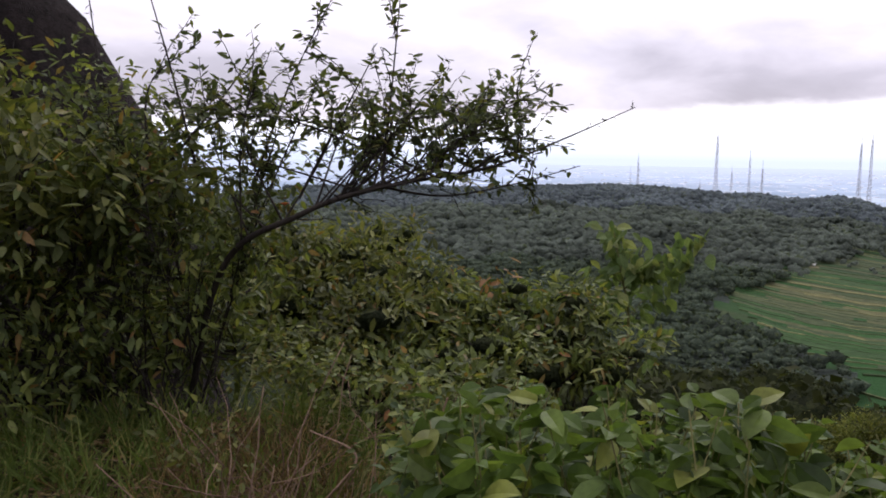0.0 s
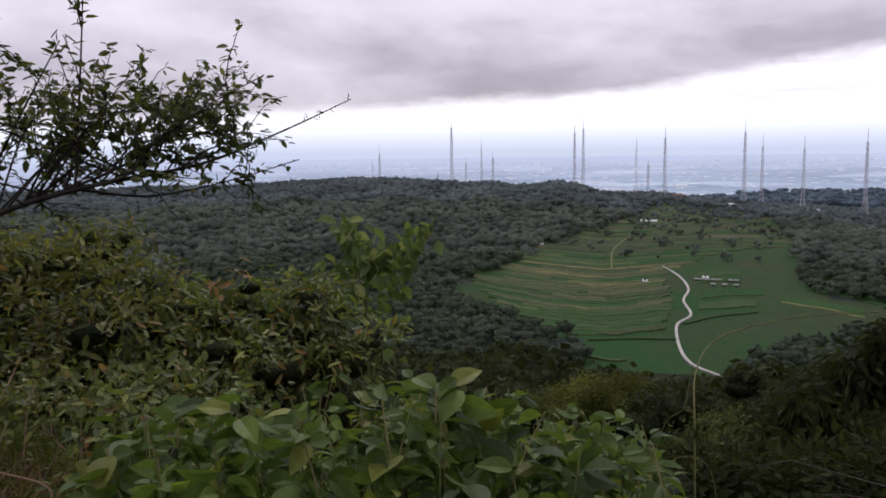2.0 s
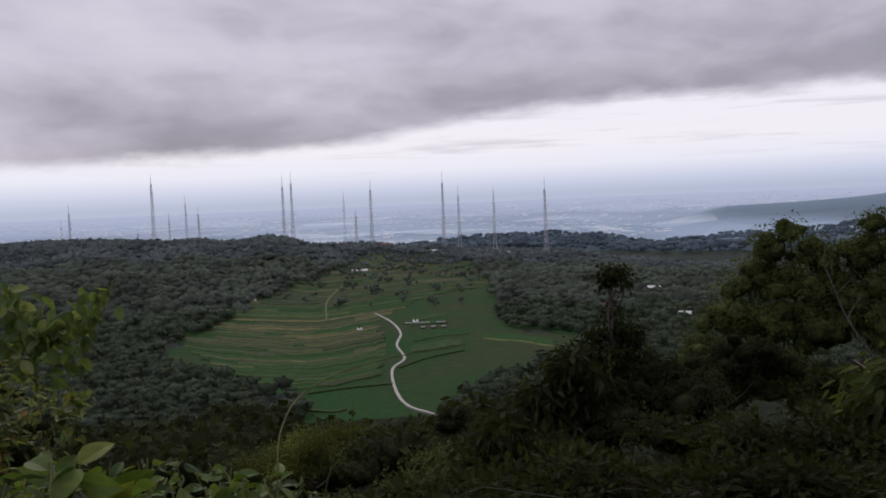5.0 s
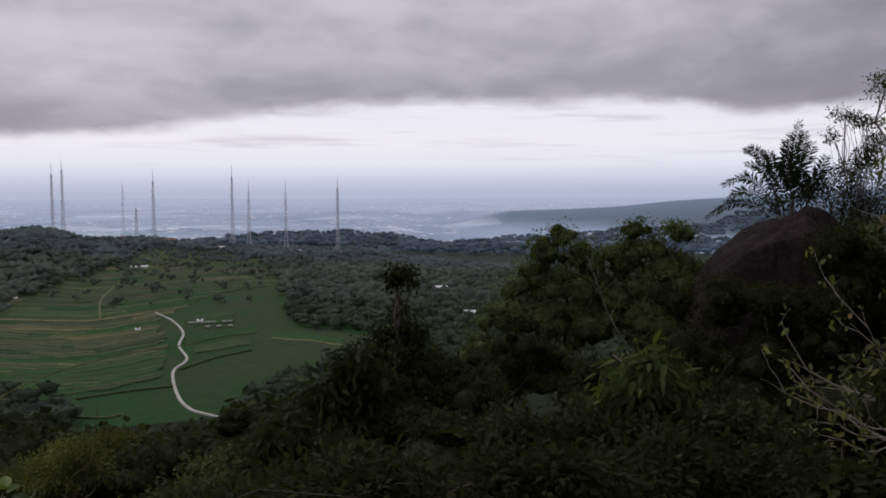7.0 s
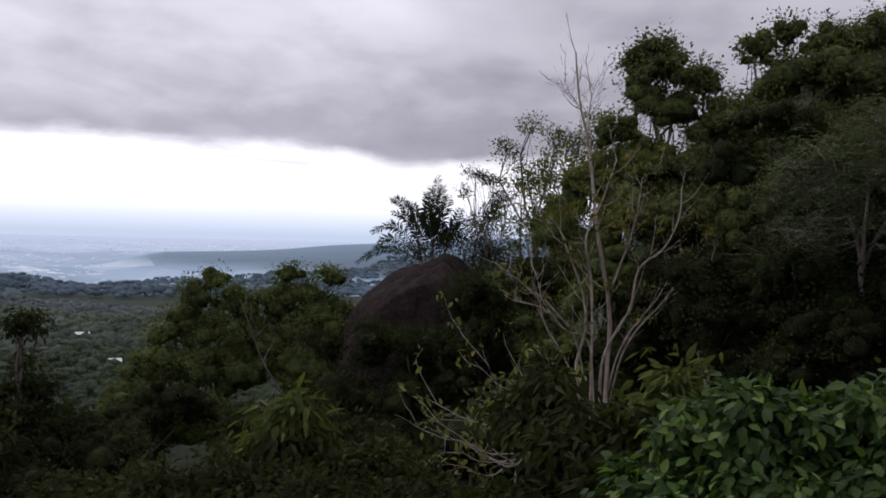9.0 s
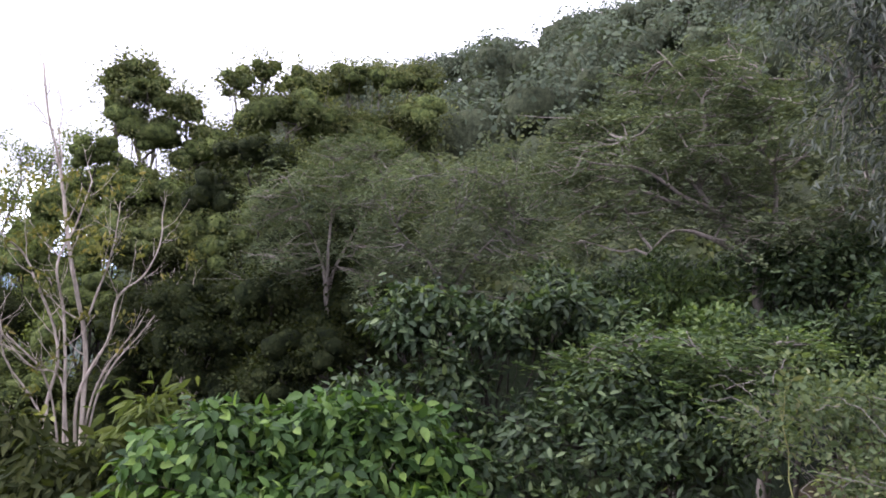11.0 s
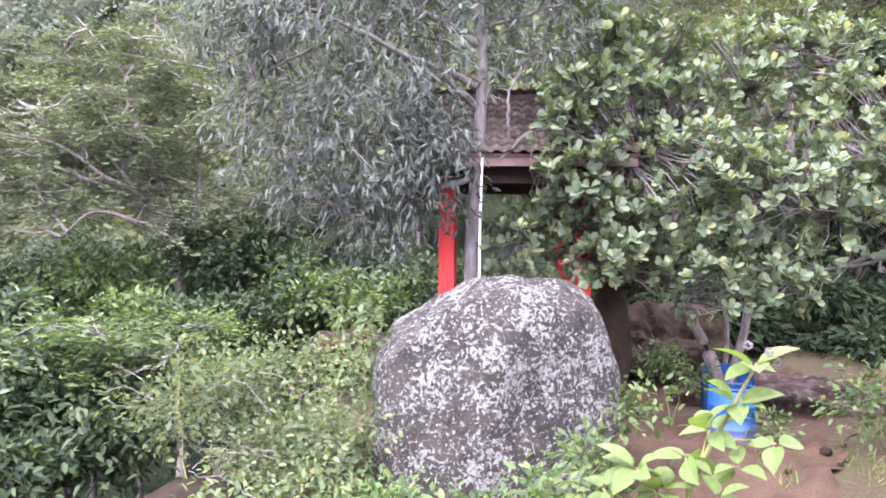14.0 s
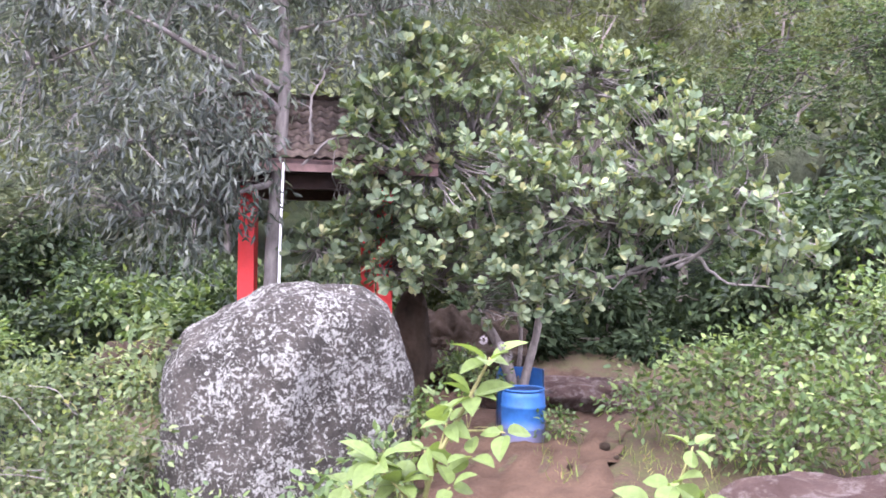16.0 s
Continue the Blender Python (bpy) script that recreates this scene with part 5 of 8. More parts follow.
# ---- thorn shrub by the path ----
def build_thorn():
    rng = np.random.default_rng(41)
    foot = sight(2.5, -15, 5.2)
    foot[2] = ground_at(foot) - 0.1
    ob = thing("thorn_shrub", foot, "arching thorny shrub with small dark leaves and bare twigs", "shrub")
    green = Soup()

    def spur(line, r0, r1, leafy, thorn=True, twig=0.0, wood=None):
        n = len(line)
        whole = wood is None
        wood = wood or Soup()
        spikes = wood
        wood.put(tube(line, np.linspace(r0, r1, n), 5))
        d = np.gradient(line, axis=0)
        size = np.linalg.norm(np.diff(line, axis=0), axis=1).sum()
        if thorn:
            k = int(size / 0.06)
            t = rng.uniform(0.1, 1, k) * (n - 1)
            i = np.minimum(t.astype(int), n - 2)
            p = line[i] + (line[i + 1] - line[i]) * (t - i)[:, None]
            spikes.put(leaves(RHOMB, p, rng.normal(0, 1, (k, 3)), rng.normal(0, 1, (k, 3)), rng.uniform(0.03, 0.07, k), 0.005))
        k = int(size * leafy * 0.85)
        if k:
            t = rng.uniform(0.4 if whole else 0.1, 1, k) * (n - 1)
            i = np.minimum(t.astype(int), n - 2)
            p = line[i] + (line[i + 1] - line[i]) * (t - i)[:, None]
            ax = rng.normal(0, 0.9, (k, 3)) * (1, 1, 0.5) + unit(d[i]) * 0.5 + np.array([0, 0, -0.25])
            f = rng.uniform(0.04, 0.08, k)
            green.put(leaves(OVAL, p + rng.normal(0, 0.012, (k, 3)), ax, rng.normal(0, 0.5, (k, 3)) + np.array([0, 0, 1]), f, f * 0.5))
        if twig:
            for _ in range(int(size * twig)):
                i = rng.integers(int(n * 0.4), n - 1)
                way_ = unit(d[i]) * 0.7 + rng.normal(0, 0.6, 3) + np.array([0, 0, 0.35])
                tip = line[i] + unit(way_) * rng.uniform(0.12, 0.5)
                spur(bend(rng, line[i], tip, 6, 0.08), 0.004, 0.002, 56 if leafy > 3 else 0, thorn, 0, wood)
        if whole:
            part("branch", wood, M["bark_dark"], ob, smooth=True)

    arch = curve([foot, sight(5.1, -8.07, 4.8), sight(10.1, -4.16, 4.5), sight(15.3, -2.13, 4.4), sight(22.1, -0.63, 4.8), sight(26.8, 1.42, 5.2), sight(31.3, 3.65, 5.5)], 60)
    spur(arch[:42], 0.024, 0.009, 3, True, 3.0)
    spur(arch[41:], 0.009, 0.003, 0, True, 0.0)
    spur(curve([sight(15.3, -2.13, 4.4), sight(19.3, -2.67, 4.7), sight(23.7, -1.79, 5.0), sight(28.0, -0.41, 5.3)], 30), 0.008, 0.003, 26, True, 2.0)
    spur(curve([sight(13.3, -2.75, 4.4), sight(18.1, -0.49, 4.6), sight(21.6, 2.52, 4.8), sight(26.1, 5.28, 5.0)], 30), 0.009, 0.003, 30, True, 5.0)
    spur(curve([sight(17.0, -1.8, 4.5), sight(21.0, 1.6, 4.7), sight(25.2, 6.2, 4.9)], 20), 0.006, 0.002, 6, True, 1.2)
    for line, leafy, twig in (([(15.3, -2.13, 4.4), (15.8, 3.8, 4.5), (16.4, 11.5, 4.6)], 22, 3.5), ([(3.8, -1.5, 5.0), (2.3, 5.65, 5.0), (1.0, 11, 5.0)], 2, 0.8),
                              ([(1.8, -1.0, 5.0), (5.6, 4.3, 5.0), (7.6, 7.6, 5.0)], 2, 2.0), ([(7.1, -2.2, 4.9), (9.4, 4.8, 4.9), (12.2, 11.0, 4.9)], 14, 5),
                              ([(2.6, -3.0, 5.1), (-1.2, 3.0, 5.2), (-2.5, 12, 5.2)], 2, 0.8), ([(10.0, -3.0, 4.7), (12.6, 2.6, 4.7), (14.8, 7.2, 4.8)], 4, 1.6),
                              ([(0.8, -1.0, 5.1), (1.0, 4.5, 5.2), (4.0, 7.5, 5.2)], 10, 4)):
        spur(curve([sight(*p) for p in line], 24), 0.009, 0.003, leafy, True, twig)
    for _ in range(40):
        a = rng.uniform(-3, 25)
        e = np.interp(a, (-3, 0, 10, 18, 25), (4.5, 6.3, 6.0, 5.4, 2.5)) * rng.uniform(0.15, 1.0) - 1.0
        tip = sight(a, e, rng.uniform(4.5, 5.8))
        if a > 1 and rng.random() < 0.8 or a > 12:
            s = arch[np.clip(rng.integers(9, 36) if a < 12 else int(18 + (a - 12) * 1.6), 9, 46)]
            spur(curve([s, s * 0.5 + tip * 0.5 + rng.normal(0, 0.09, 3) + np.array([0, 0, 0.04]), tip], 16), 0.007, 0.003, 22, True, 7.0)
            continue
        mid = foot * 0.5 + tip * 0.5 + np.array([rng.normal(0, 0.1), rng.normal(0, 0.1), 0.25])
        spur(curve([foot + rng.normal(0, 0.3, 3) * (1, 1, 0), mid, tip], 22), rng.uniform(0.005, 0.009), 0.003, 16, True, 5.5)
    part("leaves", green, M["leaf_thorn"], ob)


build_thorn()

tree("bush", polar(1, 5.4), lobes_at((-6, -4, 4.9, 0.45, 0.35), (-2.5, -3, 5.0, 0.45, 0.35), (1, -5, 5.0, 0.4, 0.35), (4, -7, 5.0, 0.35, 0.35), (-2, -8.5, 4.9, 0.45, 0.35), (-7, -9.5, 4.8, 0.45, 0.3), (7, -6.5, 5.1, 0.35, 0.3), (3, -11, 4.8, 0.3, 0.25), (1.5, 0.5, 5.2, 0.42, 0.35), (4.5, -1.5, 5.2, 0.4, 0.35), (-1.5, 1.8, 5.3, 0.4, 0.4), (7.2, -3.4, 5.3, 0.35, 0.3), (-4, 3.0, 5.4, 0.4, 0.35)),
     "leaf_shrub", "loose leafy undergrowth around the thorn shrub's foot", "bark_dark", 0.012, 560, 10, 0.1, 0.064, 0.027, OVAL, 0.5, 40, 0.1, 0.9, category="bush", lo=0.4)
tree("bush", polar(-7, 6.0), lobes_at((-11, 1.0, 5.4, 0.75, 0.55), (-8, -3.5, 5.2, 0.85, 0.6), (-5, -1.5, 5.6, 0.7, 0.45), (-2, -5.5, 5.3, 0.8, 0.55), (-9, -10, 5.2, 0.9, 0.6), (-4, -10, 5.2, 0.8, 0.5), (2, -8.5, 5.6, 0.75, 0.5), (-16, -3, 5.2, 0.9, 0.9), (4.5, -11.5, 5.8, 0.6, 0.45), (0.5, -12.5, 5.6, 0.6, 0.4), (6.5, -9.5, 6.0, 0.5, 0.4), (2.5, -14.2, 5.4, 0.6, 0.3), (5.8, -13.6, 5.5, 0.5, 0.3), (-2, -14.4, 5.2, 0.6, 0.3), (-7, -14.2, 5.1, 0.6, 0.3)),
     "leaf_shrub", "dense leafy green bush under the rock", "bark_dark", 0.05, 720, 15, 0.10, 0.076, 0.03, OVAL, 0.5, 42, 0.2, 0.25, category="bush")
tree("bush", polar(-9, 6.4), lobes_at((-12, 6.0, 5.9, 0.5, 0.3), (-9, 3.6, 5.9, 0.6, 0.4), (-6.5, 2.0, 5.9, 0.45, 0.35), (-3.5, -0.6, 6.0, 0.5, 0.35), (-10, 0.5, 4.8, 0.45, 0.35), (-6, -1.5, 4.7, 0.45, 0.35), (-3, -4.2, 4.6, 0.4, 0.3), (0.5, -2.6, 4.6, 0.35, 0.28), (-8, -5.5, 4.6, 0.45, 0.3)),
     "leaf_olive", "light green leafy bush leaning before the rock", "bark_dark", 0.03, 320, 12, 0.12, 0.078, 0.034, OVAL, 0.5, 43, 0.2, 0.4, category="bush")
tree("bush", polar(12, 8.6), lobes_at((8, -7.5, 7.4, 0.6, 0.4), (12, -6.6, 7.6, 0.6, 0.35), (15.4, -6.4, 7.9, 0.5, 0.3), (9, -11.5, 7.0, 0.9, 0.6), (15, -12, 7.0, 1.0, 0.7), (5, -12, 6.8, 0.7, 0.5)),
     "leaf_olive", "rounded olive-green bush on the slope's edge", "bark_dark", 0.06, 520, 16, 0.10, 0.082, 0.033, OVAL, 0.5, 44, 0.25, 0.2, category="bush")
tree("bush", polar(22, 8.2), lobes_at((18, -11.0, 7.4, 0.7, 0.42), (21.5, -10.8, 7.5, 0.7, 0.4), (25.5, -11.2, 7.4, 0.7, 0.4), (29, -12.2, 7.3, 0.6, 0.42), (20, -15, 6.8, 1.0, 0.55), (26, -15.5, 6.7, 1.0, 0.5), (31, -15, 7.0, 0.6, 0.45), (13, -16, 6.4, 0.9, 0.45)),
     "leaf_shrub", "wide shrub with dull green and rusty leaves", "bark_dark", 0.06, 620, 16, 0.10, 0.084, 0.034, OVAL, 0.5, 45, 0.25, 0.2, category="bush")
for a, e, d, leaf, label in ((24.7, -10.6, 7.2, "leaf_pale", "pale yellow-green leafy shoot in the shrub"), (28.1, -13.2, 7.1, "leaf_orange", "withered orange leaves on a shrub shoot"), (23.3, -8.8, 7.4, "leaf_orange", "small rusty-leaved shrub shoot")):
    p = sight(a, e, d)
    tree("shoot", p, [(*p, 0.16, 0.16, 0.13)], leaf, label, "stem", 0.012, 9 if leaf == "leaf_pale" else 5, 3, 0.08, 0.085, 0.05, OVAL, 0.5, int(a * 10), 0.8, 0.6, category="shoot")


# pale sapling with soft drooping leaves
def build_sapling():
    rng = np.random.default_rng(47)
    tip = sight(30.6, -4.9, 8.6)
    foot = np.array([*sight(31.5, -16, 8.4)[:2], 0])
    foot[2] = ground_at(foot) - 0.1
    ob = thing("sapling", foot, "slender sapling with soft pale green drooping leaves", "sapling")
    wood, green = Soup(), Soup()
    main = curve([foot, sight(31.8, -12, 8.5), sight(31.2, -8, 8.5), tip], 20)
    wood.put(tube(main, np.linspace(0.02, 0.005, len(main)), 5))
    for a, e in ((30.6, -5.0), (31.2, -6.5), (32.6, -7.2), (34.2, -7.0), (35.1, -6.0), (33.5, -9.0), (31.0, -9.0), (32.2, -10.3), (33.6, -12.0), (30.4, -7.6), (33.0, -6.9)):
        c = sight(a, e, 8.5 + rng.uniform(-0.3, 0.3))
        s = main[np.argmin(np.linalg.norm(main - c - np.array([0, 0, -0.25]), axis=1))]
        wood.put(tube(bend(rng, s, c, 5, 0.1), np.linspace(0.007, 0.003, 5), 4))
        k = 26
        p = c + rng.normal(0, 0.095, (k, 3))
        f = rng.uniform(0.11, 0.2, k)
        green.put(leaves(OVATE, p, rng.normal(0, 0.5, (k, 3)) + np.array([0, 0, -0.75]), rng.normal(0, 0.7, (k, 3)) + np.array([0, 0, 0.4]), f, f * 0.62))
    part("stem", wood, M["stem"], ob, smooth=True)
    part("leaves", green, M["leaf_sapling"], ob)


build_sapling()


# ---- broad-leaved bush close by ----
def build_broad():
    rng = np.random.default_rng(51)
    foot = polar(36, 2.9)
    foot[2] = ground_at(foot)
    ob = thing("broadleaf_bush", foot, "low bush with large fresh green ovate leaves", "bush")
    for _ in range(470):
        a = rng.uniform(17, 49.5)
        d = rng.uniform(1.75, 3.3)
        top = np.interp(a, (17, 24, 31, 40, 46, 49.5), (-17.5, -15.6, -15.0, -16.1, -17.5, -19.3)) - rng.random() ** 1.3 * 14
        tip = sight(a, top, d)
        if tip[2] < ground_at(tip) + 0.05:
            continue
        base = np.array([*polar(a + rng.normal(0, 3), d + rng.uniform(0, 0.4))[:2], 0])
        base[2] = ground_at(base) - 0.05
        line = bend(rng, base, tip, 7, 0.08, -0.05)
        sprig = Soup().put(tube(line, np.linspace(0.004, 0.002, 7), 4), 1)
        k = rng.integers(11, 19)
        scale = rng.choice((0.5, 0.8, 1.15), p=(0.35, 0.4, 0.25))
        spin = rng.uniform(0, 6.28) + np.arange(k) * 2.4
        ax = np.stack([np.cos(spin), np.sin(spin), rng.uniform(-0.8, 0.6, k)], -1)
        f = rng.uniform(0.05, 0.10, k) * scale
        spot = rng.uniform(0.62, 1, k) ** 0.7 * 6
        low = np.minimum(spot.astype(int), 5)
        p = line[low] + (line[low + 1] - line[low]) * (spot - low)[:, None] + ax * 0.012
        sprig.put(leaves(HEART, p, ax, np.array([0, 0, 1.0]) + rng.normal(0, 0.85, (k, 3)), f, f * rng.uniform(0.5, 0.72, k)))
        part("sprig", sprig, [M["leaf_broad"], M["stem"]], ob)


build_broad()


def tendril(points, r, label, mat="stem"):
    line = curve([sight(*p) for p in points], 40)
    return solo("vine_tendril", Soup().put(tube(line, np.linspace(r, r * 0.6, len(line)), 5)), M[mat], label, "vine", smooth=True, at=line[0])


tendril(((49.5, -21.5, 3.2), (50.4, -18.4, 3.2), (51.4, -17.4, 3.2), (51.7, -15.7, 3.2), (52.0, -13.7, 3.2)), 0.0022, "thin pale upright vine tendril")
tendril(((49.9, -23.5, 2.8), (50.1, -21.4, 2.8), (51.2, -20.4, 2.8), (52.6, -21.0, 2.8), (53.2, -23.5, 2.8)), 0.0024, "thin curled vine tendril")
line = curve([(1.36, 1.16, 0.72), (1.40, 1.20, 1.08), (1.50, 1.27, 1.17), (1.64, 1.31, 1.20), (1.80, 1.26, 1.22), (1.98, 1.18, 1.22)], 40)
solo("vine_tendril", Soup().put(tube(line, np.linspace(0.0018, 0.0009, len(line)), 5)), M["stem"], "long thin pale arching vine tendril", "vine", smooth=True, at=line[0])
tendril(((12.0, -24, 3.0), (14.0, -21.0, 3.1), (11.0, -19.2, 3.4)), 0.006, "bare pale fallen stalk leaning in the grass", "straw")
tendril(((17.8, -27, 2.5), (19.0, -20.0, 2.6), (19.8, -17.0, 2.6)), 0.006, "dry pale stalk standing in the bush", "straw")


g = np.random.default_rng(58)
for _ in range(190):
    a, d = g.uniform(3, 19), g.uniform(2.3, 4.3)
    p = polar(a, d)
    p[2] = ground_at(p) + 0.03
    q = p + np.array([g.normal(0, 0.35), g.normal(0, 0.35), abs(g.normal(0.08, 0.24))])
    solo("dry_stalk", Soup().put(tube(bend(g, p, q, 8, 0.06), np.linspace(0.0045, 0.002, 8), 4)), M["straw"], "dry brown stalk lying in the grass", "stalk", "dry stalks", smooth=True, at=p)


for _ in range(26):
    p = polar(g.uniform(17, 34), g.uniform(2.35, 2.9))
    p[2] = ground_at(p) + 0.02
    q = p + np.array([g.normal(0, 0.22), g.normal(0, 0.22), g.uniform(0.3, 0.62)])
    solo("dry_stalk", Soup().put(tube(bend(g, p, q, 8, 0.07), np.linspace(0.005, 0.002, 8), 4)), M["straw"], "pale dry stalk rising through the leaves", "stalk", "dry stalks", smooth=True, at=p)


# ---- grass ----
def grass(name, label, places, lo, hi, mat, seed, spread=0.5, width=0.007):
    rng = np.random.default_rng(seed)
    k = len(places)
    ax = rng.normal(0, spread, (k, 3)) + np.array([0, 0, 1.0])
    f = rng.uniform(lo, hi, k)
    return solo(name, Soup().put(leaves(BLADE, places, ax, rng.normal(0, 1, (k, 3)), f, width * rng.uniform(0.7, 1.4, k))), M[mat], label, "grass", kind="stuff")


rng = np.random.default_rng(61)
tuft_a, tuft_r = scatter_polar(rng, 760, -24, 16, 2.2, 6.2)
off_path = ((np.abs(tuft_a - 6) > 2.8) | (rng.random(760) < 0.35)) & (np.sin(tuft_a * 0.9) * np.sin(tuft_r * 4.0 + 1.0) > -0.45)
tuft_a, tuft_r = tuft_a[off_path], tuft_r[off_path]
a = np.repeat(tuft_a, 22) + rng.normal(0, 0.55, len(tuft_a) * 22)
r = np.repeat(tuft_r, 22) + rng.normal(0, 0.04, len(tuft_a) * 22)
grass("grass", "uneven green grass beside the footpath", polar(a, r, land(a, r)), 0.08, 0.34, "grass", 62, 1.0, 0.012)
a, r = scatter_polar(rng, 3400, 1, 17, 2.2, 4.8)
grass("dry_grass", "dry straw-coloured stalks and dead twigs", polar(a, r, land(a, r)), 0.12, 0.4, "leaf_dry", 63, 1.0, 0.006)
a, r = scatter_polar(rng, 2600, -6, 16, 2.3, 5.4)
litter = polar(a, r, land(a, r) + 0.035)
solo("leaf_litter", Soup().put(leaves(RHOMB, litter, rng.normal(0, 1, (2600, 3)) * (1, 1, 0.2), rng.normal(0, 0.3, (2600, 3)) + np.array([0, 0, 1]), rng.uniform(0.03, 0.07, 2600), 0.03)),
     M["leaf_dry"], "brown dead leaves on the ground", "litter", kind="stuff")
a, r = scatter_polar(rng, 9000, 58, 176, 1.3, 6.0)
grass("grass", "patchy low grass on the trodden hilltop", polar(a, r, land(a, r)), 0.05, 0.2, "grass", 65, 0.7)
a, r = scatter_polar(rng, 9000, 177, 214, 4.2, 11.5)
keep = (a > np.interp(r, (4.2, 6.5, 8.5, 11), (198, 194, 194.2, 195.5)) + rng.normal(0, 0.7, 9000)) | (a < 180.5) | ((np.abs(a - 189.8) < 1.3) & (r > 7.4) & (r < 9.6))
keep &= rng.random(9000) < 0.5 + 0.5 * np.sin(a * 2.0 + r * 3.0)
grass("grass", "short green grass edging the dirt path", polar(a[keep], r[keep], land(a[keep], r[keep])), 0.05, 0.2, "grass", 64)
tree("weeds", polar(4, 4.2), lobes_at((10, -15.5, 4.6, 0.4, 0.22), (5, -20, 3.6, 0.3, 0.1), (9, -12.5, 5.4, 0.5, 0.3), (-10, -15, 4.6, 0.5, 0.25)),
     "leaf_olive", "low leafy weeds along the footpath", "stem", 0.006, 170, 9, 0.1, 0.036, 0.019, OVAL, 0.1, 66, 0.2, 0.3, category="weeds")
tree("weeds", polar(14, 3.6), lobes_at((11.0, -14.6, 4.6, 0.3, 0.2), (15.5, -15.5, 3.9, 0.3, 0.2), (18.5, -18, 3.3, 0.28, 0.24), (18.5, -22, 2.9, 0.3, 0.2), (20.5, -17.5, 3.4, 0.3, 0.2)),
     "leaf_shrub", "dense green weeds between path and bush", "straw", 0.005, 260, 10, 0.08, 0.042, 0.023, OVAL, 0.1, 67, 0.2, 0.4, category="weeds")
for a, e, d in ((9.1, -3.5, 4.7), (14.0, -25.0, 2.6)):
    c = sight(a, e, d)
    k = 14
    spin = np.arange(k) * 2.4
    ax = np.stack([np.cos(spin), np.sin(spin), np.full(k, 0.6)], -1)
    ob = thing("flower", c - np.array([0, 0, 0.12]), "small bright orange flower on a thin stalk", "flower")
    part("petals", Soup().put(leaves(OVATE, np.repeat(c[None], k, 0), ax, np.repeat([[0, 0, 1.0]], k, 0), 0.035, 0.018)), M["flower_orange"], ob)
    part("stalk", Soup().put(tube(bend(np.random.default_rng(3), c - np.array([0, 0, 0.3]), c, 5), 0.003, 4)), M["stem"], ob)


# ---- trees on the near slope ----
tree("tree", polar(48, 33), lobes_at((43.9, -17.4, 31, 0.7, 0.25), (45.6, -16.9, 31, 0.8, 0.26), (47.4, -16.6, 30, 0.9, 0.26), (49.6, -16.1, 31, 0.8, 0.24), (46.6, -18.0, 30, 1.1, 0.3), (48.6, -17.4, 30, 0.9, 0.3)), "leaf_yellow", "small tree with yellowish feathery foliage", "bark", 0.08, 220, 40, 0.3, 0.24, 0.07, RHOMB, 0.3, 71, 0.4)
cone = [(69.2, -5.75, 30, 0.46, 0.16), (68.6, -6.3, 30, 0.3, 0.14), (69.8, -6.4, 30, 0.3, 0.16), (68.9, -8.6, 30, 0.35, 0.16), (68.2, -9.9, 29.8, 0.55, 0.26), (69.8, -10.0, 29.8, 0.6, 0.28), (66.2, -11.4, 29.6, 0.8, 0.36), (68.9, -11.6, 29.6, 1.1, 0.5), (71.2, -12.6, 29.5, 1.2, 0.6), (67.2, -13.8, 29, 1.5, 0.7), (69.6, -15.4, 28.5, 1.8, 0.8)]
tree("tree", polar(69, 30.5), lobes_at(*cone), "leaf_grove", "slim dark tree with tiered drooping foliage", "bark", 0.12, 340, 34, 0.3, 0.34, 0.12, LANCE, 0.9, 72, 0.62)
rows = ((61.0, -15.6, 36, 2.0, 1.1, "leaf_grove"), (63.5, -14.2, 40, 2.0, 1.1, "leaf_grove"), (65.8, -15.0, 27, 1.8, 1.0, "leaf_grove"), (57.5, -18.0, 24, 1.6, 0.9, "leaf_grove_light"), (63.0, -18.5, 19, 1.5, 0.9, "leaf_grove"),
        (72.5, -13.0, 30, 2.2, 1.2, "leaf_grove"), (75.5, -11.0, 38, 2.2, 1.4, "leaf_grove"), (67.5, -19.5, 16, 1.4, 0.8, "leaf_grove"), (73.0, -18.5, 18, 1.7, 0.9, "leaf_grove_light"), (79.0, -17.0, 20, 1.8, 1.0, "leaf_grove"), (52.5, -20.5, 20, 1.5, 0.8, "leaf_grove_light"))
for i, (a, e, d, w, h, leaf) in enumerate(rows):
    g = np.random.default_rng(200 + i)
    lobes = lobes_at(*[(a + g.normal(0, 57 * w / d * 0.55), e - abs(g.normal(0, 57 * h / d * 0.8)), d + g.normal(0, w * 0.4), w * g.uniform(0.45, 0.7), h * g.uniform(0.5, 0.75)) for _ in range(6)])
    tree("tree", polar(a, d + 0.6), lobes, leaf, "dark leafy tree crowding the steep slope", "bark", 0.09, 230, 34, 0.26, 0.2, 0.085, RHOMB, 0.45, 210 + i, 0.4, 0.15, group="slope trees")
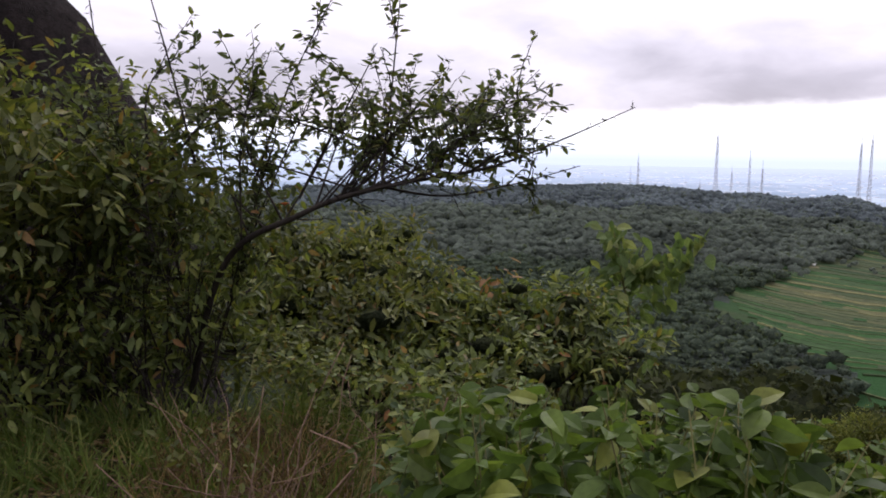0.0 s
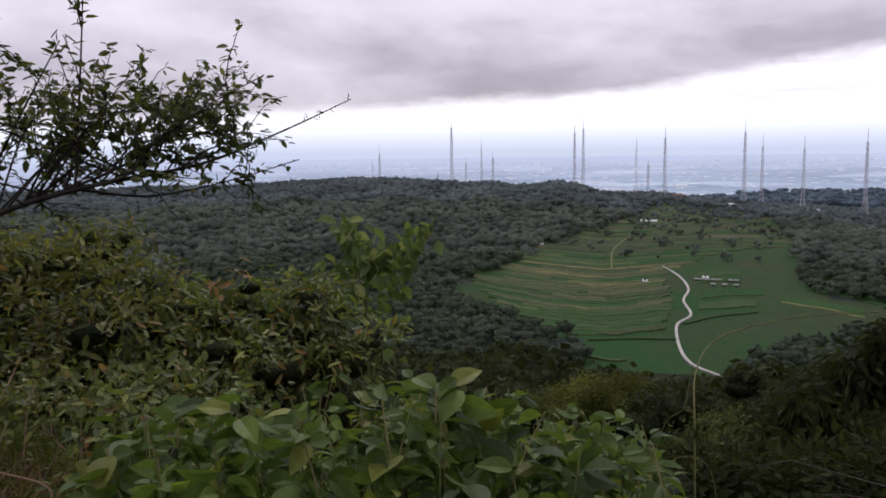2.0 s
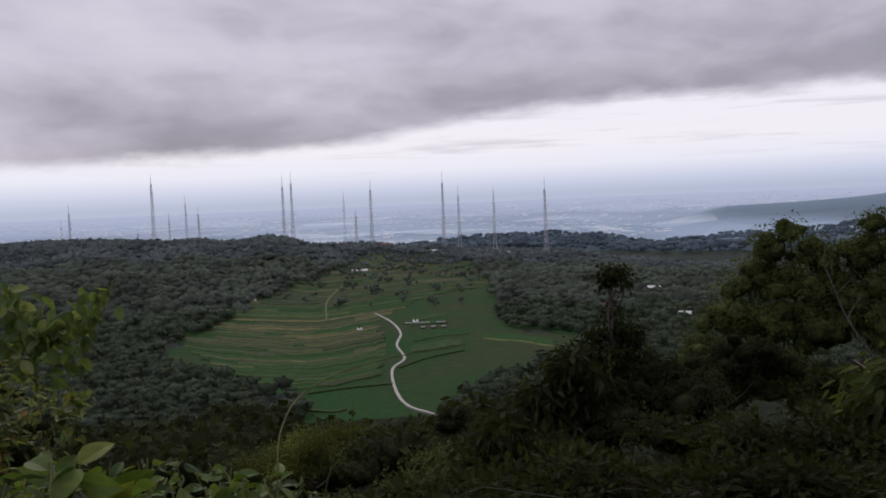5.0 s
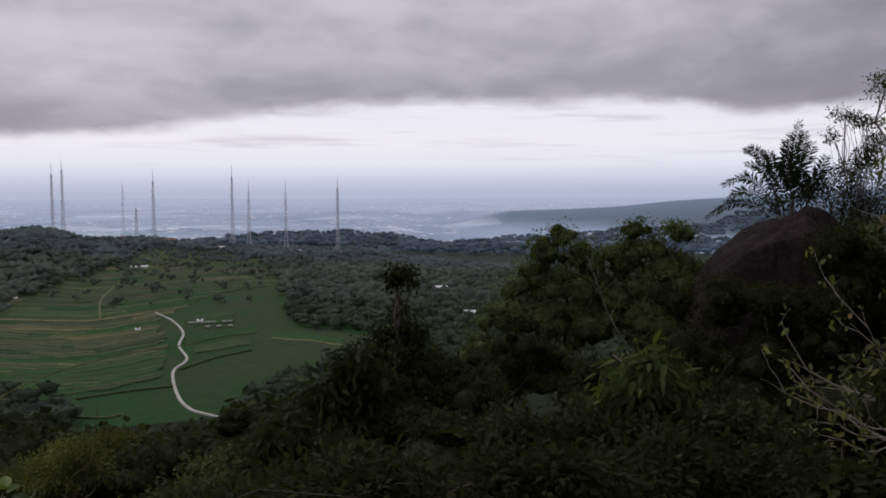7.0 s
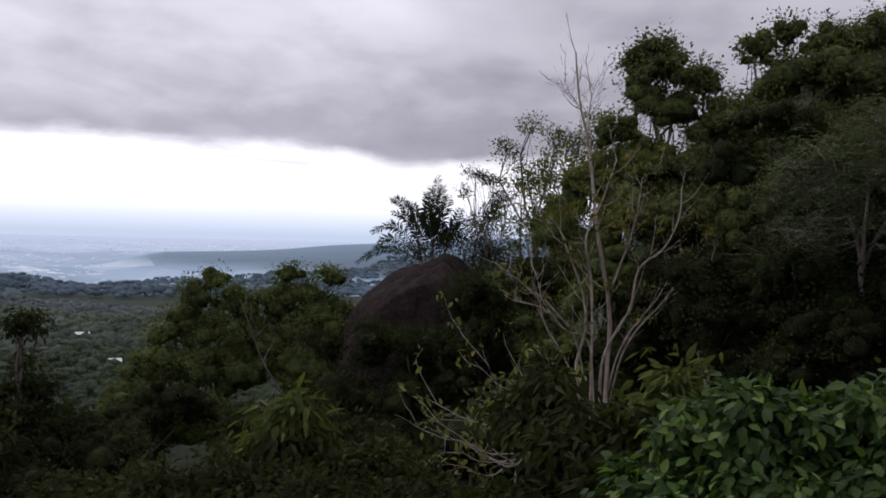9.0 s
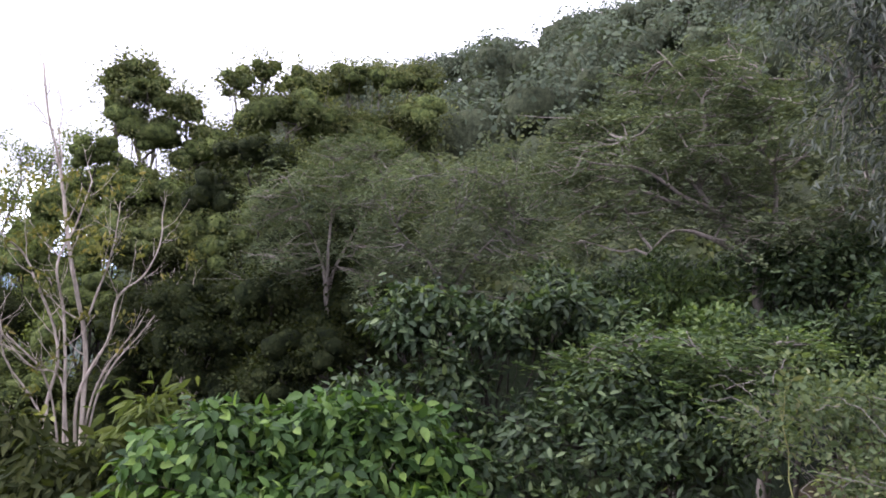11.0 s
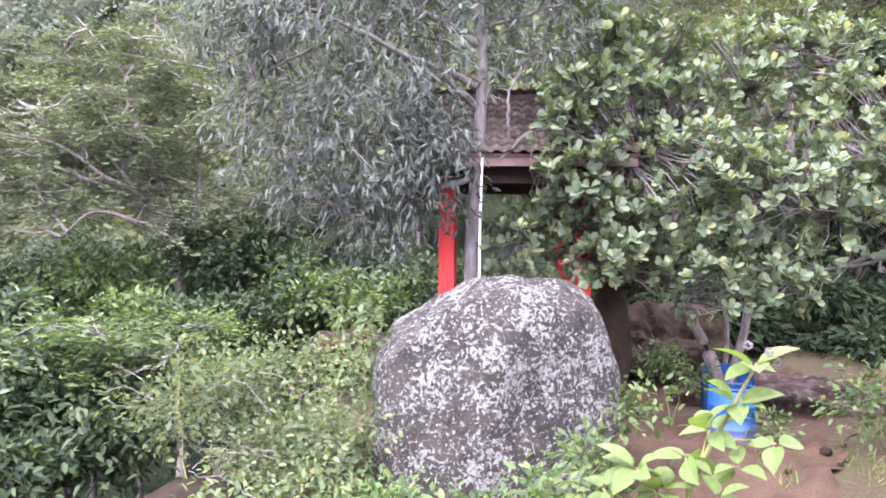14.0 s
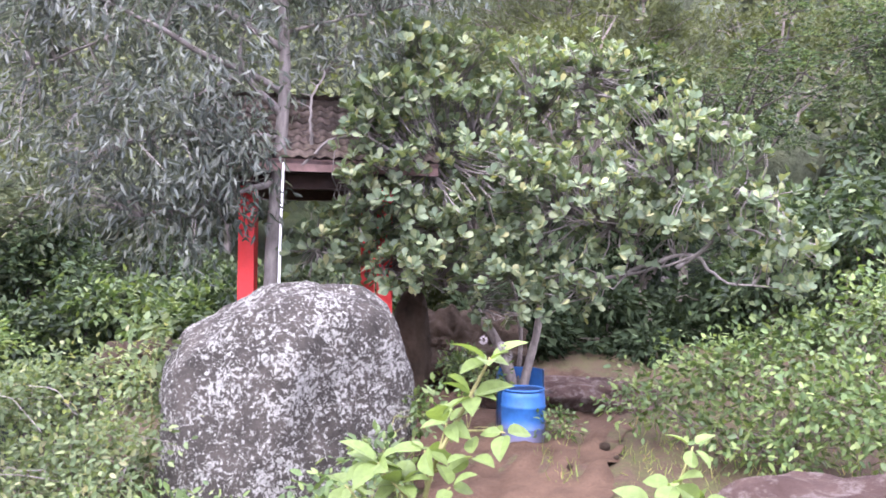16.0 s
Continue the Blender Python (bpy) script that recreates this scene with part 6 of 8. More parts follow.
tree("tree", polar(80.5, 46), lobes_at((80.5, -3.0, 44, 0.9, 0.7), (79.4, -4.6, 44, 1.2, 1.0), (81.8, -4.8, 44, 1.2, 1.0), (78.0, -6.4, 44, 1.5, 1.2), (80.6, -6.6, 43.5, 1.7, 1.3), (83.2, -6.4, 44, 1.3, 1.2), (76.6, -9.0, 43, 1.7, 1.4), (79.6, -9.4, 43, 2.0, 1.5), (82.6, -9.6, 43, 1.9, 1.5), (75.4, -11.8, 41, 1.8, 1.4), (79.5, -13.0, 41, 2.4, 1.5), (76.0, -14.0, 40, 2.0, 1.5)),
     "leaf_grove_light", "upright green tree with a lumpy pointed crown", "bark", 0.16, 820, 32, 0.36, 0.27, 0.12, RHOMB, 0.3, 73, 0.4, 0.12, lo=0.6)
tree("tree", polar(86, 46), lobes_at((85.3, -2.8, 44, 1.0, 0.7), (88.2, -3.0, 44, 0.9, 0.7), (86.7, -4.2, 44, 1.2, 0.9), (84.6, -5.0, 44, 1.3, 1.1), (88.8, -5.0, 44, 1.0, 1.0), (86.8, -6.4, 44, 1.8, 1.3), (84.4, -7.6, 43, 1.6, 1.4), (89.0, -7.6, 43, 1.2, 1.4), (86.8, -10, 42, 2.4, 1.8), (89.5, -12, 40, 2.2, 1.8), (85.5, -14, 40, 2.4, 1.6)),
     "leaf_grove_light", "broad green tree with a lumpy crown", "bark", 0.16, 820, 32, 0.36, 0.27, 0.12, RHOMB, 0.3, 74, 0.4, 0.12, lo=0.6)
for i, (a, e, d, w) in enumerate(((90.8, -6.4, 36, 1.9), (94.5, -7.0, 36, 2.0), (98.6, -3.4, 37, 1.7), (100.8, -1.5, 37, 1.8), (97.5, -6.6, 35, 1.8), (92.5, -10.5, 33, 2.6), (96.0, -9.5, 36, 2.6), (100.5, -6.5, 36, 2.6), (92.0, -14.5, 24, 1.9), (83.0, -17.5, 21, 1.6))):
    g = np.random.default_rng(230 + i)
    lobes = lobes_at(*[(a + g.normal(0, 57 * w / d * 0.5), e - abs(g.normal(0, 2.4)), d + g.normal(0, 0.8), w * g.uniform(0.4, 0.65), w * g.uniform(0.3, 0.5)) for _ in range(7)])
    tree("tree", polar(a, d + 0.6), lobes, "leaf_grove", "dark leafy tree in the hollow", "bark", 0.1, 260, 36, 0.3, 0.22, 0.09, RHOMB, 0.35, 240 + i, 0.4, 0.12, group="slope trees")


# dead leaning stick among the green trees
def dead_branch(points, r, label):
    line = curve([sight(*p) for p in points], 20)
    soup = Soup().put(tube(line, np.linspace(r, r * 0.3, len(line)), 6))
    g = np.random.default_rng(int(points[0][0]))
    for i in (6, 10, 13, 16):
        soup.put(tube(bend(g, line[i], line[i] + np.array([g.normal(0, 0.4), g.normal(0, 0.4), 0.9]) * r * 18, 5, 0.1), np.linspace(r * 0.5, r * 0.15, 5), 5))
    return solo("dead_branch", soup, M["bark_grey"], label, "branch", smooth=True, at=line[0])


dead_branch(((85.4, -11.4, 40), (83.8, -8.8, 40), (82.9, -6.5, 40), (82.3, -4.8, 40)), 0.055, "bare grey dead branch among green leaves")


# ---- palm and bamboo behind the rock ----
def frond(rng, line, wood, green, leaflet, hang, rib=0.035):
    """A feather leaf: a rib along line, leaflets down both sides."""
    n = len(line)
    wood.put(tube(line, np.linspace(rib, rib * 0.3, n), 4))
    d = unit(np.gradient(line, axis=0))
    k = int(np.linalg.norm(np.diff(line, axis=0), axis=1).sum() / 0.12)
    s = np.linspace(0.2, 0.99, k) * (n - 1)
    i = np.minimum(s.astype(int), n - 2)
    p = line[i] + (line[i + 1] - line[i]) * (s - i)[:, None]
    out = unit(np.stack([p[:, 0], p[:, 1], 0 * p[:, 0]], -1))
    side = unit(np.cross(d[i], out) + 1e-6)
    f = leaflet * (0.35 + 0.65 * np.sin(np.linspace(0.7, 2.9, k))) * rng.uniform(0.8, 1.2, k)
    for sg in (-1, 1):
        ax = side * sg + d[i] * 0.75 + np.array([0, 0, -hang]) + rng.normal(0, 0.16, (k, 3))
        green.put(leaves(LANCE, p, ax, out + rng.normal(0, 0.4, (k, 3)), f, f * 0.2))


def build_fronds(name, base, rows, label, category, seed, leaflet, hang):
    rng = np.random.default_rng(seed)
    foot = sight(*base)
    foot[2] = ground_at(foot)
    ob = thing(name, foot, label, category)
    low = sight(*base)
    part("trunk", Soup().put(tube(bend(rng, foot, low, 6, 0.03), np.linspace(0.16, 0.1, 6), 7)), M["bark"], ob, smooth=True)
    for row in rows:
        wood, green = Soup(), Soup()
        frond(rng, curve([low] + [sight(*p) for p in row], 20), wood, green, leaflet, hang)
        f = part("frond", green, M["leaf_palm"], ob)
        part("rib", wood, M["bark_dark"], f)


build_fronds("palm", (95.3, -0.6, 47), (((95.3, 1.8, 47), (95.6, 4.5, 47)), ((94.9, 1.4, 47), (94.8, 3.2, 47)), ((95.9, 1.4, 47), (96.4, 3.1, 47)), ((95.6, 1.6, 47.4), (95.9, 3.8, 47.6)), ((95.0, 1.4, 46.6), (95.1, 3.7, 46.4)), ((94.4, 0.8, 47), (93.9, 2.3, 47)), ((96.6, 0.8, 47), (97.2, 2.2, 47))),
             "young palm with upright feathery fronds", "palm", 81, 0.55, 0.1)
build_fronds("bamboo", (94.6, -1.6, 45), (((93.7, 1.4, 45), (93.0, 2.6, 45), (92.3, 2.7, 45)), ((93.3, 0.4, 45), (92.2, 0.9, 45), (91.0, 0.4, 45)), ((94.0, 0.6, 45), (93.3, 1.6, 45), (92.4, 1.8, 45)), ((92.8, -0.8, 44.6), (91.4, -0.9, 44.4), (90.0, -1.8, 44.2)),
             ((94.1, 0.9, 45), (93.9, 2.2, 45), (93.4, 2.5, 45)), ((93.0, -0.2, 45), (92.0, 0.0, 44.8), (91.4, -0.6, 44.6))), "clump of dark arching bamboo over the rock", "bamboo", 82, 0.42, 0.5)
tree("tree", polar(97.5, 48), lobes_at((97.2, 0.5, 47, 0.9, 0.7), (98.6, 0.8, 47, 1.1, 0.8), (94.6, -0.8, 47.5, 1.1, 0.8), (96.4, -0.2, 47.5, 1.4, 0.8), (98.8, -1.0, 47, 1.5, 1.2), (100.6, -1.0, 46, 1.6, 1.4), (99.5, -3.6, 45, 2.0, 1.4)), "leaf_grove", "rounded dark tree behind the rock", "bark", 0.15, 260, 40, 0.34, 0.26, 0.11, RHOMB, 0.3, 84, 0.5)
tree("tree", polar(99.5, 47), lobes_at((98.2, 4.7, 46, 0.7, 0.35), (99.4, 4.2, 46, 0.8, 0.4), (100.6, 3.0, 46, 0.9, 0.5), (97.6, 3.4, 46, 0.5, 0.3), (99.6, 2.0, 46, 1.0, 0.5)), "leaf_grove", "open-crowned tree with dark leaf tufts", "bark", 0.11, 80, 30, 0.26, 0.26, 0.11, RHOMB, 0.3, 85, 0.3, 0.7)
tree("tree", polar(102.5, 45), lobes_at((102.0, 7.9, 44, 0.8, 0.5), (100.4, 6.4, 44, 0.9, 0.5), (106.8, 8.4, 44, 0.9, 0.6), (103.6, 6.6, 44, 1.3, 0.8), (105.4, 6.9, 44, 1.2, 0.8), (101.8, 4.2, 43, 1.7, 1.0), (104.6, 4.0, 43, 2.0, 1.2), (102.5, 1.0, 42, 2.4, 1.3), (106, 0.5, 42, 2.6, 1.6)),
     "leaf_grove_light", "tall tree with airy tufted green crown", "bark_grey", 0.16, 420, 26, 0.34, 0.28, 0.12, RHOMB, 0.3, 86, 0.4, 0.3, lo=0.7, hi=1.25)
tree("tree", polar(110.5, 45), lobes_at((108.9, 12.5, 44, 1.0, 0.75), (110.2, 13.2, 44, 1.2, 0.8), (111.4, 12.6, 44, 0.9, 0.7), (110.3, 11.8, 43.6, 1.4, 0.9), (112.4, 11.2, 43.6, 1.2, 0.8), (113.6, 11.0, 44, 1.5, 1.0), (109.2, 10.4, 43, 1.6, 1.0), (111.5, 9.2, 43, 2.2, 1.3), (114.4, 8.4, 43, 2.0, 1.3), (110.0, 5.5, 42, 2.6, 1.6), (113.8, 4.5, 42, 2.8, 1.8), (111.0, 1.0, 41, 3.0, 1.8)),
     "leaf_canopy", "big dark spreading tree on the hillside", "bark", 0.2, 520, 30, 0.45, 0.36, 0.16, RHOMB, 0.3, 87, 0.4, 0.2, lo=0.7, hi=1.12)
tree("tree", polar(118, 47), lobes_at((116.8, 13.0, 46, 1.3, 0.9), (118.6, 13.8, 46, 1.0, 0.8), (120.6, 13.2, 46, 1.4, 0.9), (117.8, 10.5, 45, 2.4, 1.4), (121.2, 11.0, 45, 2.2, 1.4), (117.0, 7.0, 44, 2.6, 1.6), (120.6, 6.6, 44, 2.8, 1.8), (118.5, 3.0, 42, 3.2, 1.8)),
     "leaf_canopy", "big dark spreading tree on the hillside", "bark", 0.2, 480, 30, 0.45, 0.36, 0.16, RHOMB, 0.3, 88, 0.4, 0.15, lo=0.7, hi=1.12)
tree("tree", polar(124, 50), lobes_at((122.6, 12.9, 49, 1.6, 1.0), (124.6, 13.5, 49, 1.6, 1.0), (127.0, 13.4, 49, 1.6, 1.1), (129.2, 13.6, 50, 1.5, 1.0), (129.5, 10.5, 49, 2.6, 1.6), (123.0, 9.8, 48, 2.6, 1.6), (126.4, 9.6, 48, 2.6, 1.6), (124.5, 6.4, 46, 3.2, 1.8)), "leaf_canopy", "rounded green tree on the hillside", "bark_grey", 0.2, 620, 28, 0.45, 0.36, 0.16, RHOMB, 0.3, 89, 0.4, 0.15)


# the darker rows hold the hollow's shade in their leaf colour
for i, (a, e, d, w, leaf) in enumerate(((113.5, 1.5, 30, 2.3, "leaf_canopy"), (118.0, 2.5, 29, 2.4, "leaf_grove"), (122.5, 1.0, 27, 2.2, "leaf_grove"), (127.0, 3.0, 30, 2.2, "leaf_canopy"), (115.5, -4.5, 25, 2.0, "leaf_grove"), (120.0, -4.0, 24, 2.0, "leaf_grove"), (124.5, -4.0, 23, 1.8, "leaf_grove"), (111.0, -4.5, 29, 1.8, "leaf_grove"), (103.0, -3.5, 40, 2.6, "leaf_grove_light"), (107.0, -1.0, 40, 3.0, "leaf_grove_light"), (108.5, 4.5, 41, 2.8, "leaf_grove_light"), (104.5, 2.0, 41, 2.2, "leaf_grove_light"), (104.5, -8.5, 32, 2.0, "leaf_grove_light"))):
    g = np.random.default_rng(260 + i)
    lobes = lobes_at(*[(a + g.normal(0, 57 * w / d * 0.5), e + g.normal(0, 57 * w / d * 0.45), d + g.normal(0, 0.8), w * g.uniform(0.4, 0.65), w * g.uniform(0.3, 0.5)) for _ in range(9)])
    tree("tree", polar(a, d + 0.6), lobes, leaf, "dense tree with dull olive-green foliage", "bark_dark", 0.1, 330, 26, 0.32, 0.24, 0.1, RHOMB, 0.35, 270 + i, 0.4, 0.12, group="trees in the hollow")


# ---- bare pale-stemmed tree ----
def build_bare():
    rng = np.random.default_rng(91)
    foot = np.array([*sight(107, -9.5, 26)[:2], 0])
    foot[2] = ground_at(foot) - 0.2
    ob = thing("bare_tree", foot, "many-stemmed nearly leafless tree with pale bark", "tree")
    green = Soup()

    def grow(wood, line, r, level):
        """A crooked stem with forking side twigs, each bending upwards."""
        n_ = len(line)
        wood.put(tube(line, np.linspace(r, r * 0.35, n_), 6 if level == 0 else 4))
        for i in range(int(n_ * 0.25), n_, 2):
            d = unit(line[i] - line[i - 1])
            out = rng.normal(0, 0.55, 3) * (1, 1, 0.4) + d * 0.7 + np.array([0, 0, 0.45])
            reach = rng.uniform(0.5, 1.5) * (1.0 if level == 0 else 0.45)
            end = line[i] + unit(out) * reach
            mid = (line[i] + end) / 2 + np.array([0, 0, -0.1]) * reach
            side = curve([line[i], mid, end], 8) + np.cumsum(rng.normal(0, 0.012, (8, 3)), 0)
            small = r * (0.42 if level == 0 else 0.5) * (1 - 0.5 * i / n_)
            if level == 0 and rng.random() < 0.75:
                grow(wood, side, max(small, 0.009), 1)
            else:
                wood.put(tube(side, np.linspace(max(small, 0.008), 0.004, 8), 4))
            if rng.random() < 0.14 and end[2] < 4.5:
                k = 8
                f = rng.uniform(0.16, 0.30, k)
                green.put(leaves(LANCE, end + rng.normal(0, 0.1, (k, 3)), rng.normal(0, 0.6, (k, 3)) + np.array([0, 0, -0.4]), rng.normal(0, 1, (k, 3)), f, f * 0.38))

    stems = (((107.64, -8.95), (107.73, -4.5), (106.96, 0.0), (106.4, 3.8), (106.0, 6.9), (105.3, 9.9), (105.0, 12.9)), ((106.0, 6.9), (105.9, 9.2), (106.2, 10.9)), ((105.6, 8.9), (104.6, 10.2), (104.0, 11.3)),
             ((105.6, -9.3), (106.1, -5.9), (105.85, -3.5), (104.8, -0.7), (104.1, 1.0), (103.1, 2.0), (102.2, 2.8)), ((107.3, -8.3), (108.9, -4.5), (109.5, -1.7), (111.0, -0.3), (111.9, 1.8), (112.0, 3.9)),
             ((105.6, -7.6), (103.5, -4.5), (101.85, -3.2), (99.9, -1.8)), ((108.3, -7.9), (110.3, -4.5), (111.6, -2.3), (112.3, -1.3)), ((106.6, -7.6), (106.5, -3.1), (106.1, 0.3), (107.1, 2.8), (107.9, 5.6)),
             ((107.7, -3.1), (108.8, 0.0), (109.3, 1.8), (109.6, 4.6)), ((106.3, -7.25), (104.55, -5.9), (103.2, -4.5), (101.2, -3.9)), ((108.6, -7.6), (111.0, -4.1), (112.6, -2.0), (113.3, -0.7)), ((105.1, -8.95), (103.2, -5.6), (102.8, -3.5), (102.15, -1.8)))
    thick = (0.085, 0.026, 0.022, 0.058, 0.056, 0.04, 0.04, 0.058, 0.04, 0.035, 0.04, 0.038)
    for path, r in zip(stems, thick):
        way_ = [sight(a, e, 26 + rng.normal(0, 0.25) * (i > 0)) for i, (a, e) in enumerate(path)]
        if path[0][1] < -7:
            way_ = [foot + np.array([rng.normal(0, 0.3), rng.normal(0, 0.3), 0])] + way_
        line = curve(way_, 30)
        wood = Soup()
        grow(wood, line + np.cumsum(rng.normal(0, 0.01, line.shape), 0), r, 0)
        part("stem", wood, M["bark_pale"], ob, smooth=True)
    for _ in range(46):
        c = sight(rng.uniform(102.5, 109.5), rng.uniform(1.0, 6.4), 26 + rng.normal(0, 0.6))
        k = 12
        f = rng.uniform(0.12, 0.24, k)
        green.put(leaves(LANCE, c + rng.normal(0, 0.16, (k, 3)), rng.normal(0, 0.6, (k, 3)) + np.array([0, 0, -0.3]), rng.normal(0, 1, (k, 3)), f, f * 0.4))
    part("leaves", green, M["leaf_withered"], ob, "few withered yellow-green leaves")


build_bare()


# low shrubs with bare pale branches in front of it
def build_twiggy(name, foot_a, foot_e, d, tips, leaf, label, seed, r=0.03, leafy=8, length=0.16):
    rng = np.random.default_rng(seed)
    foot = np.array([*sight(foot_a, foot_e, d)[:2], 0])
    foot[2] = ground_at(foot) - 0.15
    ob = thing(name, foot, label, "shrub")
    fork = sight(foot_a, foot_e, d)
    wood, green = Soup(), Soup()
    wood.put(tube(bend(rng, foot, fork, 5, 0.05), np.linspace(r * 1.6, r * 1.2, 5), 6))
    for a, e in tips:
        tip = sight(a, e, d + rng.normal(0, 0.4))
        line = bend(rng, fork, tip, 8, 0.1, 0.06)
        wood.put(tube(line, np.linspace(r, r * 0.2, 8), 5))
        for i in (3, 4, 5, 6, 7):
            end = line[i] + unit(line[i] - line[i - 1] + rng.normal(0, 0.4, 3) * np.linalg.norm(line[1] - line[0])) * rng.uniform(0.2, 0.6)
            wood.put(tube(bend(rng, line[i], end, 4, 0.1), np.linspace(r * 0.3, r * 0.1, 4), 4))
            k = rng.poisson(leafy)
            if k:
                f = rng.uniform(0.6, 1.2, k) * length
                green.put(leaves(OVAL, end + rng.normal(0, 0.12, (k, 3)), rng.normal(0, 0.7, (k, 3)) + np.array([0, 0, -0.3]), rng.normal(0, 0.6, (k, 3)) + np.array([0, 0, 1]), f, f * 0.5))
    part("framework", wood, M["bark_pale"], ob, smooth=True)
    part("leaves", green, M[leaf], ob)


build_twiggy("shrub", 104.6, -14.0, 18, ((94.4, -8.6), (96.6, -14.8), (95.1, -11.6), (96.8, -5.5), (98.0, -8.6), (100.8, -7.7), (102.1, -10.4), (97.4, -12.6), (99.4, -11.2), (105.6, -9.4), (103.4, -8.8)), "leaf_olive", "shrub of bare pale branches with few leaves", 92, 0.027, 5, 0.2)
build_twiggy("shrub", 101.6, -15.5, 17, ((96.0, -13.4), (98.6, -12.4), (97.0, -15.6), (100.6, -10.6), (102.4, -11.8), (99.0, -14.6), (94.2, -12.2)), "leaf_olive", "shrub of bare pale branches with few leaves", 93, 0.02, 4, 0.18)
build_twiggy("shrub", 114.0, -8.9, 25, ((113.4, -2.3), (114.2, -0.5), (115.4, -1.6), (112.8, -4.6), (115.8, -4.0)), "leaf_canopy", "thin pale-stemmed shrub with leafy tips", 94, 0.05, 5, 0.24)


# plants with long drooping leaves
for i, (a, e, d, w, leaf, label) in enumerate(((85.9, -12.4, 16, 0.8, "leaf_grove_light", "leafy plant with long drooping leaves"), (85.4, -15.0, 15.6, 1.1, "leaf_grove", "leafy plant with long drooping leaves"),
                                               (103.5, -10.2, 14, 0.6, "leaf_grove", "leafy plant with long drooping leaves"), (112.3, -9.4, 12.5, 0.5, "leaf_grove_light", "young plant with fresh hanging leaves"),
                                               (106.0, -12.4, 12.5, 0.7, "leaf_grove", "leafy plant with long drooping leaves"), (66.0, -12.2, 22, 0.8, "leaf_grove", "young plant with hanging pale leaves"), (61.2, -17.0, 15, 0.6, "leaf_grove", "young plant with hanging pale leaves"))):
    tree("drooping_plant", sight(a, e, d), lobes_at((a, e, d, w * 0.6, w * 0.4), (a + 1.2, e - 1.6, d, w * 0.7, w * 0.4), (a - 1.4, e - 2.0, d, w * 0.7, w * 0.4)), leaf, label, "bark", 0.04, 60, 12, 0.3, 0.04 * d, 0.0095 * d, LANCE, 1.0, 95 + i, 0.5, 0.5, group="drooping plants", category="plant")
tree("bush", polar(91, 13.5), lobes_at((88.0, -18.2, 12.6, 0.8, 0.35), (91.5, -18.0, 12.8, 0.9, 0.4), (94.5, -18.6, 12.4, 0.8, 0.4), (84.5, -19.5, 12.0, 0.9, 0.4)), "leaf_grove", "low green bush in the hollow", "bark", 0.05, 260, 22, 0.16, 0.13, 0.055, RHOMB, 0.2, 101, 0.4, category="bush")
tree("bush", polar(84, 15), lobes_at((82, -17, 14.5, 1.0, 0.6), (86, -18, 14, 1.1, 0.6), (90, -16.5, 15, 1.1, 0.6), (78, -18, 14, 1.0, 0.6), (94, -17, 15, 1.0, 0.6), (88, -13.5, 22, 1.4, 0.8), (84, -13.5, 24, 1.5, 0.9)), "leaf_grove", "dense dark bushes filling the hollow", "bark", 0.05, 420, 24, 0.24, 0.17, 0.075, RHOMB, 0.3, 105, 0.4, 0.1, category="bush")
tree("bush", polar(80, 11), lobes_at((70, -20.5, 10.2, 1.0, 0.4), (76, -20.0, 10.6, 1.0, 0.4), (81, -19.6, 10.6, 0.9, 0.4), (64, -21.0, 10.0, 1.0, 0.4), (58, -22, 9.6, 1.0, 0.5)), "leaf_grove", "dark low bushes along the slope's edge", "bark", 0.05, 420, 22, 0.2, 0.14, 0.065, RHOMB, 0.3, 102, 0.4, category="bush")
tree("bush", polar(106, 13.4), lobes_at((105.5, -14.0, 13.2, 0.8, 0.6), (104, -18, 12, 1.0, 0.5), (108.5, -14.4, 12.5, 0.7, 0.5), (111, -13.2, 12, 0.7, 0.5), (110, -17, 11, 0.9, 0.5), (99.5, -19.5, 12, 0.9, 0.4)), "leaf_grove", "dark broad-leaved bush in the hollow", "bark", 0.06, 420, 18, 0.18, 0.19, 0.085, LANCE, 0.7, 103, 0.4, category="bush")
tree("bush", polar(121, 9.6), lobes_at((113.0, -13.0, 8.6, 0.6, 0.36), (116.5, -11.9, 8.6, 0.65, 0.36), (120.5, -11.5, 8.6, 0.6, 0.36), (124.0, -10.6, 8.6, 0.55, 0.36), (127.0, -10.2, 8.5, 0.5, 0.34), (129.2, -13.0, 8.4, 0.45, 0.3), (112, -17, 8.2, 0.8, 0.4), (118, -16, 8.2, 0.9, 0.4), (124, -15.5, 8.2, 0.9, 0.4), (129, -17, 8.0, 0.8, 0.4)),
     "leaf_fresh", "broad hedge-like bush with bright green leaves", "bark", 0.06, 900, 17, 0.14, 0.125, 0.07, OVATE, 0.8, 104, 0.35, 0.2, category="bush", lo=0.55, hi=1.3)


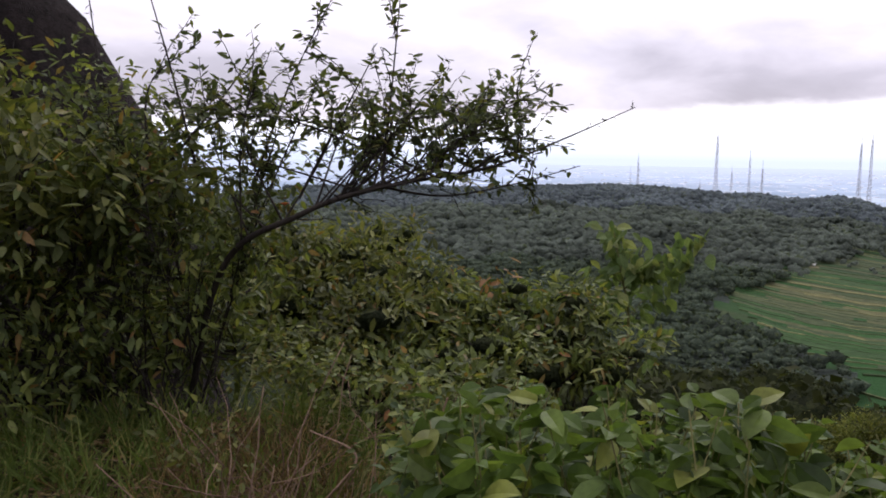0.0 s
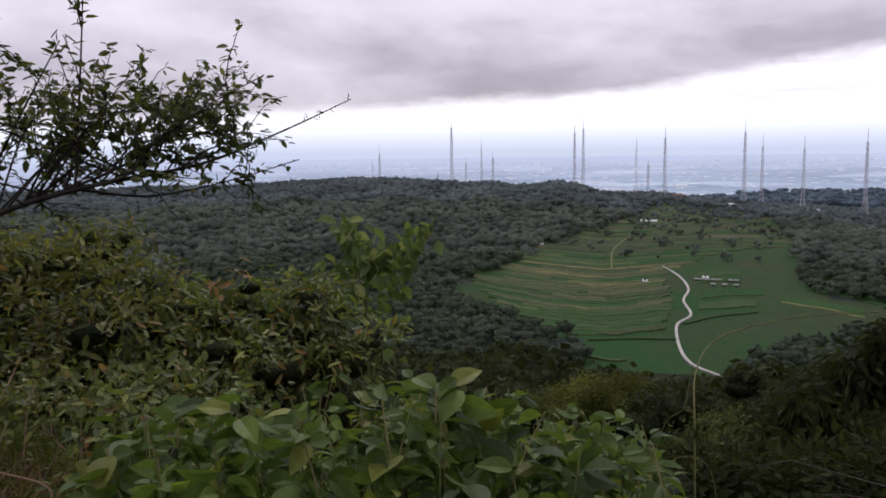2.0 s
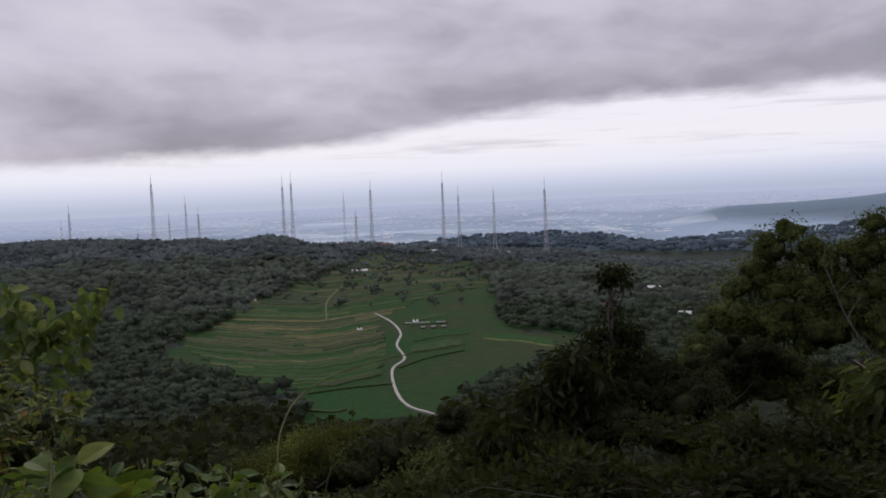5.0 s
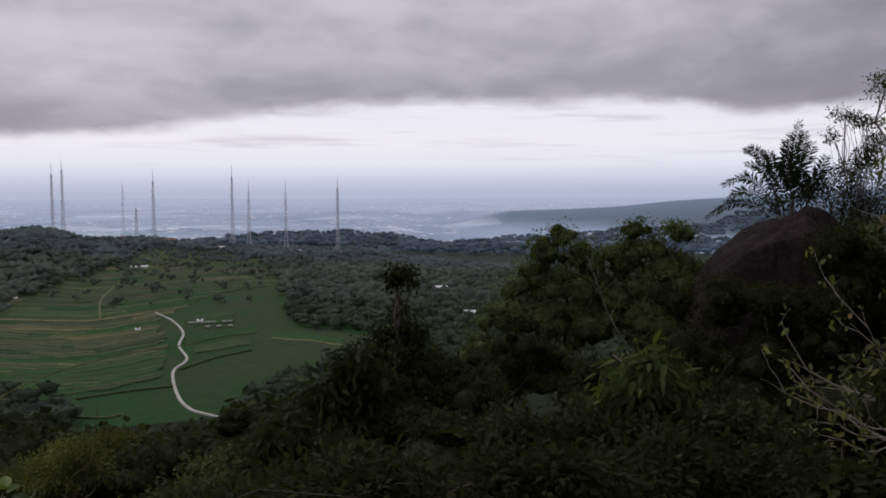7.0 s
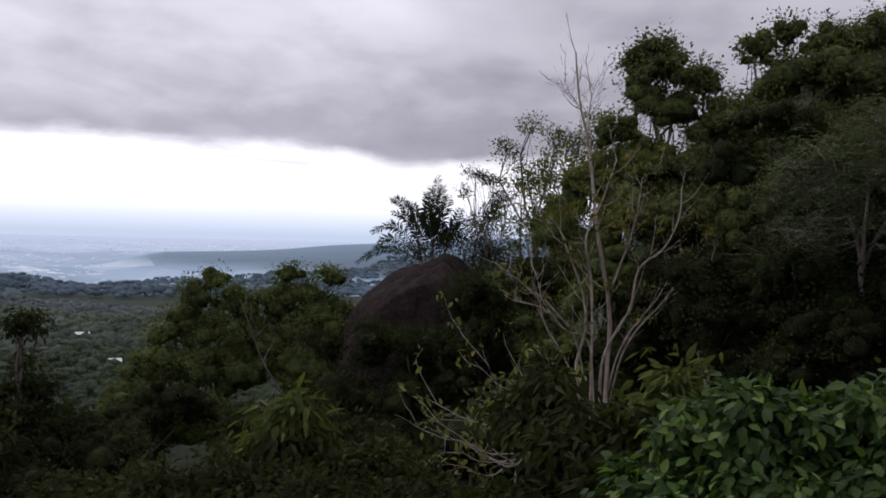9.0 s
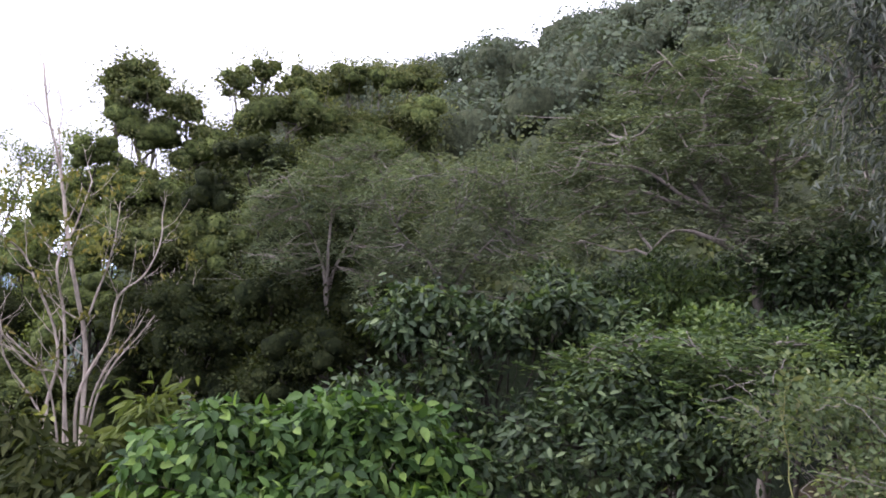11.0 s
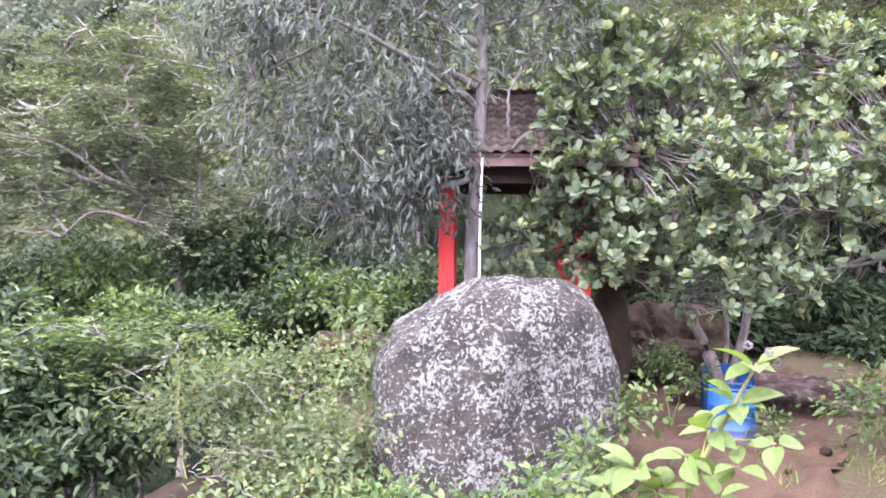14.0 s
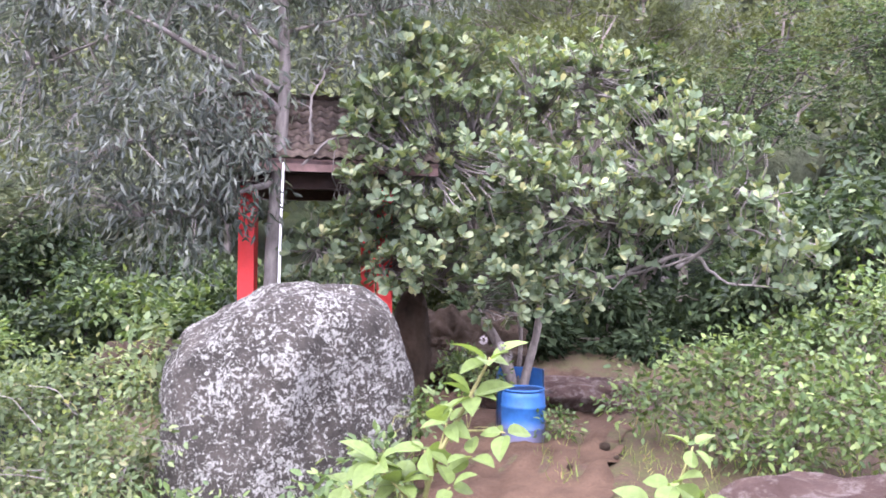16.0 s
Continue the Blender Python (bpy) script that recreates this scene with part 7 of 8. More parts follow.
# ---- hillside thicket ----
def build_feather(name, foot_a, d, foot_e, limbs, pads, label, seed, trunk=0.13, bark="bark_grey", leaf="leaf_feather"):
    """A spreading tree with level pads of feathery leaves on long crooked limbs."""
    rng = np.random.default_rng(seed)
    fork = sight(foot_a, foot_e, d)
    foot = np.array([fork[0], fork[1], ground_at(fork) - 0.2])
    ob = thing(name, foot, label, "tree")
    part("trunk", Soup().put(tube(bend(rng, foot, fork, 7, 0.05), np.linspace(trunk * 1.3, trunk, 7), 8)), M[bark], ob, smooth=True)
    nodes = [fork]
    for path in limbs:
        line = curve([fork] + [sight(a, e, d + k) for a, e, k in path], 20)
        line = line + np.cumsum(rng.normal(0, 0.012, line.shape), 0)
        part("limb", Soup().put(tube(line, np.linspace(trunk * 0.7, trunk * 0.07, len(line)), 6)), M[bark], ob, smooth=True)
        nodes += list(line[6:])
    nodes = np.array(nodes)
    twigs, green = Soup(), Soup()
    for a, e, k, w, h, n in pads:
        c = sight(a, e, d + k)
        s = nodes[np.argmin(np.linalg.norm(nodes - c + np.array([0, 0, 0.3]), axis=1))]
        twigs.put(tube(bend(rng, s, c, 6, 0.08, 0.03), np.linspace(trunk * 0.22, 0.012, 6), 5))
        tips = c + rng.normal(0, 1, (n, 3)) * np.array([w, w, h]) * 0.55
        for tip in tips[: n // 3]:
            twigs.put(tube(bend(rng, c, tip, 4, 0.08), np.linspace(0.014, 0.005, 4), 4))
        # each tip carries sprays of small leaflets on both sides of a level stalk
        m = 3
        spin = rng.uniform(0, 6.28, (n, m))
        way_ = np.stack([np.cos(spin), np.sin(spin), rng.normal(-0.05, 0.5, (n, m))], -1)
        size = rng.uniform(0.16, 0.3, (n, m, 1))
        j = 6
        t = np.linspace(0.12, 1, j)[None, None, :, None]
        p = tips[:, None, None] + way_[:, :, None] * size[:, :, None] * t + np.array([0, 0, -0.25]) * size[:, :, None] * t ** 2
        side = np.cross(way_, np.array([0, 0, 1.0]))[:, :, None] * np.where(np.arange(j) % 2, 1, -1)[None, None, :, None] + way_[:, :, None] * 0.5
        f = rng.uniform(0.075, 0.135, n * m * j)
        up = np.array([0, 0, 1.0]) + rng.normal(0, 0.55, (n * m * j, 3))
        green.put(leaves(RHOMB, p.reshape(-1, 3), side.reshape(-1, 3), up, f, f * 0.38))
    green.put((np.concatenate(twigs.v), np.concatenate(twigs.t)), 1)
    part("crown", green, [M[leaf], M[bark]], ob)


def pads_in(seed, n, a0, a1, e0, e1, k0, k1, w, h, count, shape=None):
    g = np.random.default_rng(seed)
    out = []
    while len(out) < n:
        a, e = g.uniform(a0, a1), g.uniform(e0, e1)
        if shape and not shape(a, e):
            continue
        out.append((a, e, g.uniform(k0, k1), w * g.uniform(0.7, 1.3), h * g.uniform(0.7, 1.3), count))
    return out


build_feather("spreading_tree", 151.7, 14.8, 0.8, (((149.7, 3.5, -0.2), (148.1, 5.9, -0.2), (147.2, 7.7, 0.0), (148.4, 11.3, 0.2), (146.4, 14.1, 0.3), (144.9, 15.6, 0.3)), ((148.8, 2.4, -0.5), (146.4, 2.9, -0.8), (144.7, 1.2, -1.0)),
              ((153.7, 1.6, 0.1), (156.1, 4.1, 0.2), (158.0, 5.6, 0.2)), ((149.0, 4.4, -0.3), (147.2, 5.4, -0.5), (144.4, 7.2, -0.7), (141.6, 7.6, -0.9), (139.4, 8.2, -0.9)), ((152.6, 3.2, 0.4), (152.8, 7.0, 0.6), (151.2, 10.5, 0.6), (152.4, 14.4, 0.6)),
              ((149.2, 4.0, -0.3), (145.4, 5.6, -0.5), (144.1, 6.6, -0.6), (143.6, 9.6, -0.7)), ((148.3, 11.0, 0.2), (149.8, 13.0, 0.1), (150.4, 15.0, 0.1))),
              pads_in(301, 104, 138.5, 158.5, 2.2, 15.8, -0.9, 2.0, 0.6, 0.24, 22, lambda a, e: e < 16.4 - abs(a - 148.5) * 0.55), "wide spreading tree with level feathery foliage", 302, 0.095, "bark_trunk")
build_feather("spreading_tree", 131.5, 20.5, -3.0, (((131.0, 0.0, 0), (132.2, 4.0, 0.3)), ((132.5, 0.4, 0.2), (136.0, 4.2, 0.3)), ((130.4, 0.2, 0), (127.5, 3.5, 0.2))),
              pads_in(305, 72, 125.5, 140, -3.0, 9.2, -1.2, 1.6, 0.7, 0.42, 20, lambda a, e: e < 9.0 - abs(a - 134) * 0.25), "spreading tree with light feathery foliage", 306, 0.11)
build_feather("spreading_tree", 123.0, 23.0, -3.0, (((122.6, 0.5, 0), (121.0, 4.5, 0.3), (119.5, 6.5, 0.3)), ((123.6, 0.6, 0.2), (126.0, 5.0, 0.3), (127.5, 8.0, 0.3)), ((123.0, 1.0, 0), (123.4, 6.0, 0.2), (123.0, 9.0, 0.2))),
              pads_in(309, 76, 117.5, 130, -1.0, 10.0, -1.2, 1.4, 0.75, 0.4, 22, lambda a, e: e < 10.0 - abs(a - 124.5) * 0.5), "spreading tree with feathery olive-green foliage", 310, 0.11, "bark_trunk")
build_feather("spreading_tree", 205.0, 17.0, -2.0, (((205.0, 2.0, 0), (208.0, 7.0, 0.2), (213.0, 10.5, 0.2)), ((204.0, 3.0, 0), (201.0, 9.0, 0.2)), ((205.6, 2.0, 0), (209.5, 4.0, -0.3), (214.0, 5.0, -0.3))),
              pads_in(307, 74, 197.5, 217, 0.5, 17.5, -1.5, 1.6, 0.7, 0.4, 20, lambda a, e: e < 17.5 - abs(a - 207) * 0.25), "spreading tree with dark feathery foliage", 308, 0.14, "bark_dark", "leaf_vine")

g = np.random.default_rng(310)
clumps = []
for a, e, d, w in ((128.0, -3.4, 10.5, 1.3), (130.4, -1.6, 10.6, 1.0), (133.4, -3.4, 10.6, 1.4), (137.2, -2.8, 10.6, 1.3), (140.4, -2.6, 10.6, 1.1), (131.0, -6.6, 10.2, 2.2), (137.5, -6.6, 10.2, 2.2), (128.4, -9.5, 9.9, 1.8), (134.0, -10.5, 9.7, 2.2), (130.0, -14.5, 9.3, 2.0), (125.6, -8.0, 10.2, 1.0)):
    clumps += [(a + g.normal(0, 1.1 * w), e - abs(g.normal(0, 0.8 * w)), d - g.uniform(0, 0.5), g.uniform(0.26, 0.46), g.uniform(0.2, 0.4)) for _ in range(4)]
tree("vine_bush", polar(134, 11.6), lobes_at(*clumps), "leaf_vine", "vine-smothered bush with glossy dark green leaves", "bark_dark", 0.04, 900, 16, 0.10, 0.11, 0.056, OVAL, 0.5, 311, 0.3, 0.2, category="bush")
tree("bush", polar(142, 10.2), lobes_at((139.5, -10.5, 9.0, 0.75, 0.5), (143.5, -8.8, 9.2, 0.8, 0.5), (147.6, -8.6, 9.4, 0.75, 0.5), (141.5, -14.5, 8.4, 0.9, 0.6), (147.5, -13.0, 8.6, 0.85, 0.6), (135.0, -14.5, 8.8, 0.8, 0.5), (150.5, -10.5, 9.0, 0.5, 0.5)),
     "leaf_vine", "dense dark bush with small grey-green leaves", "bark_dark", 0.05, 680, 16, 0.14, 0.095, 0.045, OVAL, 0.3, 312, 0.3, 0.2, category="bush")
build_feather("feathery_bush", 145.5, 9.8, -8.5, (((144.0, -6.0, -0.2), (140.8, -5.0, -0.5)), ((147.0, -6.0, -0.2), (150.0, -5.0, -0.4))),
              pads_in(313, 26, 139.5, 153.0, -8.6, -4.2, -0.8, 0.4, 0.5, 0.12, 26), "low bush with fresh feathery green leaves", 314, 0.05, leaf="leaf_bush")
rows = ((149.0, -3.2, 13.4, 1.0), (153.5, -4.0, 13.2, 1.1), (158.5, -1.2, 12.8, 1.2), (163.5, -0.8, 12.4, 1.1), (160.5, -4.6, 11.8, 0.9), (167.5, -2.6, 12.6, 0.9), (146.5, -0.4, 15.5, 1.2), (171.5, -0.6, 13.2, 1.0), (156.0, 1.2, 14.5, 1.2), (142.0, -0.6, 18, 1.4), (146.5, 0.4, 18, 1.4), (151.5, 0.6, 18, 1.3), (157.0, 0.4, 16.5, 1.2), (162.0, 0.6, 15.5, 1.2), (166.5, -1.0, 13.6, 0.9), (170.0, -1.6, 12.6, 0.8), (174.5, -1.8, 12.4, 0.8))
for i, (a, e, d, w) in enumerate(rows):
    g = np.random.default_rng(320 + i)
    lobes = lobes_at(*[(a + g.normal(0, 2.2), e - abs(g.normal(0, 1.8)), d + g.normal(0, 0.4), w * g.uniform(0.4, 0.65), w * g.uniform(0.3, 0.5)) for _ in range(6)])
    tree("bush", polar(a, d + 0.3), lobes, ("leaf_vine" if i % 3 else "leaf_bush") if i < 9 else "leaf_vine", "leafy green undergrowth bush", "bark_dark", 0.05, 250, 22, 0.16, 0.11, 0.055, RHOMB, 0.3, 330 + i, 0.3, 0.15, group="undergrowth", category="bush")
tree("bramble", polar(158, 7.6), lobes_at((153.5, -8.4, 7.4, 0.55, 0.3), (157.0, -7.6, 7.6, 0.6, 0.32), (160.6, -7.4, 7.6, 0.55, 0.34), (163.4, -7.2, 7.4, 0.4, 0.36), (155.5, -12.0, 6.8, 0.7, 0.4), (159.8, -12.0, 6.7, 0.7, 0.45), (162.6, -13.0, 6.3, 0.45, 0.5), (157.5, -15.5, 6.2, 0.8, 0.35), (161.5, -16.5, 5.9, 0.6, 0.4), (151.5, -10.5, 7.6, 0.4, 0.3)),
     "leaf_bramble", "tangled yellow-green brambles beside the boulder", "bark_grey", 0.01, 820, 18, 0.13, 0.052, 0.029, OVAL, 0.1, 341, 0.1, 0.4, category="bramble", lo=0.6)
rng = np.random.default_rng(342)
canes = Soup()
for _ in range(24):
    c = sight(rng.uniform(149.5, 163.5), rng.uniform(-14, -6.5), rng.uniform(6.2, 7.6))
    e = c + np.array([rng.normal(0, 0.5), rng.normal(0, 0.3), rng.normal(0.02, 0.14)])
    canes.put(tube(bend(rng, c, e, 8, 0.12, -0.1), 0.003, 4))
solo("bramble_canes", canes, M["bark_grey"], "thin dry bramble stalks arching over the leaves", "stalks", kind="stuff")
for a, e, h, seed in ((163.9, -4.6, 0.42, 351), (152.4, -6.2, 0.5, 352), (165.2, -10, 0.3, 353)):
    p = sight(a, e - 1.4, 6.9)
    tree("seedling", p, [(*(sight(a, e, 6.9)), 0.13, 0.13, 0.2)], "leaf_bramble", "upright young bramble shoot with pale leaves", "stem", 0.008, 16, 6, 0.06, 0.075, 0.042, OVAL, 0.2, seed, 0.6, 0.8, category="shoot")

# ---- nearer hill trees behind the thicket ----
rng = np.random.default_rng(401)
for a0, a1, count, flakes, flake in ((124, 162, 150, 210, 0.25), (162, 224, 240, 80, 0.36)):
    a, r = scatter_polar(rng, count, a0, a1, 24, 58)
    keep = (a > 130) | (r > 44)
    a, r = a[keep], r[keep]
    tall = rng.uniform(3.6, 5.8, len(a))
    woods("hill_thicket", "mixed green thicket climbing the hill", polar(a, r, land(a, r)), tall * rng.uniform(0.9, 1.2, len(a)), tall, "leaf_hill", flakes, flake, 402 + count, "bark_grey", core=2)
a, r = scatter_polar(rng, 260, 98, 150, 27, 52)
tall = rng.uniform(2.0, 3.6, len(a))
keep = land(a, r) + tall < EYE + r * np.tan(np.radians(np.interp(a, (98, 106, 120, 135, 150), (-2, 0, 2, 4, 6))))
a, r, tall = a[keep], r[keep], tall[keep]
woods("hill_scrub", "dark scrub in the hollow", polar(a, r, land(a, r)), tall * 1.3, tall, "leaf_grove", 110, 0.26, 403, "bark")

# ---- slender tree with hanging grey-green leaves ----
def build_hanging():
    rng = np.random.default_rng(411)
    d = 8.6
    foot = np.array([*sight(171.0, -2, d)[:2], 0])
    foot[2] = ground_at(foot) - 0.2
    ob = thing("tree", foot, "slender grey-barked tree with hanging narrow grey-green leaves", "tree")
    trunk = curve([foot, sight(170.8, -1.5, d), sight(171.2, 7.5, d), sight(171.5, 13, d), sight(171.3, 20.6, d), sight(171.8, 30, d)], 40)
    part("trunk", Soup().put(tube(trunk, np.linspace(0.092, 0.04, len(trunk)), 8)), M["bark_grey"], ob, smooth=True)
    limbs = (((171.2, 6.6, 0), (172.6, 7.0, -0.15), (174.4, 8.8, -0.2), (176.4, 9.4, -0.3), (178.4, 11.4, -0.3), (180.5, 12.0, -0.3)), ((173.2, 8.6, -0.15), (172.8, 11.0, -0.2), (173.4, 13.4, -0.2)), ((171.3, 10.5, 0), (169.0, 13.0, -0.2), (168.2, 15.0, -0.3), (169.2, 17.6, -0.4)),
             ((168.6, 13.4, -0.2), (166.6, 12.0, -0.3), (164.1, 11.2, -0.4), (160.8, 11.7, -0.4)), ((171.3, 9.0, 0), (166.0, 9.2, -0.3), (162.0, 8.0, -0.5)), ((171.4, 15.0, 0), (166.0, 17.5, 0), (160.4, 15.1, 0.1), (156.4, 12.8, 0.1)),
             ((171.3, 19.0, 0), (173.0, 20.6, 0.1), (174.2, 24.0, 0.1)), ((171.3, 18.0, 0), (165.0, 21.0, 0.2), (158.0, 21.5, 0.3)), ((171.3, 12.0, 0), (164.0, 15.0, -0.4), (157.0, 17.5, -0.5)), ((171.2, 6.0, 0), (166.5, 4.6, -0.3), (162.5, 3.4, -0.3)),
             ((171.4, 16.0, 0), (176.0, 17.5, 0.2), (181.0, 18.5, 0.3)), ((171.5, 24, 0), (165, 26, 0), (158, 25, 0)), ((171.5, 24, 0), (177, 26, 0), (183, 25, 0)))
    nodes = []
    for path in limbs:
        line = curve([sight(a, e, d + k) for a, e, k in path], 16)
        line = line + np.cumsum(rng.normal(0, 0.012, line.shape), 0)
        part("limb", Soup().put(tube(line, np.linspace(0.022 if path[-1][0] > 179.5 or path[0][0] > 172 else 0.042, 0.009, len(line)), 6)), M["bark_grey"], ob, smooth=True)
        nodes += list(line[4:])
    nodes = np.array(nodes)
    twigs, green = Soup(), Soup()
    lobes = lobes_at((161, 17, 8.6, 1.3, 0.9), (166, 14, 8.3, 1.0, 0.9), (158, 12, 8.7, 0.9, 0.8), (163.5, 9, 8.2, 1.0, 0.7), (167.5, 7, 8.2, 0.7, 0.6), (160, 6, 8.5, 0.8, 0.6), (164.5, 3.2, 8.3, 0.75, 0.5), (170, 20, 8.5, 1.1, 0.8), (176, 19, 8.8, 1.1, 0.7),
                     (155, 19, 8.8, 0.9, 0.8), (175.5, 13.8, 8.7, 0.7, 0.45), (181, 20, 8.9, 0.9, 0.6), (165, 24, 8.6, 1.3, 0.7), (175, 25, 8.6, 1.3, 0.7), (156, 24, 8.8, 1.0, 0.7), (168.6, 9.0, 8.0, 0.45, 0.5))
    c, out, pick = on_lobes(rng, lobes, 1080, 0.35, 1.05, 0.1)
    for p in c:
        s = nodes[np.argmin(np.linalg.norm(nodes - p, axis=1))]
        twigs.put(tube(bend(rng, s, p, 4, 0.1, -0.06), np.linspace(0.007, 0.0025, 4), 3))
    k = 18
    pos = np.repeat(c, k, 0) + rng.normal(0, 0.10, (len(c) * k, 3))
    ax = rng.normal(0, 0.55, pos.shape) + np.repeat(out, k, 0) * 0.35 + np.array([0, 0, -0.7])
    f = rng.uniform(0.075, 0.145, len(pos))
    green.put(leaves(LANCE, pos, ax, rng.normal(0, 1, pos.shape) + np.array([0, 0, 0.4]), f, f * 0.27))
    green.put((np.concatenate(twigs.v), np.concatenate(twigs.t)), 1)
    part("crown", green, [M["leaf_blue"], M["bark_grey"]], ob)
    line = np.array([sight(171.2, -2.5, 8.35), sight(171.35, 2, 8.38), sight(171.5, 7.3, 8.4)])
    ob = thing("pole", np.array([line[0][0], line[0][1], ground_at(line[0]) - 0.1]), "thin white pole leaning on the tree trunk", "pole")
    line[0][2] = ground_at(line[0]) - 0.1
    part("shaft", Soup().put(tube(line, (0.015, 0.013, 0.010), 8)), M["white_paint"], ob, smooth=True)


build_hanging()


# ---- small red-posted shelter with a tiled roof ----
def build_shelter():
    corner = sight(169.25, 0, 8.9)
    fwd = unit(np.array([corner[0], corner[1], 0]))
    right, z = np.array([fwd[1], -fwd[0], 0]), np.array([0, 0, 1.0])
    c = corner + right * 0.74 + fwd * 0.72
    c[2] = ground_at(c)
    ob = thing("shelter", c, "small open shelter with red posts and clay tile roof", "shelter")
    at = lambda x, y, h: c + right * x + fwd * y + z * h
    base = c[2]
    eave, wide, deep = 2.66 - base, 0.74, 0.72
    for x in (-wide, wide):
        for y in (-deep, deep):
            post = part("post", Soup().put(beam(at(x, y, -0.2), at(x, y, 2.42 - base), 0.17)), M["red_paint"], ob, "red painted square post")
            part("footing", Soup().put(beam(at(x, y, -0.25), at(x, y, 0.12), 0.3)), M["concrete"], post)
    # beams and boards under the roof get the timber colour darkened for shade
    for y in (-deep, deep):
        part("ring_beam", Soup().put(beam(at(-wide - 0.3, y, 2.49 - base), at(wide + 0.3, y, 2.49 - base), 0.12, 0.16)), M["timber_shaded"], ob)
    for x in (-wide, wide):
        part("ring_beam", Soup().put(beam(at(x, -deep - 0.3, 2.50 - base), at(x, deep + 0.3, 2.50 - base), 0.1, 0.14)), M["timber_shaded"], ob)
    part("ceiling_board", Soup().put(beam(at(-wide - 0.35, 0, 2.60 - base), at(wide + 0.35, 0, 2.60 - base), 2 * deep + 0.5, 0.03)), M["timber_shaded"], ob)
    part("seat_board", Soup().put(beam(at(-wide, deep - 0.15, 0.45), at(wide, deep - 0.15, 0.45), 0.35, 0.05)), M["timber"], ob)
    run, rise = deep + 0.45, 0.78
    for y in (-1, 1):
        part("fascia", Soup().put(beam(at(-wide - 0.5, y * (run - 0.02), eave - 0.045), at(wide + 0.5, y * (run - 0.02), eave - 0.045), 0.03, 0.13)), M["timber"], ob, "pinkish-brown painted fascia board")
    # roof boards under the tiles
    for s in (-1, 1):
        v = np.array([at(x, y, h) for x, y, h in ((-wide - 0.5, s * run, eave), (wide + 0.5, s * run, eave), (wide + 0.5, 0, eave + rise), (-wide - 0.5, 0, eave + rise))])
        w = v - z * 0.03
        part("roof_board", Soup().put((np.concatenate([v, w]), np.array([(0, 1, 2), (0, 2, 3), (4, 6, 5), (4, 7, 6), (0, 4, 5), (0, 5, 1), (0, 3, 7), (0, 7, 4), (1, 5, 6), (1, 6, 2)]))), M["timber_shaded"], ob)
    # one curved clay tile, laid in overlapping rows
    n, tw, tl = 7, 0.145, 0.23
    u = np.linspace(0, 1, n)
    prof = 0.017 * np.sin(u * 2 * np.pi) + 0.012
    lines = [np.stack([u * tw, np.full(n, y), prof + dz], -1) for y, dz in ((0, 0.03), (tl, 0.0), (0, 0.012))]
    v = np.concatenate(lines)
    i = np.arange(n - 1)
    t = np.concatenate([np.stack([i, i + 1, i + n + 1], -1), np.stack([i, i + n + 1, i + n], -1), np.stack([i + 2 * n, i + 1, i], -1), np.stack([i + 2 * n, i + 2 * n + 1, i + 1], -1)])
    tile_mesh = tri_mesh("tile", v, t, [M["tile"]], smooth=True)
    slope = math.hypot(run, rise)
    rng = np.random.default_rng(421)
    for s in (-1, 1):
        up_way = unit(-fwd * s * run + z * rise)
        across = right * -s
        face = np.cross(across, up_way)
        rows = int(slope / 0.172) + 1
        for j in range(rows):
            for k in range(18):
                o = at(0, s * (run + 0.03), eave + 0.005) + up_way * j * 0.172 + across * ((k - 9) * 0.137 + rng.normal(0, 0.004)) + face * 0.012
                tile = new("tile", tile_mesh)
                tile.parent = ob
                m = Matrix([[across[q], up_way[q], face[q], o[q] - c[q]] for q in range(3)] + [[0, 0, 0, 1]])
                tile.matrix_basis = m @ Matrix.Rotation(rng.normal(0, 0.012), 4, "Z")
    part("ridge_cap", Soup().put(tube([at(-wide - 0.5, 0, eave + rise + 0.02), at(0, 0, eave + rise + 0.02), at(wide + 0.5, 0, eave + rise + 0.02)], 0.09, 8)), M["tile"], ob, smooth=True)


build_shelter()


# ---- blue drums ----
def revolve(centre, profile, start=0.0, stop=2 * math.pi, sides=40):
    closed = stop - start > 6.28
    a = np.linspace(start, stop, sides, endpoint=not closed)
    p = np.array(profile)
    v = np.array([[(centre[0] + r * math.cos(x), centre[1] + r * math.sin(x), centre[2] + h) for x in a] for r, h in p]).reshape(-1, 3)
    k = len(a)
    t = []
    for i in range(len(p) - 1):
        for j in range(k if closed else k - 1):
            q, w = i * k + j, i * k + (j + 1) % k
            t += [(q, w, w + k), (q, w + k, q + k)]
    return v, np.array(t)


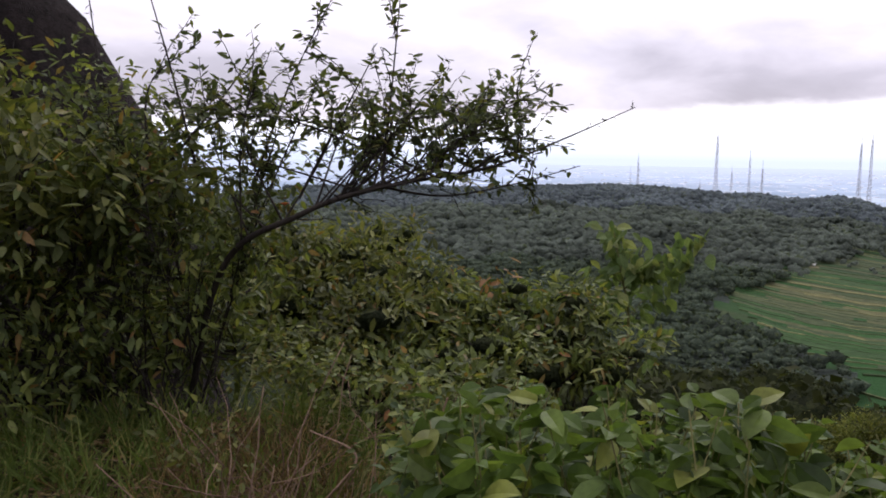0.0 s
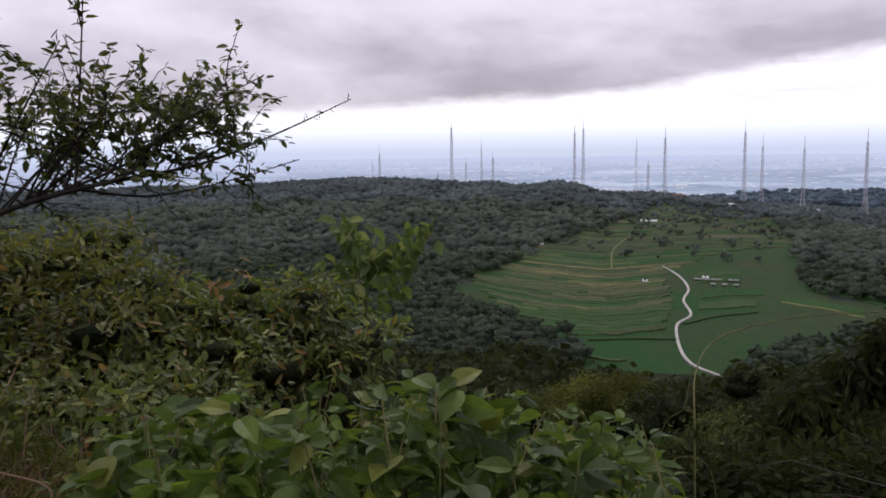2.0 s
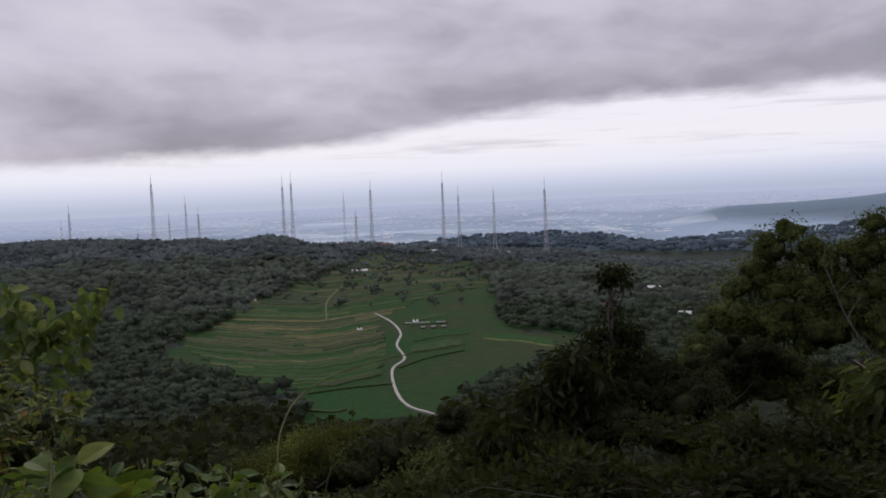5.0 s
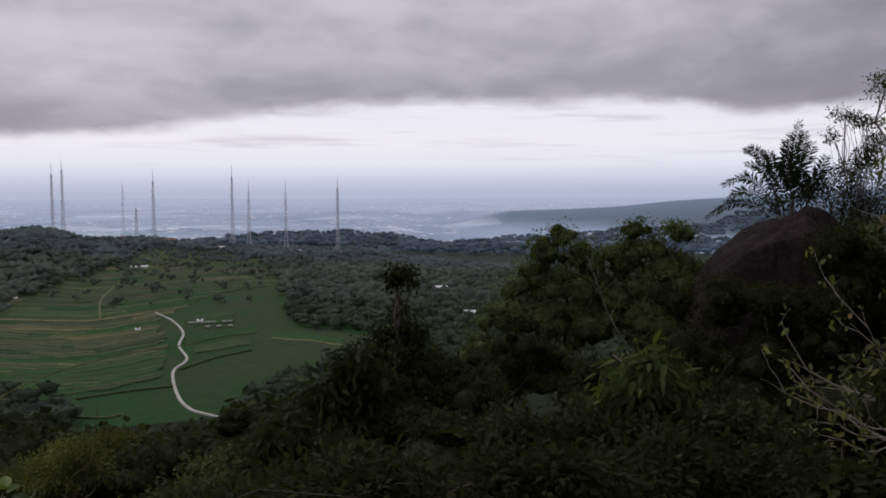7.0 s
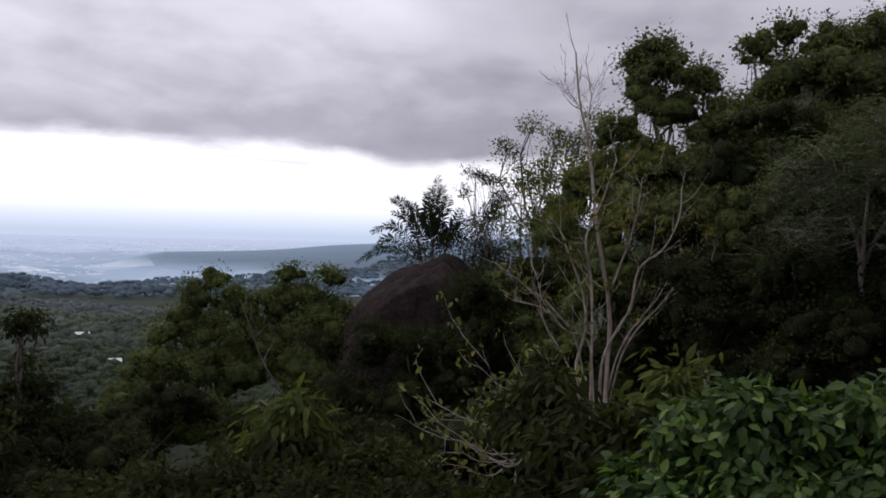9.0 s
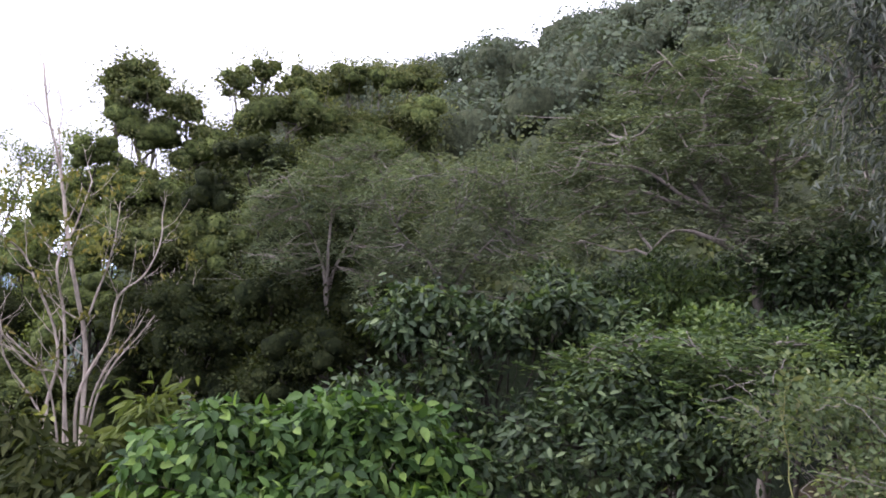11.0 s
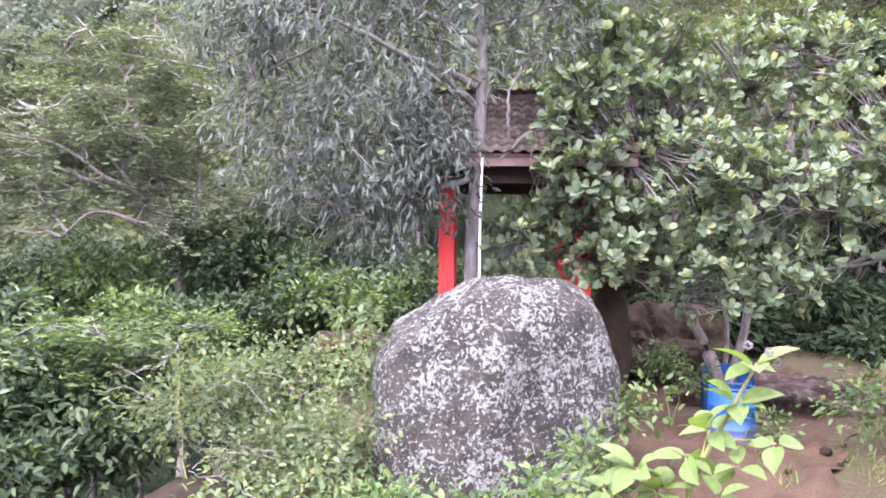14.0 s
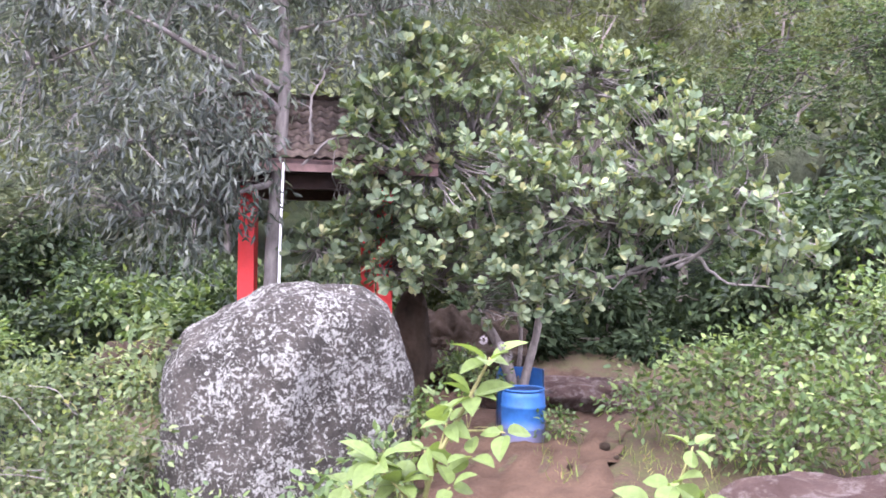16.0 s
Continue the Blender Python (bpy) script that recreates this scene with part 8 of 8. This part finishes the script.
def build_drum():
    p = sight(187.5, -12.0, 8.9)
    c = np.array([p[0], p[1], ground_at(p) + 0.01])
    ob = thing("drum", c, "open blue plastic drum, muddy at the foot", "drum")
    body = [(0.02, 0.0), (0.205, 0.0), (0.225, 0.02), (0.232, 0.12), (0.236, 0.17), (0.246, 0.185), (0.236, 0.2), (0.24, 0.3), (0.238, 0.4), (0.248, 0.415), (0.238, 0.43), (0.236, 0.52), (0.225, 0.565), (0.21, 0.58)]
    part("body", Soup().put(revolve(c, body)), M["drum_blue"], ob, smooth=True)
    part("rim", Soup().put(revolve(c, [(0.212, 0.578), (0.230, 0.583), (0.233, 0.596), (0.228, 0.606), (0.220, 0.604), (0.216, 0.59)])), M["drum_blue"], ob, smooth=True)
    part("inside", Soup().put(revolve(c, [(0.217, 0.598), (0.218, 0.5), (0.215, 0.2), (0.2, 0.06), (0.01, 0.05)])), M["drum_inside"], ob, "inside, painted dark for its shade", smooth=True)
    p = sight(187.3, -9, 9.5)
    c = np.array([p[0], p[1], ground_at(p) - 0.02])
    ob = thing("drum", c, "split blue plastic drum standing round the tree trunks", "drum")
    away = math.atan2(c[1], c[0])
    wall = [(0.27, 0.0), (0.275, 0.2), (0.285, 0.22), (0.275, 0.24), (0.278, 0.5), (0.288, 0.52), (0.278, 0.54), (0.275, 0.72), (0.262, 0.72), (0.265, 0.0)]
    part("body", Soup().put(revolve(c, wall, away - 1.75, away + 1.75, 30)), M["drum_blue"], ob, smooth=True)


build_drum()


# ---- round-leaved tree over the drums ----
def build_paddle():
    rng = np.random.default_rng(431)
    d = 9.7
    base = sight(187.0, -8, d)
    foot = np.array([base[0], base[1], ground_at(base) - 0.15])
    ob = thing("tree", foot, "low spreading tree with round leathery leaves in rosettes", "tree")
    stems = (((186.8, -8.4, 0), (185.8, -5.2, -0.1), (184.2, -2.2, -0.2), (182.0, 2.5, -0.2), (178.0, 6.0, -0.3)), ((187.6, -7.6, 0), (188.4, -3.4, 0.1), (188.6, 1.0, 0.1), (187.6, 6.0, 0.1), (188.5, 11.0, 0)),
             ((187.2, -7.8, 0.1), (187.3, -3.5, 0.3), (186.0, 2.0, 0.4), (184.5, 8.0, 0.4)))
    limbs = (((188.6, -0.8, 0.1), (193.5, -0.6, -0.2), (197.5, 0.4, -0.3), (200.5, 2.8, -0.3)), ((193.6, -0.6, -0.2), (197.8, 1.6, -0.2), (199.8, 0.2, -0.3), (203.5, -0.4, -0.3)), ((188.4, 3.0, 0.1), (193.0, 6.0, 0), (197.0, 8.5, -0.2), (200.0, 9.8, -0.2)),
             ((187.6, 6.0, 0), (190.5, 10.0, 0), (192.0, 14.0, 0)), ((184.4, -1.8, -0.2), (180.0, -0.6, -0.5), (175.5, 0.4, -0.6)), ((182.0, 2.5, -0.2), (177.5, 3.0, -0.5), (174.0, 2.0, -0.6)), ((184.5, 8.0, 0.2), (182.0, 11.5, 0), (180.0, 13.0, 0)),
             ((186.0, 2.5, 0.3), (190.5, 4.5, -0.3), (194.0, 3.2, -0.5)), ((187.6, 7.0, 0.1), (184.0, 9.5, -0.4), (181.0, 8.0, -0.6)), ((193.0, 6.0, 0), (198.0, 6.0, -0.4), (203.0, 5.0, -0.5)), ((197.5, 0.4, -0.3), (201.5, 3.0, -0.2), (205.0, 2.0, -0.2)))
    nodes = []
    for path, r in zip(stems, (0.085, 0.06, 0.035)):
        line = curve([foot] + [sight(a, e, d + k) for a, e, k in path], 24)
        line = line + np.cumsum(rng.normal(0, 0.008, line.shape), 0)
        part("stem", Soup().put(tube(line, np.linspace(r, r * 0.35, len(line)) * rng.uniform(0.88, 1.14, len(line)), 8)), M["bark_trunk"], ob, smooth=True)
        nodes += list(line[12:])
    for path in limbs:
        line = curve([sight(a, e, d + k) for a, e, k in path], 18)
        line = line + np.cumsum(rng.normal(0, 0.014, line.shape), 0)
        part("limb", Soup().put(tube(line, np.linspace(0.03, 0.009, len(line)), 6)), M["bark_grey"], ob, smooth=True)
        nodes += list(line[5:])
    nodes = np.array(nodes)
    lobes = lobes_at((176.6, 1.8, 9.0, 0.6, 0.5), (180.3, 7.0, 9.3, 0.75, 0.7), (183.5, 9.5, 9.3, 0.9, 0.75), (187.5, 12.0, 9.5, 0.9, 0.7), (191.5, 12.5, 9.6, 0.85, 0.6), (195.5, 9.0, 9.4, 0.9, 0.65), (199.0, 7.6, 9.3, 0.7, 0.5), (181.0, 1.5, 8.9, 0.8, 0.6),
                     (186.0, 5.0, 8.8, 0.9, 0.75), (191.0, 4.0, 8.8, 0.9, 0.7), (186.0, -1.0, 8.8, 0.65, 0.45), (189.8, -1.2, 9.0, 0.5, 0.35), (196.5, 3.5, 9.1, 0.8, 0.5), (201.5, 4.0, 9.2, 0.6, 0.4), (204.0, 0.6, 9.3, 0.5, 0.4), (173.8, 0.8, 8.6, 0.45, 0.55), (178.6, 5.0, 8.4, 0.5, 0.55), (178.6, 8.8, 8.5, 0.42, 0.4), (180.6, 11.5, 8.8, 0.5, 0.45), (177.0, 9.6, 8.3, 0.36, 0.36), (178.2, 12.2, 8.4, 0.4, 0.36), (176.4, 5.2, 8.2, 0.32, 0.4), (179.4, 0.2, 8.4, 0.4, 0.3), (179.6, 15, 8.8, 0.5, 0.45), (183, 14, 9.2, 0.6, 0.5))
    c, out, pick = on_lobes(rng, lobes, 2100, 0.45, 1.06, 0.45)
    twigs = Soup()
    for p in c:
        s = nodes[np.argmin(np.linalg.norm(nodes - p, axis=1))]
        twigs.put(tube(bend(rng, s, p, 4, 0.14, 0.03), np.linspace(0.011, 0.005, 4), 3))
    k = 8
    spin = (np.arange(k) * 2.4)[None] + rng.uniform(0, 6.28, (len(c), 1))
    stem_way = unit(out + np.array([0, 0, 0.7]))
    s1 = unit(np.cross(stem_way, np.array([1.0, 0.3, 0.1])))
    s2 = np.cross(stem_way, s1)
    open_ = rng.uniform(0.35, 1.3, (len(c), k, 1))
    ax = unit((s1[:, None] * np.cos(spin)[..., None] + s2[:, None] * np.sin(spin)[..., None]) * open_ + stem_way[:, None] * 0.75 + rng.normal(0, 0.15, (len(c), k, 3)))
    pos = c[:, None] + ax * 0.01 - stem_way[:, None] * (np.arange(k) * 0.008)[None, :, None]
    f = rng.uniform(0.078, 0.13, len(c) * k)
    up = np.repeat(stem_way, k, 0) + rng.normal(0, 0.25, (len(c) * k, 3))
    green = Soup().put(leaves(PADDLE, pos.reshape(-1, 3), ax.reshape(-1, 3), up, f, f * rng.uniform(0.55, 0.7, len(f))))
    green.put((np.concatenate(twigs.v), np.concatenate(twigs.t)), 1)
    part("crown", green, [M["leaf_paddle"], M["bark_grey"]], ob)


build_paddle()

# ---- bushes and trees right of the path ----
tree("bush", polar(203, 9.4), lobes_at((196.0, -8.6, 8.9, 0.4, 0.4), (199.5, -6.8, 8.9, 0.55, 0.5), (203.0, -5.4, 8.8, 0.6, 0.55), (207.0, -3.4, 8.7, 0.65, 0.6), (210.5, -2.2, 8.4, 0.7, 0.7), (201.5, -10.5, 8.0, 0.6, 0.4), (206.0, -9.0, 7.8, 0.75, 0.5), (210.5, -8.0, 7.4, 0.7, 0.5), (214, -4, 8, 0.8, 0.8)),
     "leaf_bush", "bright leafy green bush beside the dirt path", "bark", 0.03, 980, 15, 0.14, 0.066, 0.037, OVAL, 0.15, 441, 0.15, 0.3, category="bush", hi=1.3)
# the darkest leaf rows have the deep wood's shade put into their colour
rows = ((184.0, 12.5, 16, 1.5, "leaf_hill"), (178.0, 9.0, 15, 1.4, "leaf_vine"), (192.0, 13.5, 19, 1.8, "leaf_hill"), (198.0, 11.5, 20, 2.0, "leaf_vine"), (203.0, 15.0, 24, 2.2, "leaf_hill"), (209.0, 2.5, 14, 1.3, "leaf_vine"), (203.0, -0.5, 15, 1.3, "leaf_vine"), (196.0, 3.5, 17, 1.6, "leaf_palm"), (191.0, -0.5, 17, 1.3, "leaf_palm"), (213.0, 8.5, 17, 1.6, "leaf_vine"), (186.0, 2.0, 17, 1.6, "leaf_palm"), (180.5, -0.5, 16, 1.2, "leaf_grove"), (199.0, -3.0, 16, 1.2, "leaf_palm"), (190.0, -4.6, 14.5, 0.9, "leaf_palm"), (193.5, -5.0, 14.5, 0.9, "leaf_palm"), (186.5, -3.6, 14.5, 0.9, "leaf_palm"))
for i, (a, e, d, w, leaf) in enumerate(rows):
    g = np.random.default_rng(450 + i)
    lobes = lobes_at(*[(a + g.normal(0, 57 * w / d * 0.5), e + g.normal(0, 57 * w / d * 0.32), d + g.normal(0, 0.6), w * g.uniform(0.4, 0.7), w * g.uniform(0.3, 0.5)) for _ in range(8)])
    tree("tree", polar(a, d + 0.5), lobes, leaf, "dark green tree crowding behind the path", "bark", 0.1, 260, 26, 0.24, 0.15, 0.065, RHOMB, 0.3, 460 + i, 0.4, 0.25, group="trees behind the path")


def build_pine(a, e, d, label, seed):
    rng = np.random.default_rng(seed)
    foot = polar(a, d)
    foot[2] = ground_at(foot) - 0.2
    top = sight(a, e, d)
    ob = thing("pine", foot, label, "tree", "pines")
    line = bend(rng, foot, top, 10, 0.02)
    part("trunk", Soup().put(tube(line, np.linspace(0.16, 0.02, 10), 8)), M["bark"], ob, smooth=True)
    twigs, green = Soup(), Soup()
    size = top[2] - foot[2]
    for _ in range(90):
        h = rng.uniform(0.35, 1.0)
        s = foot + (top - foot) * h
        spin = rng.uniform(0, 6.28)
        reach = (1.05 - h) * size * 0.42 + 0.3
        tip = s + np.array([math.cos(spin) * reach, math.sin(spin) * reach, reach * 0.35])
        branch = bend(rng, s, tip, 6, 0.06, 0.06)
        twigs.put(tube(branch, np.linspace(0.03, 0.008, 6), 4))
        p = np.repeat(branch[2:], 38, 0)
        p = p + rng.normal(0, 0.12, p.shape)
        green.put(leaves(RHOMB, p, rng.normal(0, 0.5, p.shape) + np.array([math.cos(spin) * 0.3, math.sin(spin) * 0.3, 0.55]), rng.normal(0, 1, p.shape), rng.uniform(0.2, 0.34, len(p)), 0.018))
    green.put((np.concatenate(twigs.v), np.concatenate(twigs.t)), 1)
    part("crown", green, [M["leaf_hill"], M["bark"]], ob)


build_pine(195.5, 21, 22, "soft-needled bluish pine on the hill", 471)
build_pine(190.5, 23, 25, "soft-needled bluish pine on the hill", 472)
build_pine(186.0, 25, 28, "soft-needled bluish pine on the hill", 473)

# ---- young plants close to the camera ----
def build_seedling(stem, sprigs, label, seed, size, buds=()):
    rng = np.random.default_rng(seed)
    line = curve([sight(*p) for p in stem], 20)
    foot = line[0].copy()
    foot[2] = ground_at(foot) - 0.03
    line[0] = foot
    ob = thing("young_plant", foot, label, "plant", "young plants by the path")
    part("stem", Soup().put(tube(line, np.linspace(0.009, 0.004, len(line)), 6)), M["stem"], ob, smooth=True)
    wood = Soup()
    for a, e, d, k in sprigs:
        c = sight(a, e, d)
        s = line[np.argmin(np.linalg.norm(line - c + np.array([0, 0, 0.08]), axis=1))]
        wood.put(tube(bend(rng, s, c, 5, 0.06), np.linspace(0.004, 0.0025, 5), 5))
        spin = rng.uniform(0, 6.28) + np.arange(k) * 2.4
        ax = np.stack([np.cos(spin), np.sin(spin), rng.uniform(-0.7, 0.7, k)], -1)
        f = size * rng.uniform(0.55, 1.05, k)
        for q in range(k):
            part("leaf", Soup().put(leaves(HEART, (c + ax[q] * 0.01)[None], ax[q][None], np.array([[0.2, 0.2, 1.0]]) + rng.normal(0, 0.4, (1, 3)), f[q], f[q] * 0.62)), M["leaf_pale"], ob)
    part("stalk", wood, M["stem"], ob, smooth=True)
    for a, e, d in buds:
        c = sight(a, e, d)
        p = c + unit(rng.normal(0, 1, (60, 3))) * 0.006
        part("flower_head", Soup().put(leaves(RHOMB, p, p - c, rng.normal(0, 1, p.shape), 0.007, 0.005)), M["flower"], ob, "small dry grey flower head")


build_seedling(((180.6, -24, 2.1), (181.5, -15, 2.1), (183.6, -9.5, 2.1), (185.0, -6.2, 2.1)), ((184.9, -6.4, 2.1, 7), (184.0, -8.8, 2.1, 7), (182.6, -10.6, 2.1, 7), (181.4, -12.4, 2.1, 7), (185.8, -11.2, 2.05, 4), (184.0, -12.8, 2.05, 4), (178.8, -13.2, 2.1, 8), (180.0, -14.6, 2.1, 8), (177.0, -14.6, 2.1, 4), (182.8, -14.8, 2.0, 4)),
               "young plant with pale yellow-green leaves and dry flower heads", 481, 0.095, ((185.6, -5.4, 2.1), (186.0, -6.0, 2.1), (184.6, -5.0, 2.12)))
build_seedling(((194.6, -26, 1.9), (194.8, -18, 1.9), (195.0, -13.5, 1.9)), ((195.6, -11.6, 1.9, 4), (194.6, -14.0, 1.9, 5), (196.0, -15.0, 1.9, 4), (193.6, -15.4, 1.9, 4), (191.6, -16.2, 1.9, 4), (197.2, -16.0, 1.9, 3)), "young plant with pale yellow-green leaves", 482, 0.09)
rng = np.random.default_rng(483)
tree("bush", polar(178, 5.6), lobes_at((175.5, -15.5, 5.2, 0.3, 0.16), (178.8, -13.6, 5.6, 0.2, 0.22), (181.0, -10.2, 6.6, 0.25, 0.25), (172, -17.0, 5.0, 0.35, 0.12), (166, -16.6, 5.1, 0.35, 0.16)), "leaf_bush", "low green weeds at the boulder's foot", "stem", 0.01, 150, 16, 0.08, 0.06, 0.034, OVAL, 0.1, 484, 0.2, 0.3, category="weeds")
tree("bush", polar(183.4, 9.9), lobes_at((183.2, -6.3, 9.6, 0.3, 0.2), (184.6, -7.2, 9.4, 0.3, 0.18), (189.6, -10.5, 8.8, 0.2, 0.16)), "leaf_bush", "small green weeds beside the drum", "stem", 0.01, 90, 16, 0.08, 0.06, 0.03, OVAL, 0.1, 485, 0.2, 0.3, category="weeds")
